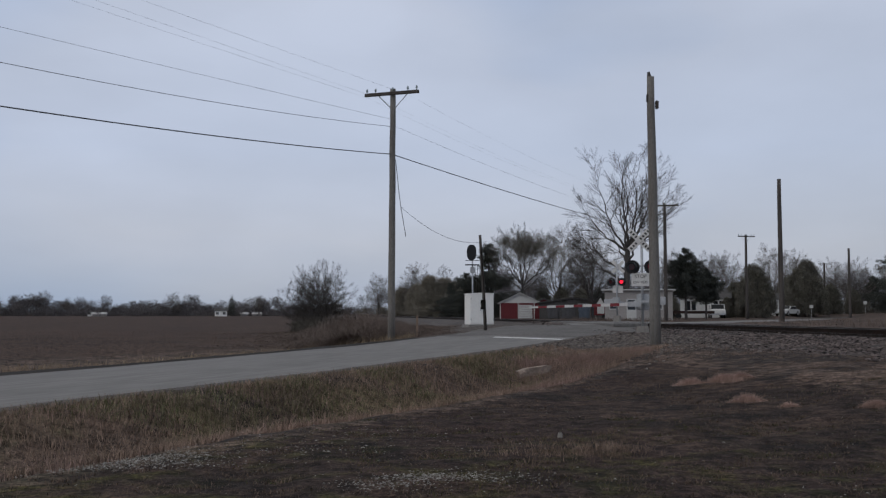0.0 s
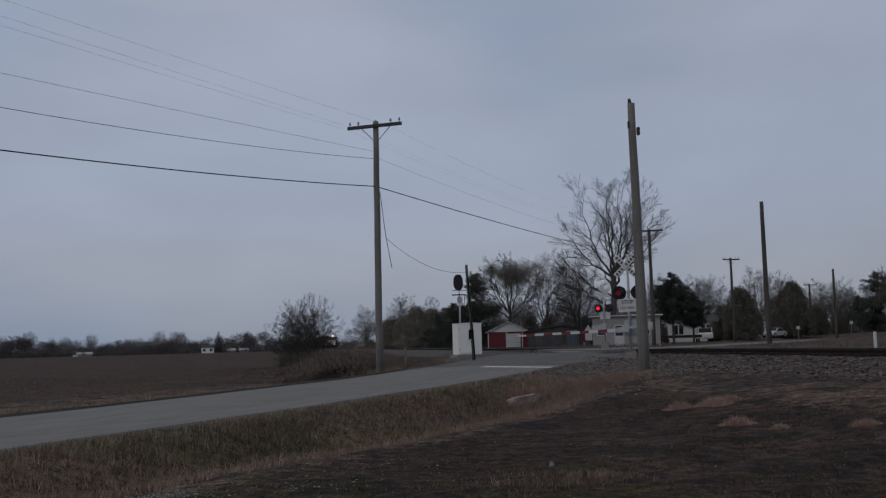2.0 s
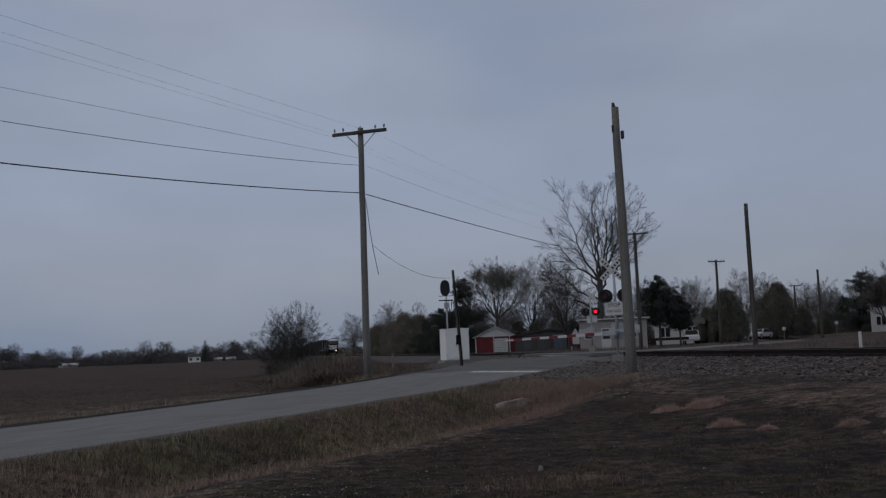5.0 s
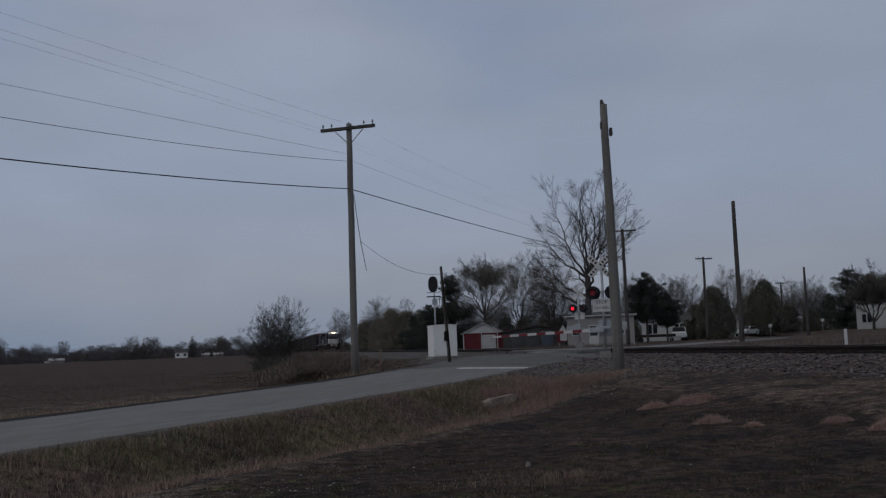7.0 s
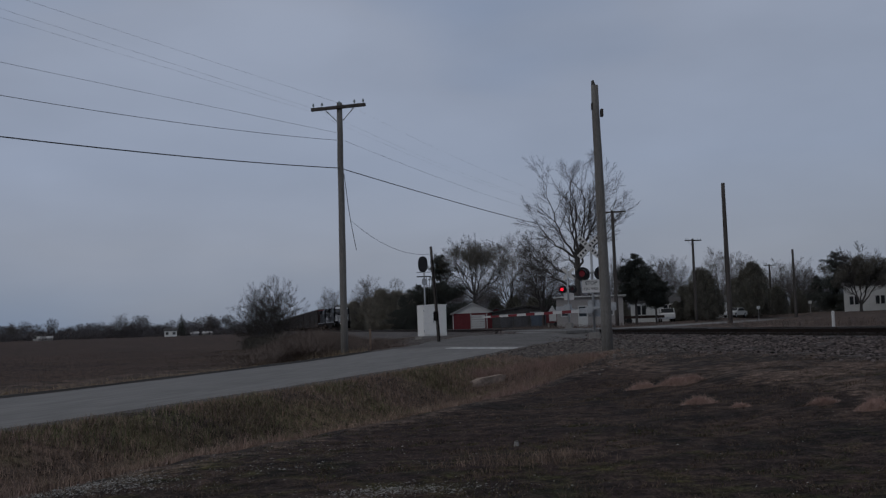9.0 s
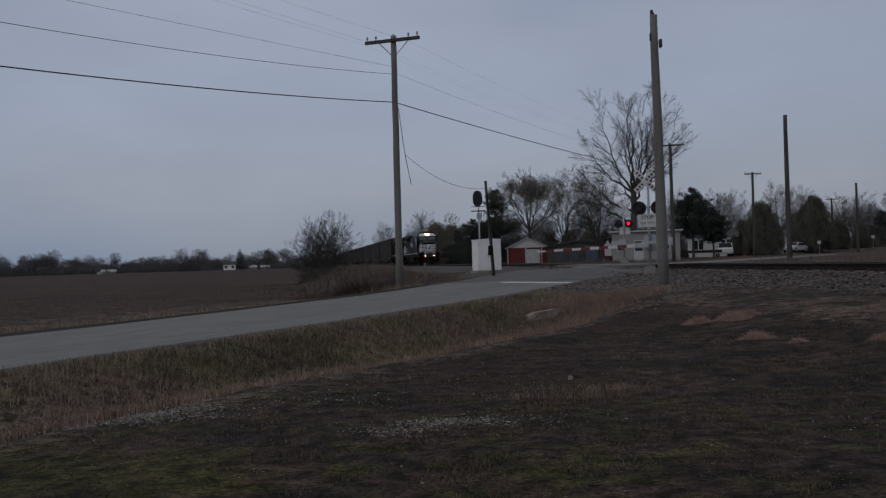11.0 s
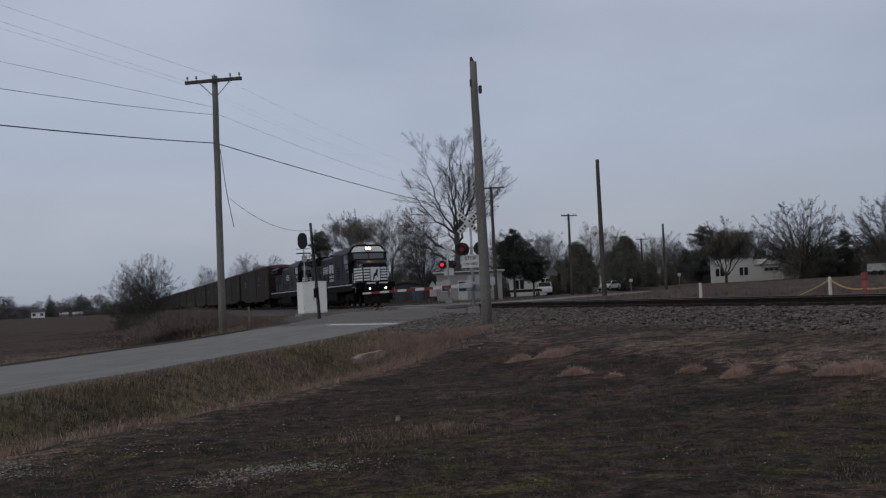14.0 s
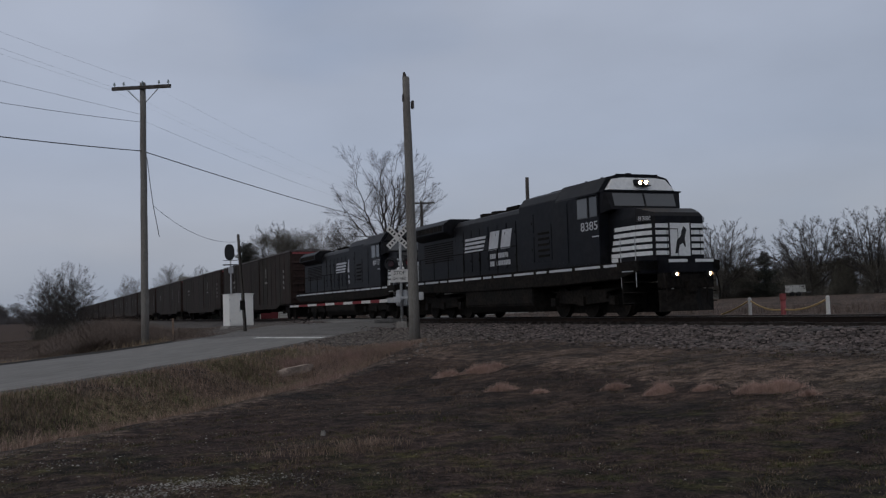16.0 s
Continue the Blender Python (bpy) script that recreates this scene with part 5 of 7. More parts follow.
def limbed_tree(seed, height, label, width, fork=0.3, limbs=7, trunk_r=0.3, tip=0.012, kids=(8, 6, 4), curl=0.30, bend=0.16, ratio=0.42, stems=1, core=0, spread=0.16, belt=(0.04, 0.5), leaf=0.22,
                mat="bark", twig="bark", category="tree"):
    """A leafless tree: limbs sweep out of the trunk and turn upwards, and carry branches, spurs and twigs in turn.
    limbs: how many, or one row each of (height of the fork, bearing, reach, height of the tip), heights as shares of the tree's."""
    rng = random.Random(seed)
    segs = ([], [])

    def noise(k):
        return Vector((rng.gauss(0, k), rng.gauss(0, k), rng.gauss(0, k)))

    def grow(p, d, length, r, level, end_r):
        n = max(3, min(9, int(length / (0.22 + 0.16 * (3 - level)))))
        nodes = []
        for i in range(n):
            d = (d + noise(bend * (0.8, 0.9, 0.7, 0.5)[level]) + Vector((0, 0, curl * (1.0 if level else 0.0) / n * 3))).normalized()
            q = p + d * (length / n)
            r1 = r + (end_r - r) * ((i + 1) / n) ** 0.8
            segs[0 if r1 > trunk_r * 0.2 else 1].append((p, q, r + (end_r - r) * (i / n) ** 0.8 if i else r, r1))
            nodes.append((q, d, r1))
            p = q
        return nodes

    def clothe(nodes, length, level):
        if level >= len(kids):
            return
        count = max(2, round(kids[level] * rng.uniform(0.75, 1.25)))
        spin = rng.uniform(0, 6.283)
        for k in range(count):
            t = (0.22, 0.12, 0.05)[level] + (0.78, 0.86, 0.88)[level] * (k + rng.random()) / count
            q, d, r1 = nodes[min(len(nodes) - 1, int(t * len(nodes)))]
            spin += 2.4 + rng.uniform(-0.5, 0.5)
            u = d.orthogonal().normalized()
            w = d.cross(u)
            side = u * math.cos(spin) + w * math.sin(spin)
            out = Vector((q.x, q.y, 0.6 * (q.z - height * 0.45)))
            side = (side + out * (0.55 / max(0.3, out.length))).normalized()
            side.z = side.z * 0.7 + 0.05
            open_ = math.radians(rng.uniform(28, 62) if level < 2 else rng.uniform(18, 44)) * (1.0 if t < 0.93 else 0.5)
            d2 = (d * math.cos(open_) + side * math.sin(open_)).normalized()
            l2 = length * ratio * (1.0, 1.45, 1.9)[level] * rng.uniform(0.65, 1.2) * (1.22 - 0.62 * t)
            r2 = max(tip * 0.6, r1 * (0.72 - 0.06 * level))
            r2 = min(r2, 0.019 * l2 + tip * 0.25)
            clothe(grow(q, d2, l2, r2, level + 1, max(tip * 0.40, r2 * 0.30)), l2, level + 1)

    roots = []
    for k in range(stems):
        a = 6.283 * k / stems + rng.uniform(-0.4, 0.4)
        out = Vector((math.cos(a), math.sin(a), 0)) * (rng.uniform(0.2, 0.5) if stems > 1 else 0.0)
        p, r = Vector((0, 0, -0.3)), trunk_r * (1.0 if stems == 1 else rng.uniform(0.6, 1.0))
        n = 7
        line = [(p, r)]
        for i in range(n):
            q = p + (Vector((0, 0, 1)) + out + noise(0.05)).normalized() * (height * fork + 0.3) / n
            r1 = r * (0.955 if i else 0.86)
            segs[0].append((p, q, r, r1))
            p, r = q, r1
            line.append((p, r))
        roots.append(line)
    if isinstance(limbs, int):
        rows = []
        for k in range(limbs):
            f = (k + 0.5) / limbs
            rows.append((fork * rng.uniform(0.72, 1.0) if f > 0.25 else fork, 360 * k * 0.382 + rng.uniform(-25, 25), width * 0.5 * (0.12 + 0.88 * f) * rng.uniform(0.75, 1.0), rng.uniform(0.9, 1.0) - 0.45 * f * f))
    else:
        rows = limbs
    for k, (f, bearing, reach, top) in enumerate(rows):
        line = roots[k % stems]
        p, r = line[min(len(line) - 1, max(1, round(f / fork * (len(line) - 1))))]
        a = radians(bearing)
        goal = Vector((math.cos(a) * reach, math.sin(a) * reach, height * top))
        over = goal - p
        # leaves the trunk steeply, bows outwards and ends nearly upright
        ctrl = p + Vector((over.x * 0.62, over.y * 0.62, over.z * 0.34))
        m = 11
        r0 = r * (0.66 if k else 0.85) * min(1.0, 0.62 + 0.4 * over.length / height)
        nodes, last, lr = [], p, r0
        for i in range(1, m + 1):
            t = i / m
            q = p * (1 - t) ** 2 + ctrl * (2 * t * (1 - t)) + goal * t * t + noise(0.016 * height * bend / 0.16) * (0.35 + 0.65 * t)
            r1 = r0 + (tip * 1.3 - r0) * t ** 0.75
            segs[0 if r1 > trunk_r * 0.2 else 1].append((last, q, lr, r1))
            nodes.append((q, (q - last).normalized(), r1))
            last, lr = q, r1
        clothe(nodes, over.length, 0)
    tree = new("tree")
    tagged(tree, label, category)
    for name, rows_, sides, mm in (("trunk", segs[0], 8, mat), ("crown", segs[1], 3, twig)):
        p0, p1 = np.array([list(g[0]) for g in rows_]), np.array([list(g[1]) for g in rows_])
        ob = new(name, frusta(name, p0, p1, np.array([g[2] for g in rows_]), np.array([g[3] for g in rows_]), sides, mm))
        ob.parent = tree
    if core:
        # tangle of suckers, ivy and dead stems in the crown
        rs = np.random.RandomState(seed)
        C = np.stack([rs.normal(0, width * spread, 90), rs.normal(0, width * spread, 90), rs.uniform(*belt, 90) * height], 1)
        ob = new("undergrowth" if belt[0] < 0.2 else "foliage", leaf_cloud("undergrowth", C, rs.uniform(0.05, 0.12, 90) * width, core, leaf, "thicket", seed, 1.0, 1.2, 0.09))
        ob.parent = tree
    return tree


def leaf_cloud(name, centres, radii, count, size, mat, seed, squash=1.0, up=0.0, thin=0.35):
    """Many small leaves or needle sprays scattered in clumps, densest near each clump's shell."""
    rng = np.random.RandomState(seed)
    centres, radii = np.asarray(centres, float), np.asarray(radii, float)
    w = radii ** 2
    idx = rng.choice(len(centres), count, p=w / w.sum())
    d = rng.normal(size=(count, 3))
    d /= np.linalg.norm(d, axis=1)[:, None]
    rr = rng.rand(count) ** 0.45
    P = centres[idx] + d * (radii[idx] * rr)[:, None] * np.array([1, 1, squash])
    a = rng.normal(size=(count, 3)) + d * 0.8 + np.array([0, 0, up])
    a /= np.linalg.norm(a, axis=1)[:, None]
    b = np.cross(a, rng.normal(size=(count, 3)))
    b /= np.linalg.norm(b, axis=1)[:, None]
    s = size * rng.uniform(0.5, 1.4, count)
    V = np.stack([P - b * s[:, None] * thin, P + b * s[:, None] * thin, P + a * s[:, None] * 1.3], 1).reshape(-1, 3)
    V[:, 2] = np.maximum(V[:, 2], 0.0)
    return quick_mesh(name, V, np.arange(count * 3).reshape(-1, 3), mat)


def evergreen(seed, height, width, label, cone=0.85, count=9000, ragged=0.25, clear=0.06, boughs=7):
    rng = random.Random(seed)
    t = new("tree")
    tagged(t, label, "evergreen tree")
    tr = Shape().tube((0, 0, -0.3), (0, 0, height * 0.55), height * 0.022, height * 0.012, 8).tube((0, 0, height * 0.55), (0, 0, height * 0.98), height * 0.012, 0.02, 6)
    part("trunk", tr, "bark", t)
    C, R = [], []
    tiers = max(9, int(height * 1.7))
    for i in range(tiers):
        f = clear + (0.97 - clear) * (i + 0.5) / tiers
        reach = width / 2 * (1 - f) ** cone * rng.uniform(1 - ragged, 1 + ragged * 0.35) + 0.15
        for b in range(boughs):
            a, far, lift = 6.283 * (b + rng.random()) / boughs, reach * rng.uniform(0.5, 1.12), rng.uniform(-0.6, 0.6) * height / tiers
            for k in (0.3, 0.55, 0.78, 1.0):
                C.append((math.cos(a) * far * k, math.sin(a) * far * k, height * f + lift + far * (0.16 * k * k - 0.10 * k) + rng.gauss(0, 0.10)))
                R.append(max(0.16, reach * rng.uniform(0.15, 0.32) * (1.25 - 0.45 * k)))
    C.append((0, 0, height * 0.97))
    R.append(0.22)
    ob = new("crown", leaf_cloud("crown", C, R, int(count * 3.2), height * 0.0150, "needle", seed, 0.75, 0.15, 0.16))
    ob.parent = t
    return t


def shrub_clump(seed, height, width, label, mat="shrub", count=7000, size=0.16, name="shrub"):
    rng = random.Random(seed)
    t = new(name)
    tagged(t, label, "shrub")
    C, R = [], []
    for i in range(900):
        a, f = rng.uniform(0, 6.283), rng.random()
        r = width / 2 * rng.random() ** 0.45 * math.sqrt(max(0.03, 1 - f ** 2.2)) * (0.90 + 0.10 * math.sin(3 * a + 5 * f + seed))
        C.append((math.cos(a) * r, math.sin(a) * r, height * (0.05 + 0.88 * f * rng.uniform(0.9, 1.06))))
        R.append(width * rng.uniform(0.03, 0.085))
    ob = new("crown", leaf_cloud("crown", C, R, count, size, mat, seed, 1.3, 1.5, 0.085))
    ob.parent = t
    st = Shape()
    for i in range(9):
        a = rng.uniform(0, 6.283)
        st.tube((math.cos(a) * 0.2, math.sin(a) * 0.2, -0.2), (math.cos(a) * width * 0.3, math.sin(a) * width * 0.3, height * 0.7), 0.05, 0.02, 5)
    part("stems", st, "bark", t)
    return t


def place(ob, az, r, rz=0.0, sc=1.0, sink=0.1):
    x, y = polar(az, r)
    ob.matrix_basis = pose(x, y, land_z(x, y) - sink, 0, 0, rz) @ Matrix.Diagonal((sc, sc, sc, 1))
    return ob


def again(ob, az, r, rz, sc, label=""):
    x, y = polar(az, r)
    c = copy_thing(ob, pose(x, y, land_z(x, y) - 0.1, 0, 0, rz))
    c.scale = (sc, sc, sc)
    if label:
        c["label"] = label
    return c


def trees():
    # the tall tree: forked low, with two bent limbs hanging out over the yard
    tall = [(0.42, 100, 0.9, 0.95), (0.42, 185, 3.4, 0.92), (0.42, 20, 1.5, 0.96), (0.42, 335, 3.4, 0.90), (0.40, 10, 5.0, 0.70), (0.42, 250, 1.6, 0.90), (0.42, 60, 3.4, 0.80),
            (0.32, 175, 4.9, 0.54), (0.27, 195, 5.5, 0.49), (0.40, 168, 4.8, 0.72), (0.38, 300, 3.6, 0.66), (0.40, 355, 4.6, 0.80), (0.40, 30, 2.6, 0.93), (0.38, 120, 3.5, 0.6)]
    big = limbed_tree(21, 17.3, "tall bare tree with forked limbs and a wide open crown", 12.0, 0.42, tall, 0.44, 0.0115, (12, 8, 6), 0.02, 0.09, 0.33)
    place(big, 10.62, 100, -10, 0.96)
    side = limbed_tree(22, 9.6, "bare spreading tree below the tall one", 7.6, 0.2, 9, 0.2, 0.011, (10, 8, 5), 0.03, 0.10, 0.36)
    place(side, 8.55, 108, 10)
    wide = limbed_tree(33, 12.0, "bare round-crowned tree with dense fine twigs", 10.0, 0.26, 11, 0.24, 0.012, (11, 9, 6), 0.02, 0.09, 0.36, twig="barkpale")
    place(wide, 6.72, 139, 10, 1.02)
    crown = [(0.40, 20, 3.0, 0.93), (0.38, 170, 3.6, 0.92), (0.42, 90, 1.2, 1.0), (0.40, 250, 2.0, 0.98), (0.36, 330, 4.4, 0.84), (0.36, 205, 4.6, 0.85), (0.42, 130, 2.4, 0.96), (0.38, 60, 4.2, 0.88), (0.34, 0, 4.9, 0.72), (0.34, 185, 4.9, 0.72)]
    umbrella = limbed_tree(71, 11.9, "bare tree with ascending limbs and a dense dark umbrella crown", 10.2, 0.38, crown, 0.27, 0.013, (13, 10, 6), 0.03, 0.09, 0.28, core=45000, spread=0.22, belt=(0.72, 0.93), leaf=0.13)
    place(umbrella, 4.6, 133, 30, 0.99)
    again(wide, 8.3, 140, 200, 0.85, "bare grey tree behind the sheds")
    again(wide, 16.0, 172, 60, 0.82, "bare tree beyond the street")
    again(wide, 18.5, 180, 160, 0.92, "bare tree beyond the street")
    again(wide, 19.6, 172, 250, 0.80, "bare pale tree beyond the far poles")
    again(wide, 21.6, 205, 200, 0.8, "bare grey tree at the far side of the street")
    again(wide, 22.7, 190, 20, 0.75, "bare tree at the far side of the street")
    again(wide, 12.9, 160, 290, 0.8, "bare tree behind the pine")
    again(wide, 15.3, 165, 130, 0.8, "bare grey tree behind the pine")
    again(wide, -1.55, 230, 80, 0.95, "bare grey tree far along the track")
    again(wide, -3.75, 290, 190, 0.95, "bare round tree far along the track")
    again(wide, -15.3, 560, 40, 1.0, "bare round tree far across the field")
    again(wide, -10.6, 575, 140, 0.9, "bare grey tree far across the field")
    again(wide, -24.5, 590, 240, 0.85, "bare grey tree far across the field")
    again(wide, -20.9, 580, 300, 0.8, "bare grey tree far across the field")
    # a low fan of limbs that ends in a dome
    fan = [(0.20 - 0.05 * (k % 3), 137.5 * k, 6.9 * math.sqrt((k + 0.5) / 22), 0.34 + 0.66 * math.sqrt(1 - 0.92 * (k + 0.5) / 22)) for k in range(22)]
    dense = limbed_tree(45, 10.6, "bare dark dense-twigged spreading tree", 13.6, 0.20, fan, 0.42, 0.018, (13, 10, 7), 0.0, 0.08, 0.27, core=16000, spread=0.15, belt=(0.05, 0.42), leaf=0.28)
    place(dense, 29.75, 155, 15)
    again(dense, 37.6, 150, 200, 1.03, "bare spreading tree beside the far yard")
    again(dense, 34.4, 152, 110, 0.98, "bare spreading tree beside the far yard")
    again(dense, 27.9, 180, 250, 0.75, "bare tree behind the white house")
    again(dense, 33.2, 190, 300, 0.62, "bare tree behind the far yard")
    bush = limbed_tree(57, 5.2, "bare twiggy bush-like tree at the field edge", 6.0, 0.12, 30, 0.09, 0.0080, (11, 8, 4), 0.0, 0.09, 0.28, stems=7, core=9000, spread=0.13, belt=(0.0, 0.20), leaf=0.16)
    place(bush, -6.95, 76, 20)
    again(bush, -7.9, 79, 140, 0.86, "bare twiggy bush at the field edge")
    again(bush, -7.3, 82, 240, 0.80, "bare twiggy bush at the field edge")
    pine = evergreen(5, 10.6, 9.6, "dark ragged pine behind the crossing cabinet", 0.50, 24000, 0.7, boughs=4)
    place(pine, 2.65, 133, 0, 0.97)
    again(pine, 1.35, 134, 90, 0.60, "small dark spruce behind the track")
    again(pine, 0.45, 150, 30, 0.52, "small dark spruce far behind the track")
    again(pine, 32.0, 158, 200, 0.66, "dark spruce by the far trees")
    pine2 = evergreen(9, 7.7, 5.4, "dark thick pine beyond the crossing", 0.34, 24000, 0.7, 0.34)
    place(pine2, 13.85, 108)
    again(pine2, 14.95, 112, 120, 0.74, "dark lower pine beyond the crossing")
    fork_ = [(0.13, 15, 2.4, 0.88), (0.13, 170, 2.4, 0.9), (0.13, 60, 1.6, 0.95), (0.13, 215, 3.0, 0.8), (0.13, 330, 3.3, 0.78), (0.13, 110, 2.0, 0.86)]
    yardtree = limbed_tree(66, 8.6, "dark dense-crowned tree with a forked trunk before the white house", 7.6, 0.13, fork_, 0.30, 0.018, (11, 8, 5), 0.15, 0.11, 0.36, core=38000, spread=0.22, belt=(0.48, 0.85), leaf=0.20)
    place(yardtree, 25.75, 152)
    again(yardtree, 26.6, 188, 120, 1.0, "dark dense-crowned tree behind the white house")
    again(pine, 24.6, 186, 60, 1.0, "dark ragged pine behind the white house")
    again(pine2, 8.95, 122, 150, 0.5, "small dark evergreen behind the sheds")
    again(pine2, 23.6, 200, 250, 0.9, "dark evergreen beside the white house")
    dome = shrub_clump(7, 6.9, 5.4, "dense dark dome-shaped tree", "shrub", 90000, 0.20, "tree")
    place(dome, 17.55, 132)
    again(dome, 16.5, 142, 50, 0.72, "dense olive-brown tree beside the dome-shaped one")
    again(dome, 20.25, 155, 70, 1.2, "dense dark tree beyond the far poles")
    again(dome, 19.4, 160, 170, 0.9, "dense dark tree beyond the far poles")
    again(dome, 21.5, 165, 260, 0.7, "dense dark tree beyond the far poles")
    again(dome, 22.6, 172, 20, 0.6, "dense dark tree beyond the far poles")
    sapling = shrub_clump(8, 6.9, 6.2, "dense olive-brown thicket tree along the track", "saplings", 70000, 0.20, "tree")
    place(sapling, -2.4, 232, 130)
    for az, r, rz, sc in ((-1.5, 196, 30, 0.95), (-0.75, 180, 210, 1.1), (0.1, 182, 75, 1.05), (0.9, 175, 250, 0.95), (1.7, 168, 310, 0.9)):
        again(sapling, az, r, rz, sc)
    again(dome, 30.0, 178, 140, 0.66, "dense dark shrub behind the white house")
    again(dome, 30.6, 165, 40, 0.68, "dense dark shrub below the spreading tree")
    again(dome, 31.3, 166, 240, 0.7, "dense dark shrub below the spreading tree")
    again(dome, 29.0, 172, 310, 0.6, "dense dark shrub behind the white house")
    again(dome, 8.0, 132, 300, 0.6, "dense dark shrub behind the sheds")
    again(dome, 6.9, 135, 120, 0.62, "dense olive shrub behind the sheds")
    again(dome, 5.8, 136, 20, 0.6, "dense dark shrub behind the garage")
    again(dome, 36.0, 150, 20, 0.75, "dense dark shrub below the far trees")
    again(dome, 12.9, 130, 20, 0.5, "dense dark shrub beside the pine")
    again(dome, 16.05, 133, 80, 0.40, "low dark shrub before the white cottage")


trees()
poles()
crossing()
train()


# ---------------------------------------------------------------- grass and brush
def blades(name, xy, height, width, mat, seed, label, category, lean=0.5, sink=0.02):
    """Single bent blades: two joined triangles each, set on the ground."""
    rng = np.random.RandomState(seed)
    n = len(xy)
    z = land(xy[:, 0], xy[:, 1])[0] - sink
    a = rng.uniform(0, 6.283, n)
    h = height * rng.uniform(0.45, 1.25, n)
    w = width * rng.uniform(0.6, 1.3, n)
    side = np.stack([np.cos(a), np.sin(a), np.zeros(n)], 1)
    out = np.stack([-np.sin(a), np.cos(a), np.zeros(n)], 1)
    b = np.stack([xy[:, 0], xy[:, 1], z], 1)
    bend = (lean * rng.uniform(-1, 1, n) * h)[:, None]
    up = np.zeros((n, 3))
    up[:, 2] = h
    mid = b + up * 0.55 + out * bend * 0.35
    tip = b + up + out * bend + side * (rng.uniform(-0.3, 0.3, n) * h)[:, None]
    V = np.stack([b - side * w[:, None] / 2, b + side * w[:, None] / 2, mid + side * w[:, None] * 0.35, mid - side * w[:, None] * 0.35, tip], 1).reshape(-1, 3)
    k = np.arange(n)[:, None] * 5
    F = np.concatenate([k + np.array([[0, 1, 2]]), k + np.array([[0, 2, 3]]), k + np.array([[3, 2, 4]])])
    return tagged(new(name, quick_mesh(name, V, F, mat)), label, category, kind="stuff")


def scatter(n, seed, m=None, q=None, box=None):
    rng = np.random.RandomState(seed)
    if box:
        return np.stack([rng.uniform(box[0], box[1], n), rng.uniform(box[2], box[3], n)], 1)
    mm, qq = rng.uniform(*m, n), rng.uniform(*q, n)
    return RM[None] * mm[:, None] + RD[None] * qq[:, None]


def clumpy(xy, seed, scale, cut, soft=0.15):
    """Keep points where slow waves are high, so that growth comes in patches."""
    rng = np.random.RandomState(seed)
    f = np.zeros(len(xy))
    for k in range(7):
        a, w = rng.uniform(0, 6.283), scale * rng.uniform(0.5, 2.0)
        f += np.sin((xy[:, 0] * math.cos(a) + xy[:, 1] * math.sin(a)) * w + rng.uniform(0, 6.283))
    f = f / 3.2
    return xy[rng.uniform(-soft, soft, len(xy)) + f > cut]


def heap(centres, radius, per, seed, aspect=1.0):
    rng = np.random.RandomState(seed)
    out = []
    for x, y in centres:
        r = radius * rng.uniform(0.6, 1.3)
        p = rng.normal(0, 0.5, (int(per * rng.uniform(0.6, 1.4)), 2)) * np.array([r * aspect, r])
        out.append(p + np.array([[x, y]]))
    return np.concatenate(out)


def mounds(spots, per, seed):
    """Round tufts: points round each centre, and a height for each that falls off to the rim."""
    rng = np.random.RandomState(seed)
    P, H = [], []
    for x, y, w, h in spots:
        d = rng.normal(0, 0.42, (int(per * w), 2))
        P.append(d * np.array([w / 2, w * 0.35]) + np.array([[x, y]]))
        H.append(h * 0.85 * np.exp(-(d ** 2).sum(1) * 1.3) * rng.uniform(0.5, 1.2, len(d)))
    return np.concatenate(P), np.concatenate(H)


TUFTS = [(5.2, 20.9, 0.8, 0.2), (5.9, 20.8, 0.95, 0.26), (6.35, 21.2, 0.7, 0.2), (5.3, 17.3, 0.75, 0.2), (5.72, 16.4, 0.45, 0.12), (6.8, 15.6, 0.65, 0.16), (7.0, 14.4, 0.65, 0.18), (7.2, 14.7, 0.5, 0.22), (7.6, 14.0, 0.6, 0.16), (7.9, 13.1, 0.9, 0.2), (8.25, 12.9, 0.9, 0.25), (8.2, 12.2, 0.5, 0.14)]


def chips(name, xy, size, mat, seed, label, category):
    """Small flattened scraps lying on the ground: leaves, straw and chips of stone."""
    rng = np.random.RandomState(seed)
    n = len(xy)
    z = land(xy[:, 0], xy[:, 1])[0] + rng.uniform(0.004, 0.03, n)
    r = size * rng.uniform(0.4, 1.3, n) * np.where(rng.rand(n) < 0.04, 1.8, 1.0)
    slim, ang = rng.uniform(0.18, 0.6, n), rng.normal(0, 0.9, n)
    V = []
    for dx, dy, dz in ((-1, -0.6, 0), (1, -0.7, 0.1), (1.1, 0.6, 0), (-0.8, 0.7, 0.1), (0, 0, 0.45)):
        x = (dx * np.cos(ang) - dy * slim * np.sin(ang)) * r
        y = (dx * np.sin(ang) + dy * slim * np.cos(ang)) * r
        V.append(np.stack([xy[:, 0] + x, xy[:, 1] + y, z + dz * r * rng.uniform(0.3, 1.6, n)], 1))
    V = np.stack(V, 1).reshape(-1, 3)
    k = np.arange(n)[:, None] * 5
    F = np.concatenate([k + np.array([[a, b, 4]]) for a, b in ((0, 1), (1, 2), (2, 3), (3, 0))])
    return tagged(new(name, quick_mesh(name, V, F, mat)), label, category, kind="stuff")


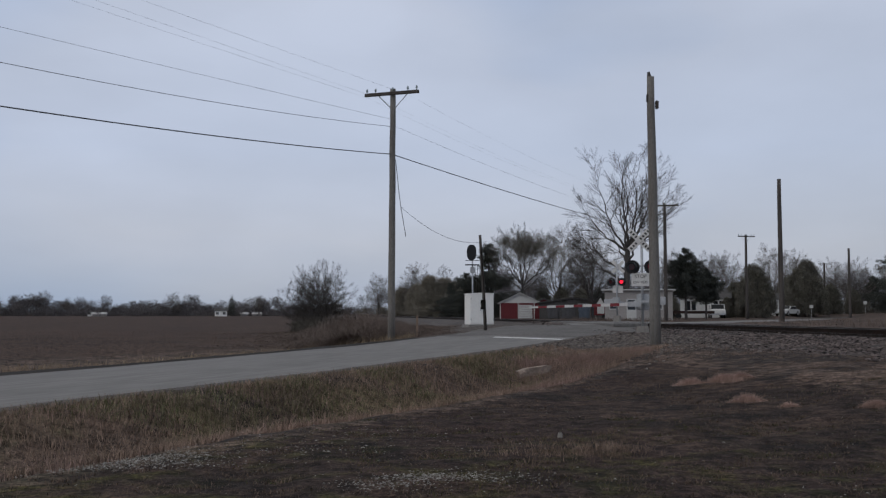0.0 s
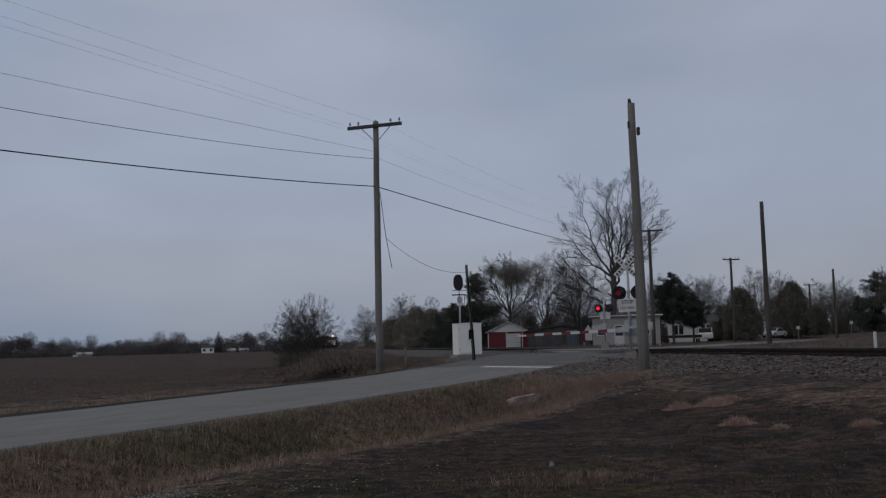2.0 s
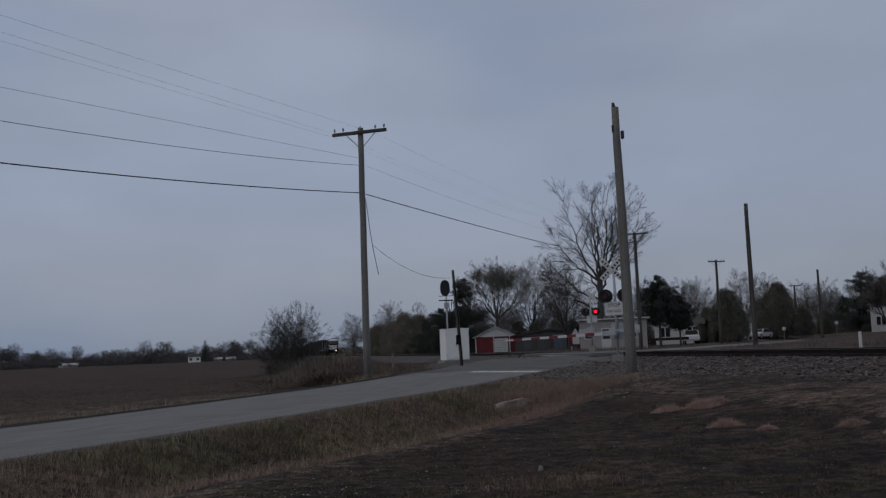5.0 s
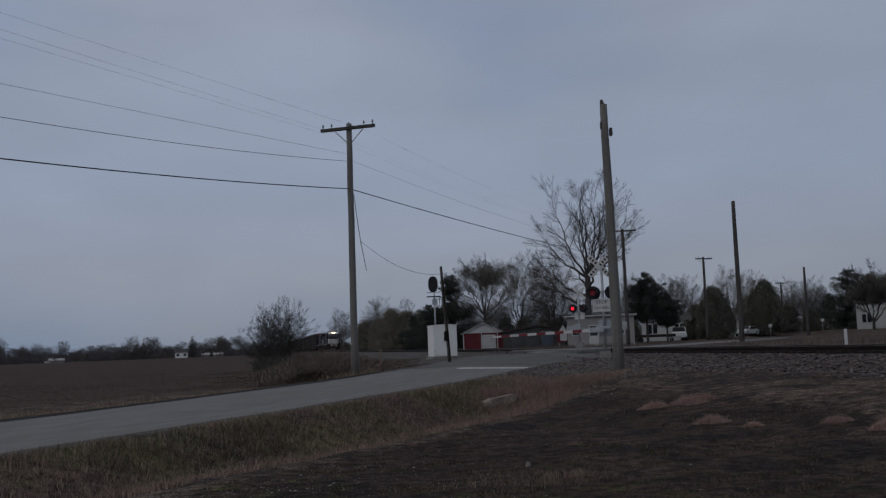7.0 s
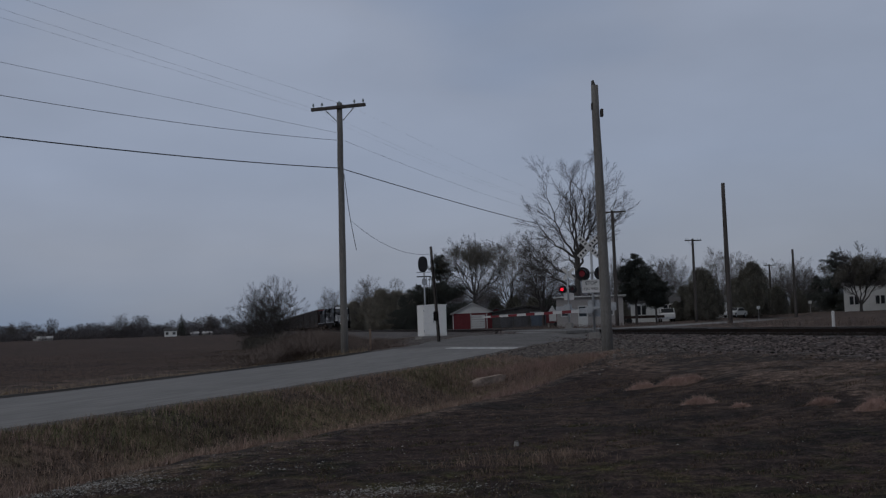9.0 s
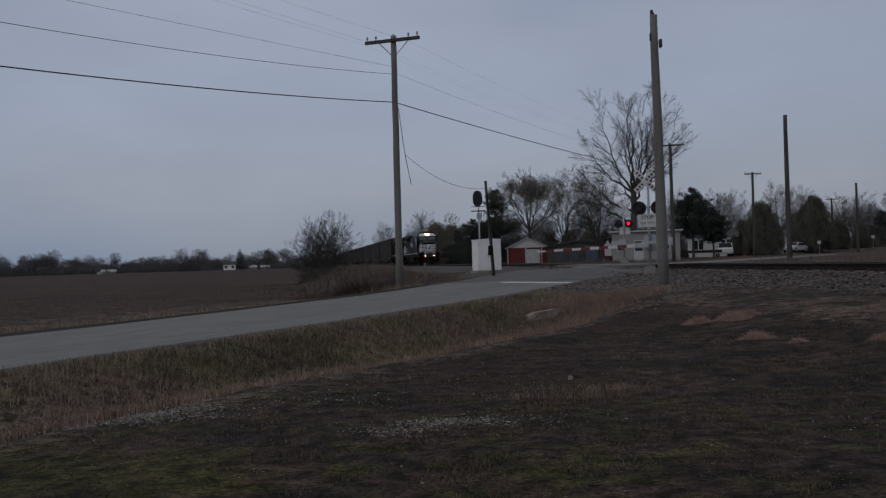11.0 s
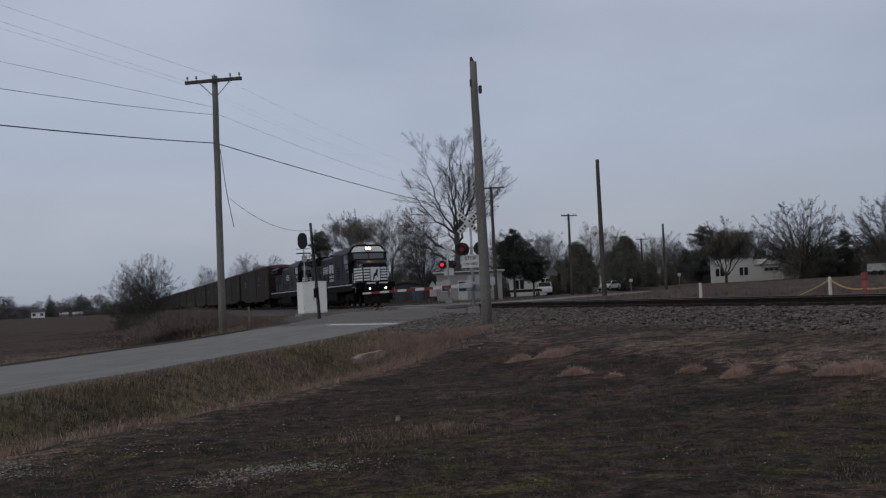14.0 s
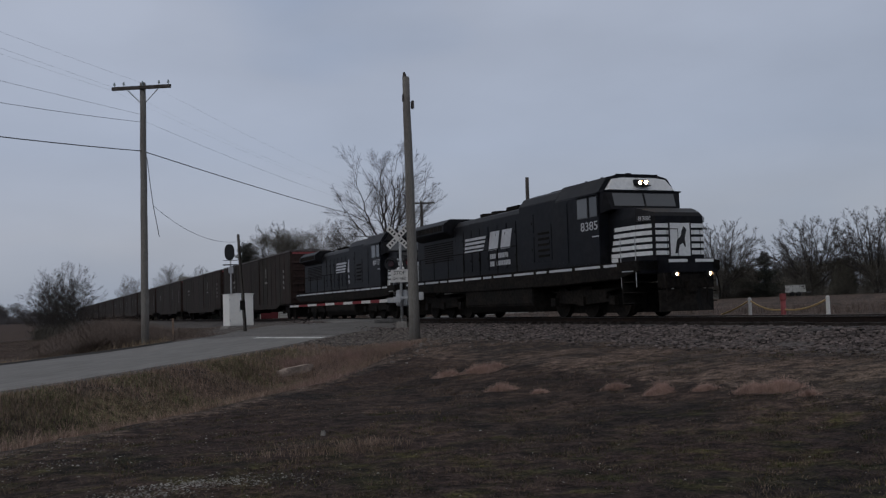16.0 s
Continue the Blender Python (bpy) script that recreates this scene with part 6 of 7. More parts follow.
def grasses():
    d = scatter(70000, 1, (-13.1, -8.6), (4, 34))
    d = d[land(d[:, 0], d[:, 1])[3] < 0.5]
    blades("ditch_grass", clumpy(d, 2, 0.7, -0.35), 0.15, 0.009, "straw", 3, "matted dry straw-coloured grass in the roadside ditch", "grass", 1.3)
    d = scatter(16000, 35, (-13.1, -8.4), (-6, 9))
    blades("dark_ditch_grass", clumpy(d, 36, 0.8, -0.2), 0.15, 0.010, "deadlawn", 37, "dark matted dead grass in the deep part of the ditch", "grass", 1.3)
    d = scatter(36000, 4, (-12.9, -9.4), (3, 30))
    blades("ditch_weeds", clumpy(d, 5, 0.9, 0.0, 0.3), 0.17, 0.011, "weed", 6, "dull green and brown weeds in the ditch", "weeds", 1.3)
    d = scatter(22000, 7, (-9.9, -8.1), (7, 28))
    blades("lip_grass", clumpy(d, 8, 0.6, 0.35, 0.35), 0.20, 0.006, "lip", 9, "pale dry grass along the ditch edge", "grass", 1.1)
    blades("culvert_grass", heap([(3.4, 28.5), (4.4, 29.5), (3.9, 30.2), (3.0, 29.6), (2.2, 28.2), (5.0, 29.8), (3.4, 27.6), (4.4, 28.4), (6.0, 30.6), (2.6, 29.6)], 0.75, 900, 10), 0.24, 0.006, "lip", 11, "reddish dry grass round the culvert", "grass")
    d = scatter(300000, 12, box=(-9, 15, 6.3, 26))
    m = d @ RM
    d = d[(m > -8.3) & (np.random.RandomState(1).rand(len(d)) < np.clip(11.5 / d[:, 1], 0.3, 1.0))]
    green = clumpy(d, 13, 0.9, 0.0)
    green = green[np.random.RandomState(5).rand(len(green)) < 0.12 + 0.9 * land(green[:, 0], green[:, 1])[4]]
    blades("lawn_green", green, 0.036, 0.007, "lawn", 14, "short dull green lawn grass", "grass", 0.9)
    brown = clumpy(d, 15, 0.8, -0.35)
    blades("lawn_brown", brown, 0.032, 0.007, "deadlawn", 16, "short withered brown lawn grass", "grass", 1.0)
    d = scatter(26000, 17, box=(4, 24, 16, 44))
    n = d @ TN
    d = d[(n < 14.6) & (d @ RM > -12) & (land(d[:, 0], d[:, 1])[3] < 0.45)]
    blades("bank_grass", clumpy(d, 18, 0.7, -0.1), 0.085, 0.012, "deadlawn", 19, "sparse withered grass on the railway bank", "grass", 0.9)
    blades("lawn_weeds", heap([(1.55, 11.5), (1.2, 11.1), (2.0, 11.75), (1.75, 11.2)], 0.42, 420, 24, 1.6), 0.10, 0.006, "straw", 25, "loose tan weeds standing in the lawn", "weeds", 1.0)
    tp, th = mounds(TUFTS, 2600, 20)
    blades("pale_tufts", tp, th, 0.006, "tan", 21, "low pale pinkish tufts of dry grass", "grass", 1.1)
    lay = np.concatenate([heap([(-3.7, 10.3), (-3.4, 10.7), (-3.1, 10.9), (-2.85, 11.1), (-2.8, 10.4)], 0.32, 330, 70, 1.9), heap([(-2.2, 11.4), (-1.4, 11.9), (-0.8, 11.2), (-2.4, 12.2), (-1.2, 13.2)], 1.2, 110, 72, 2.0), heap([(-0.55, 9.05), (-0.35, 9.35), (-0.15, 9.5), (0.2, 9.55), (0.45, 9.6)], 0.26, 230, 73, 1.9)])
    chips("pale_litter", lay, 0.0115, "frost", 71, "flattened pale dead grass and leaves on the lawn", "litter")
    spots = scatter(5200, 60, box=(-8, 14, 6.5, 24))
    spots = spots[(spots @ RM) > -8.2]
    blades("tussocks", heap(spots, 0.10, 22, 61, 2.2), 0.045, 0.009, "deadlawn", 62, "small withered tussocks all over the lawn", "grass", 1.5)
    spots = scatter(2600, 63, box=(-7, 13, 6.5, 20))
    spots = spots[(spots @ RM) > -8.2]
    blades("dark_tussocks", heap(clumpy(spots, 69, 0.5, -0.1), 0.13, 26, 64, 2.0), 0.034, 0.010, "lawnweed", 65, "dark low weeds in the lawn", "weeds", 1.5)
    d = scatter(9000, 66, (-12.8, -8.6), (-4, 30))
    blades("ditch_straw", clumpy(d, 67, 1.3, 0.45), 0.24, 0.006, "tan", 68, "pale straw clumps in the ditch", "grass", 0.6)
    # field margin and brush beyond the road
    d = scatter(34000, 22, (-24.0, -20.3), (-8, 36))
    blades("margin_grass", clumpy(d, 23, 0.5, -0.15, 0.4), 0.28, 0.010, "margin", 24, "dry straw grass at the edge of the field", "grass", 1.0)
    d = scatter(14000, 25, (-70, -24), (4, 70))
    blades("field_stubble", d[(d @ TN) < 5], 0.10, 0.02, "deadlawn", 26, "short brown stubble rows in the field", "stubble")
    # pale litter, small stones and leaves on the lawn
    rng = np.random.RandomState(30)
    c = scatter(2300, 33, box=(-6, 11, 6.4, 24))
    c = c[(c @ RM) > -8.6]
    chips("lawn_litter", c[rng.rand(len(c)) < 0.75], 0.011, "frost", 34, "pale dead leaves and small stones on the lawn", "litter")


def brush():
    """Leafless thicket along the field edge: fine forking stems in uneven mounds."""
    rng = np.random.RandomState(40)
    P, H = [], []
    for k in range(460):
        az, r = rng.normal(-4.6, 2.5), rng.uniform(44, 84)
        x, y = polar(az, r)
        w, tall = rng.uniform(0.7, 2.0), rng.uniform(0.4, 1.9) * math.exp(-((az + 4.8) / 2.7) ** 2) + 0.15
        cnt = int(110 * w)
        d = rng.normal(0, 0.5, (cnt, 2))
        P.append(d * w + np.array([[x, y]]))
        H.append(tall * np.exp(-(d ** 2).sum(1) * 0.7) * rng.uniform(0.6, 1.1, cnt))
    P, H = np.concatenate(P), np.concatenate(H)
    keep = (P @ RM) < -20.9
    P, H = P[keep], H[keep]
    n = len(P)
    z = land(P[:, 0], P[:, 1])[0] - 0.05
    V = []
    root = np.stack([P[:, 0], P[:, 1], z], 1)
    for j in range(12):
        a = rng.uniform(0, 6.283, n)
        base = root + np.stack([rng.normal(0, 0.12, n), rng.normal(0, 0.12, n), H * rng.uniform(0, 0.6, n)], 1)
        tip = base + np.stack([np.cos(a) * H * 0.75, np.sin(a) * H * 0.75, H * rng.uniform(-0.1, 0.65, n)], 1)
        s = np.stack([-np.sin(a), np.cos(a), np.zeros(n)], 1) * 0.0055
        V.append(np.stack([base - s, base + s, tip], 1))
    V = np.concatenate(V).reshape(-1, 3)
    tagged(new("brush", quick_mesh("brush", V, np.arange(len(V)).reshape(-1, 3), "brush")), "brown leafless brush along the field edge", "brush", kind="stuff")


def far_verge():
    """Rough dead growth on the far side of the track."""
    rng = np.random.RandomState(90)
    n = 26000
    off, along = rng.gamma(2.0, 4.5, n) + 24.5, rng.uniform(-6, 95, n)
    P = TN[None] * off[:, None] + TD[None] * along[:, None]
    P = P[np.abs(P @ RM - ROAD_M) > 5.5]
    blades("far_verge_grass", clumpy(P, 91, 0.25, -0.1, 0.4), 0.34, 0.016, "brush", 92, "rough reddish dead growth beyond the track", "grass", 0.9)


def far_woods():
    """Low distant tree line on the left, and woods behind the houses."""
    rng = random.Random(50)
    C, R = [], []
    az = -42.0
    while az < -5.0:
        r = rng.uniform(560, 720)
        h = rng.choice((4, 5, 5, 6, 7, 9, 11)) * rng.uniform(0.8, 1.05)
        x, y = polar(az, r)
        if abs(float(np.dot(TN, (x, y))) - TRACK_N) < 14:
            az += 0.1
            continue
        for k in range(6):
            C.append((x + rng.gauss(0, 4), y + rng.gauss(0, 4), h * (0.15 + 0.7 * rng.random())))
            R.append(h * rng.uniform(0.22, 0.42))
        az += rng.uniform(0.07, 0.18)
    az = -42.0
    while az < -5.4:
        x, y = polar(az, rng.uniform(545, 600))
        if abs(float(np.dot(TN, (x, y))) - TRACK_N) > 7:
            C.append((x, y, rng.uniform(0.6, 2.6)))
            R.append(rng.uniform(1.3, 2.3))
        az += rng.uniform(0.03, 0.07)
    me = leaf_cloud("tree_line", C, R, 260000, 0.75, "farwood", 51, 0.9, 0.6, 0.16)
    tagged(new("tree_line", me), "low grey-brown distant tree line beyond the field", "woods", kind="stuff")
    C, R = [], []
    az = -4.6
    while az < 46.0:
        r = max(rng.uniform(215, 300), 32 / math.sin(radians(az) + A_TRACK))
        h = rng.choice((6.5, 8, 9.5, 11)) * rng.uniform(0.85, 1.15)
        x, y = polar(az, r)
        for k in range(7):
            C.append((x + rng.gauss(0, 3), y + rng.gauss(0, 3), 1.2 + h * (0.1 + 0.75 * rng.random())))
            R.append(h * rng.uniform(0.16, 0.34))
        az += rng.uniform(0.3, 0.75)
    me = leaf_cloud("back_woods", C, R, 260000, 0.55, "farwood", 52, 0.95, 0.8, 0.07)
    tagged(new("back_woods", me), "brown leafless woods behind the houses", "woods", kind="stuff")
    # low scrub that closes the foot of the woods
    C, R = [], []
    az = -4.5
    while az < 46.0:
        r = max(rng.uniform(195, 240), 28 / math.sin(radians(az) + A_TRACK))
        x, y = polar(az, r)
        for k in range(3):
            C.append((x + rng.gauss(0, 2), y + rng.gauss(0, 2), 1.0 + rng.uniform(0.2, 2.2)))
            R.append(rng.uniform(0.8, 1.5))
        az += rng.uniform(0.12, 0.3)
    me = leaf_cloud("scrub", C, R, 90000, 0.42, "thicket", 53, 0.8, 0.5, 0.2)
    tagged(new("scrub", me), "low brown scrub at the foot of the woods", "scrub", kind="stuff")


# ---------------------------------------------------------------- buildings, vehicles, yard
def gable(parent, w, d, eave, ridge, wall, roof, over=0.25, along="y"):
    """Walls and a pitched roof; the gable faces -y. Returns the front wall's y."""
    part("wall", Shape().prism([(-w / 2, -0.4), (w / 2, -0.4), (w / 2, eave), (0, ridge), (-w / 2, eave)], -d / 2, d / 2), wall, parent)
    for s in (-1, 1):
        k = (ridge - eave) / (w / 2)
        e = w / 2 + over
        part("roof", Shape().prism([(0, ridge + 0.02), (s * e, ridge - k * e + 0.02), (s * e, ridge - k * e + 0.14), (0, ridge + 0.16)], -d / 2 - over, d / 2 + over), roof, parent)


def garage():
    x, y = polar(4.52, 126)
    g = thing("garage", pose(x, y, land_z(x, y), 0, 0, -6) @ Matrix.Diagonal((0.86, 0.86, 0.86, 1)), "small garage with red walls and pale grey gable", "garage")
    gable(g, 6.0, 7.0, 2.25, 3.65, "redbarn", "roofgrey", 0.3)
    part("gable_panel", Shape().prism([(-2.95, 2.28), (2.95, 2.28), (0, 3.62)], -3.54, -3.51), "siding", g, "pale grey gable boards")
    for j in range(6):
        part("garage_door_panel", Shape().box(-0.2, 1.75, -3.58, -3.54, 0.05 + j * 0.33, 0.35 + j * 0.33), "siding", g, "white garage door panel", bevel=0.01)
    for xx in (-2.95, 1.95, -0.35):
        part("corner_board", Shape().box(xx, xx + 0.12, -3.57, -3.52, 0, 2.25), "siding", g)
    part("side_door", Shape().box(-2.6, -1.7, -3.55, -3.51, 0.0, 2.0), "redbarn", g, bevel=0.01)
    x, y = polar(5.85, 128)
    g2 = thing("shed", pose(x, y, land_z(x, y), 0, 0, -6), "low red shed with a dark roof beside the garage", "shed")
    gable(g2, 2.8, 5.0, 1.9, 2.45, "redbarn", "roofdark", 0.2)
    part("door", Shape().box(-0.6, 0.6, -2.56, -2.5, 0, 1.9), "siding", g2, bevel=0.01)
    x, y = polar(7.6, 124)
    g3 = thing("shed", pose(x, y, land_z(x, y), 0, 0, -8), "long low dark-roofed shed behind the bins", "shed")
    gable(g3, 8.5, 5.0, 1.9, 2.5, "roofdark", "roofdark", 0.3)


def beige_building():
    x, y = polar(11.1, 96)
    b = thing("low_building", pose(x, y, land_z(x, y), 0, 0, -11), "low beige building with a flat white-edged roof", "building")
    part("wall", Shape().box(-2.9, 3.3, -2.5, 2.5, -0.4, 2.75), "beige", b)
    part("roof", Shape().box(-3.2, 3.6, -2.8, 2.7, 2.78, 2.90), "siding", b, "flat roof with white fascia", bevel=0.02)
    for x0, x1, z0, z1 in ((-2.5, -1.6, 1.0, 2.0), (-0.9, 0.0, 0.0, 2.0), (1.2, 2.4, 1.0, 2.0)):
        w = part("window" if z0 else "door", Shape().box(x0, x1, -2.54, -2.5, z0, z1), "siding", b, bevel=0.01)
        part("pane", Shape().box(x0 + 0.1, x1 - 0.1, -2.555, -2.54, max(z0, 0.9) + 0.1, z1 - 0.1), "glass", w)


def house(az, r, rz, label, main=(7.0, 6.5, 4.6, 6.4), wing=(7.6, 5.0, 2.7, 4.3), wall="siding"):
    x, y = polar(az, r)
    h = thing("house", pose(x, y, land_z(x, y), 0, 0, rz), label, "house")
    w, d, e, ri = main
    part("wall", Shape().box(-w / 2, w / 2, -d / 2, d / 2, -0.4, e), wall, h)
    part("roof", Shape().prism([(-d / 2 - 0.3, e), (d / 2 + 0.3, e), (0, ri)], -w / 2 - 0.3, w / 2 + 0.3, "x"), "roofdark", h)
    part("gable_end", Shape().prism([(-d / 2, e), (d / 2, e), (0, ri - 0.2)], -w / 2 - 0.02, -w / 2 + 0.1, "x"), wall, h)
    if wing:
        part("chimney", Shape().box(1.7, 2.9, -0.9, -0.1, ri - 1.3, ri + 0.9), "roofdark", h, bevel=0.02)
    n = 6
    for j in range(n):
        part("siding_board", Shape().box(-w / 2, w / 2, -d / 2 - 0.03, -d / 2, 0.2 + j * (e - 0.5) / n, 0.2 + (j + 0.93) * (e - 0.5) / n), wall, h)
    for xx in (-w / 4 - 0.2, w / 4 + 0.2):
        win = part("window", Shape().box(xx - 0.75, xx + 0.75, -d / 2 - 0.10, -d / 2 - 0.03, 0.9, 2.35), "siding", h, bevel=0.01)
        for s in (-1, 1):
            part("pane", Shape().box(xx + s * 0.36 - 0.28, xx + s * 0.36 + 0.28, -d / 2 - 0.115, -d / 2 - 0.10, 1.0, 2.25), "darkpane", win)
    if wing:
        ww, wd, we, wr = wing
        x0 = w / 2
        part("wing_wall", Shape().box(x0, x0 + ww, -d / 2, -d / 2 + wd, -0.4, we), wall, h)
        part("wing_roof", Shape().prism([(-d / 2 - 0.3, we), (-d / 2 + wd + 0.3, we), (-d / 2 + wd / 2, wr - 0.5)], x0, x0 + ww + 0.3, "x"), "roofgrey", h)
        part("dormer", Shape().prism([(x0 + 1.4, we), (x0 + 5.2, we), (x0 + 3.3, wr)], -d / 2 - 0.05, 0), wall, h)
        for s in (-1, 1):
            part("dormer_roof", Shape().prism([(x0 + 3.3, wr + 0.02), (x0 + 3.3 + s * 2.2, we - 0.22), (x0 + 3.3 + s * 2.2, we - 0.08), (x0 + 3.3, wr + 0.16)], -d / 2 - 0.3, 0.1), "roofdark", h)
        part("vent", Shape().box(x0 + 3.05, x0 + 3.55, -d / 2 - 0.09, -d / 2 - 0.05, we + 0.55, we + 1.0), "darkpane", h)
        win = part("window", Shape().box(x0 + 1.6, x0 + 4.0, -d / 2 - 0.07, -d / 2, 1.45, 2.1), "siding", h, bevel=0.01)
        for k in range(3):
            part("pane", Shape().box(x0 + 1.7 + k * 0.76, x0 + 2.36 + k * 0.76, -d / 2 - 0.085, -d / 2 - 0.07, 1.52, 2.03), "darkpane", win)
        part("door", Shape().box(x0 + 4.6, x0 + 5.5, -d / 2 - 0.06, -d / 2, 0.1, 2.1), "beige", h, bevel=0.01)
    return h


def vehicle(az, r, rz, label, paint, truck=False):
    x, y = polar(az, r)
    v = thing("pickup_truck" if truck else "car", pose(x, y, land_z(x, y), 0, 0, rz), label, "pickup truck" if truck else "car")
    if truck:
        body = [(-2.6, 0.45), (-2.6, 1.05), (0.1, 1.05), (0.3, 1.75), (1.4, 1.75), (1.85, 1.12), (2.6, 1.0), (2.7, 0.45)]
        glassp = [(0.42, 1.12), (0.5, 1.66), (1.33, 1.66), (1.68, 1.12)]
    else:
        body = [(-2.2, 0.35), (-2.25, 0.85), (-1.5, 0.98), (-0.9, 1.42), (0.6, 1.42), (1.2, 0.95), (2.1, 0.8), (2.2, 0.35)]
        glassp = [(-1.3, 0.98), (-0.82, 1.35), (0.52, 1.35), (0.98, 0.98)]
    part("body", Shape().prism(body, -0.88, 0.88), paint, v, bevel=0.05)
    for s in (-1, 1):
        part("side_window", Shape().prism(glassp, s * 0.885 - 0.01, s * 0.885 + 0.01), "darkpane", v)
        for wx in (-1.45, 1.5):
            wh = part("wheel", Shape().tube((wx, s * 0.70, 0.34), (wx, s * 0.90, 0.34), 0.34, 0.34, 18), "tyre", v)
            part("rim", Shape().tube((wx, s * 0.90, 0.34), (wx, s * 0.915, 0.34), 0.2, 0.2, 14), "steel", wh)
    wx0, wx1, wz0, wz1 = (1.44, 1.80, 1.70, 1.16) if truck else (0.66, 1.12, 1.38, 1.01)
    part("windshield", Shape().add([(wx0, -0.74, wz0), (wx0, 0.74, wz0), (wx1, 0.80, wz1), (wx1, -0.80, wz1), (wx0 + 0.03, -0.74, wz0 + 0.02), (wx0 + 0.03, 0.74, wz0 + 0.02), (wx1 + 0.03, 0.80, wz1 + 0.02), (wx1 + 0.03, -0.80, wz1 + 0.02)],
         [(0, 1, 2, 3), (4, 7, 6, 5), (0, 4, 5, 1), (1, 5, 6, 2), (2, 6, 7, 3), (3, 7, 4, 0)]), "darkpane", v)
    part("bumper", Shape().box(2.15 + 0.45 * truck, 2.3 + 0.45 * truck, -0.8, 0.8, 0.4, 0.62), "steel", v, bevel=0.03)
    return v


def bin_(az, r, w, h, mat, label):
    x, y = polar(az, r)
    b = thing("dumpster", pose(x, y, land_z(x, y), 0, 0, -7), label, "dumpster", "bins by the sheds")
    part("tub", Shape().prism([(-w / 2 + 0.1, 0.12), (w / 2 - 0.1, 0.12), (w / 2, h), (-w / 2, h)], -0.8, 0.8), mat, b, bevel=0.02)
    part("lid", Shape().prism([(-0.85, h), (0.85, h + 0.0), (0.85, h + 0.16), (-0.85, h + 0.06)], -w / 2 - 0.04, w / 2 + 0.04, "x"), "bingrey", b, bevel=0.01)
    for s in (-1, 1):
        part("rib", Shape().box(s * w * 0.25 - 0.05, s * w * 0.25 + 0.05, -0.86, -0.80, 0.2, h - 0.1), mat, b)
        part("skid", Shape().box(s * w * 0.35 - 0.08, s * w * 0.35 + 0.08, -0.7, 0.7, -0.05, 0.12), "bingrey", b)


def yard():
    bin_(6.42, 112, 1.5, 1.45, "bingrey", "dark grey steel dumpster with a flat lid")
    bin_(7.25, 111, 1.6, 1.45, "bingrey", "dark grey steel dumpster with a flat lid")
    bin_(8.25, 110, 1.7, 1.6, "binblue", "blue-grey steel dumpster with a flat lid")
    x, y = polar(8.83, 108)
    whole("white_post", Shape().box(-0.09, 0.09, -0.09, 0.09, -0.3, 1.3), "white", rest(x, y), "short white-painted wooden post", "post", bevel=0.01)
    x, y = polar(9.3, 108)
    t = thing("trailer", rest(x, y, 0, -10), "small red and white show trailer with a peaked sign", "trailer")
    part("box", Shape().box(-1.1, 1.1, -0.7, 0.7, 0.45, 1.55), "redbarn", t, bevel=0.03)
    part("panel", Shape().box(-0.75, 0.0, -0.73, -0.705, 0.65, 1.4), "siding", t)
    part("peak", Shape().prism([(-0.9, 1.55), (0.1, 1.55), (-0.4, 2.35)], -0.6, -0.5), "siding", t)
    part("awning", Shape().box(0.2, 1.9, -0.9, -0.4, 1.55, 1.75), "redbarn", t, bevel=0.02)
    for s in (-1, 1):
        part("wheel", Shape().tube((0, s * 0.72, 0.28), (0, s * 0.88, 0.28), 0.28, 0.28, 14), "tyre", t)
    part("hitch", Shape().box(1.1, 1.9, -0.05, 0.05, 0.45, 0.55), "steel", t)
    x, y = polar(10.15, 104)
    tank = thing("tank", rest(x, y, 0, -12), "white horizontal storage tank on low legs", "tank")
    part("shell", Shape().tube((-0.85, 0, 0.55), (0.85, 0, 0.55), 0.38, 0.38, 18).tube((0.85, 0, 0.55), (1.05, 0, 0.55), 0.38, 0.2, 18).tube((-1.05, 0, 0.55), (-0.85, 0, 0.55), 0.2, 0.38, 18), "white", tank, smooth=True)
    for s in (-0.6, 0.6):
        part("leg", Shape().box(s - 0.08, s + 0.08, -0.3, 0.3, -0.1, 0.3), "concrete", tank)
    house(26.1, 168, -28, "white wooden house with dark windows and a low wing", (6.6, 6.0, 3.9, 5.6), (7.0, 5.0, 2.6, 4.0))
    house(14.9, 142, -16, "small white house behind the pine", (6.5, 5.5, 2.6, 3.9), None)
    house(17.9, 156, -18, "small pale cottage behind the dome tree", (5.0, 4.5, 2.4, 3.4), None)
    house(16.1, 150, -18, "small pale cottage among trees", (3.5, 4.0, 2.6, 3.3), None)
    vehicle(15.5, 130, -100, "white pickup truck parked on the street", "siding", True)
    vehicle(19.25, 150, 225, "white car parked at the street", "siding")
    x, y = polar(13.9, 122)
    fl = thing("flat_trailer", rest(x, y, 0, -16), "long dull red flat trailer beside the pine", "trailer")
    part("bed", Shape().box(-3.2, 3.2, -1.1, 1.1, 0.62, 0.95), "hopperin", fl, bevel=0.03)
    for s in (-1, 1):
        for wx in (-1.8, -1.0):
            part("wheel", Shape().tube((wx, s * 0.85, 0.34), (wx, s * 1.05, 0.34), 0.34, 0.34, 14), "tyre", fl)
    x, y = polar(33.55, 150)
    wt = thing("trailer", rest(x, y, 0, -30), "low white box trailer parked in the far yard", "trailer")
    part("box", Shape().box(-1.35, 1.35, -0.9, 0.9, 0.55, 1.6), "siding", wt, bevel=0.03)
    for s in (-1, 1):
        for wx in (-0.5, 0.4):
            part("wheel", Shape().tube((wx, s * 0.85, 0.32), (wx, s * 1.02, 0.32), 0.32, 0.32, 14), "tyre", wt)
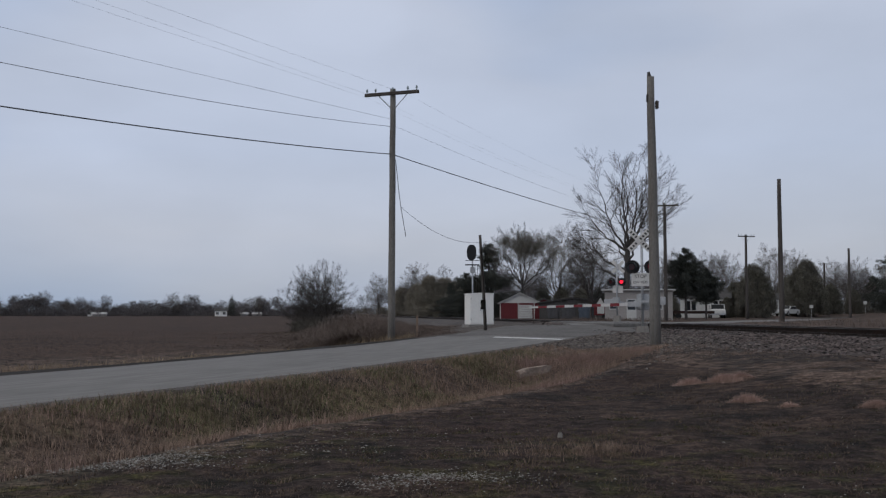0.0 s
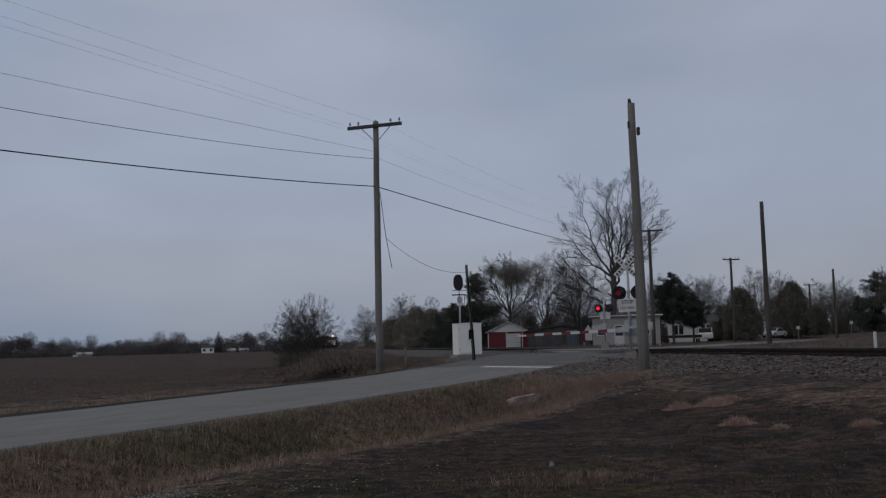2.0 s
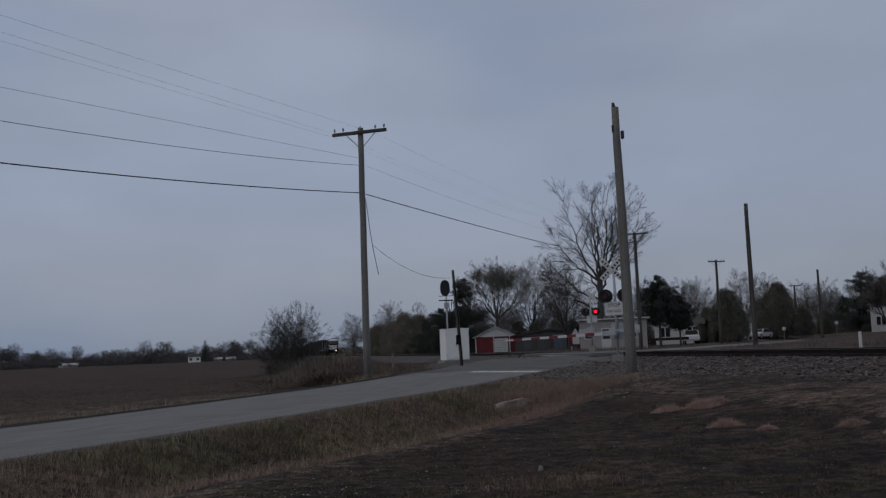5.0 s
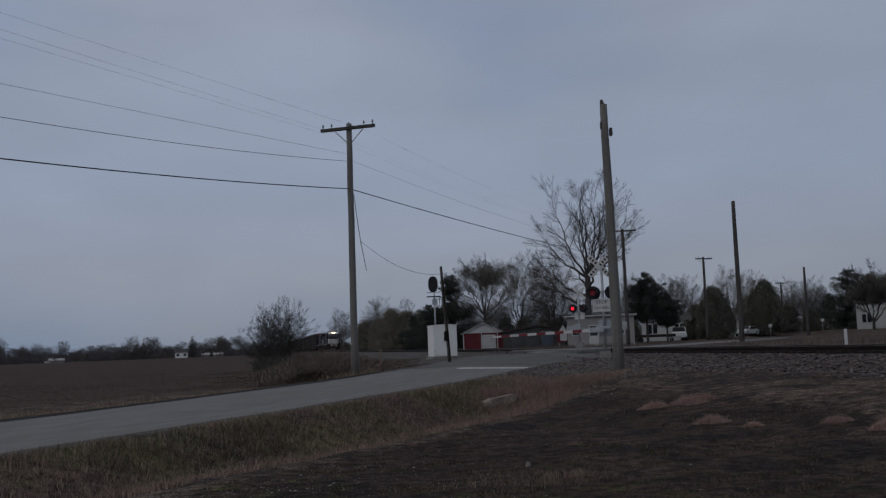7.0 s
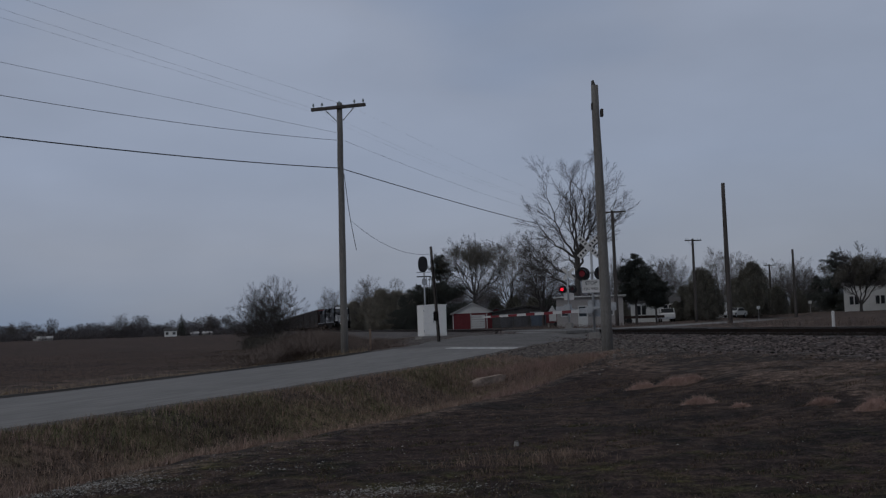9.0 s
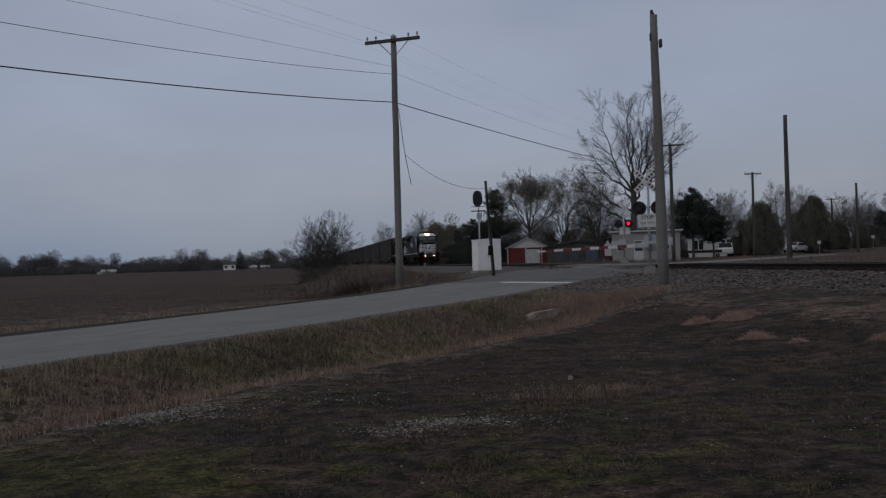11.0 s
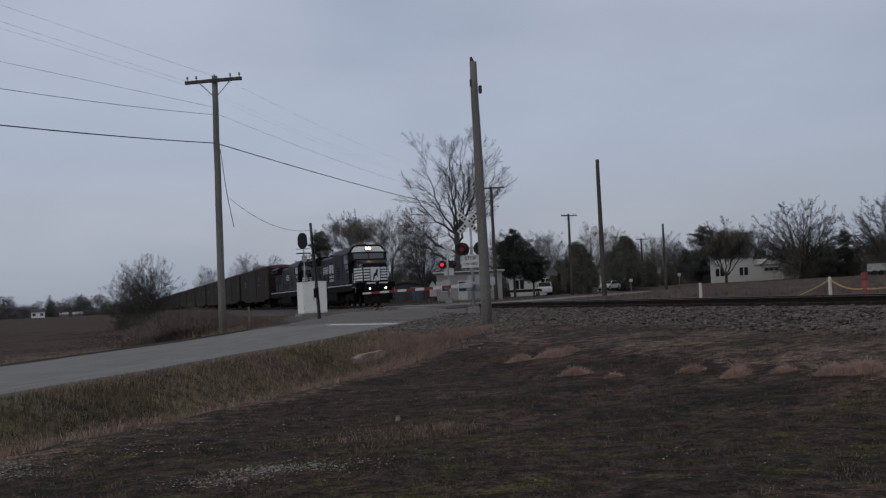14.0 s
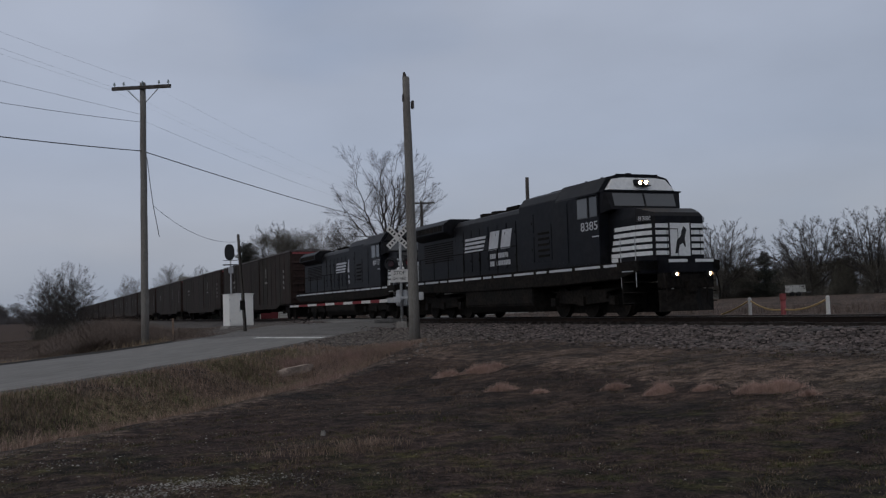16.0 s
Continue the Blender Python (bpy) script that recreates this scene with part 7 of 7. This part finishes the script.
    part("hitch", Shape().box(1.35, 2.1, -0.06, 0.06, 0.5, 0.6), "steel", wt)
    # marker posts, a red bollard and a sagging yellow chain beyond the track
    def beyond(az, n=22.6):
        return polar(az, n / math.sin(radians(az) + A_TRACK))
    for az in (24.32, 31.13, 35.17):
        x, y = beyond(az)
        whole("white_post", Shape().tube((0, 0, -0.3), (0, 0, 0.66), 0.06, 0.06, 12).tube((0, 0, 0.66), (0, 0, 0.69), 0.06, 0.035, 12), "white", rest(x, y), "short round white post beyond the track", "post", "posts with the chain")
    x, y = beyond(32.88)
    b = thing("bollard", rest(x, y), "faded red steel bollard with a cap", "bollard")
    part("shaft", Shape().tube((0, 0, -0.3), (0, 0, 0.58), 0.085, 0.085, 14), "orange", b, smooth=True)
    part("cap", Shape().tube((0, 0, 0.58), (0, 0, 0.80), 0.105, 0.10, 14), "orange", b)
    ends = [beyond(29.6), beyond(31.13), beyond(32.88), beyond(35.17)]
    hs = [0.1, 0.60, 0.28, 0.60]
    for k in range(3):
        (xa, ya), (xb, yb) = ends[k], ends[k + 1]
        whole("yellow_chain", Shape().path(sag((xa, ya, land_z(xa, ya) + hs[k]), (xb, yb, land_z(xb, yb) + hs[k + 1]), 0.13 if k else 0.04, 14), 0.028, 6), "yellow", pose(0, 0, 0), "sagging faded yellow rope between posts", "rope", "posts with the chain")
    # farm far across the field
    for az, r, sc, lab in ((-12.7, 540, 0.7, "white farmhouse far across the field"), (-19.6, 555, 0.45, "low pale farm building far across the field")):
        house(az, r, 12, lab, (9 * sc, 7 * sc, 4 * sc, 6 * sc), None, "cabinet")
    for az, w in ((-10.7, 5.0), (-11.4, 4.0), (-19.2, 7.0)):
        x, y = polar(az, 552)
        b = thing("barn", pose(x, y, land_z(x, y) - 0.8, 0, 0, 14), "long low pale barn far across the field", "barn")
        part("wall", Shape().box(-w / 2, w / 2, -2.5, 2.5, -0.4, 1.9), "beige", b)
        part("roof", Shape().prism([(-2.8, 1.9), (2.8, 1.9), (0, 3.0)], -w / 2 - 0.3, w / 2 + 0.3, "x"), "roofgrey", b)
    sp = evergreen(61, 12, 9.0, "dark spruce beside the far farmhouse", 0.6, 5000, 0.3)
    place(sp, -12.1, 545)
    # street sign discs
    for az, r in ((20.5, 150), (23.2, 165)):
        x, y = polar(az, r)
        s = thing("road_sign", rest(x, y, 0, -20), "small pale road sign on a post", "road sign")
        part("post", Shape().tube((0, 0, -0.3), (0, 0, 1.9), 0.025, 0.025, 8), "steel", s)
        part("plate", Shape().box(-0.24, 0.24, -0.06, -0.035, 1.5, 1.95), "siding", s, bevel=0.02)
    # culvert end in the ditch and a pale rock on the lawn
    c = thing("culvert", pose(2.6, 28.75, 0.02, 0, 0, 24) @ Matrix.Diagonal((1.2, 1, 1, 1)), "weathered pale concrete culvert end in the ditch", "culvert")
    part("slab", Shape().prism([(-0.44, -0.25), (0.40, -0.2), (0.50, 0.05), (0.36, 0.075), (0.06, 0.03), (-0.20, 0.0), (-0.45, -0.08)], -0.12, 0.08), "culvert", c, bevel=0.012)
    part("broken_edge", Shape().prism([(-0.50, -0.25), (-0.15, -0.25), (-0.12, -0.06), (-0.30, -0.03), (-0.47, -0.12)], -0.24, -0.10), "culvert", c, bevel=0.03)
    rk = Shape().tube((0, 0, -0.05), (0.01, 0, 0.045), 0.04, 0.03, 7).tube((0.01, 0, 0.045), (0.015, 0.01, 0.055), 0.03, 0.012, 7)
    whole("rock", rk, "concrete", rest(1.52, 12.95), "small pale rock on the lawn", "rock", smooth=False)


grasses()
brush()
far_verge()
far_woods()
garage()
beige_building()
yard()


def flash_rows(hinge, side, right_hand):
    """The lamps of a pair seem to light in turn: each added shutter opens for 0.59 s and shuts for as long."""
    def row(t, opened):
        return t, pose(*hinge, side * (86 if opened else 0), 0, 0)

    first, half = 0.58, 0.59
    opened = right_hand
    rows = [row(0.0, opened)]
    t = first
    while t < 15.9:
        rows += [row(t - 0.06, opened), row(t + 0.06, not opened)]
        opened = not opened
        t += half
    return rows + [row(16.0, opened)]


def motions():
    for ob, front in moving:
        walk(ob, [(t, train_pose(front, t)) for t in (0.0, 4.0, 8.0, 12.0, 16.0)])
    for ob, hinge, side, right_hand in added_shutters:
        walk(ob, flash_rows(hinge, side, right_hand))


ties()
motions()
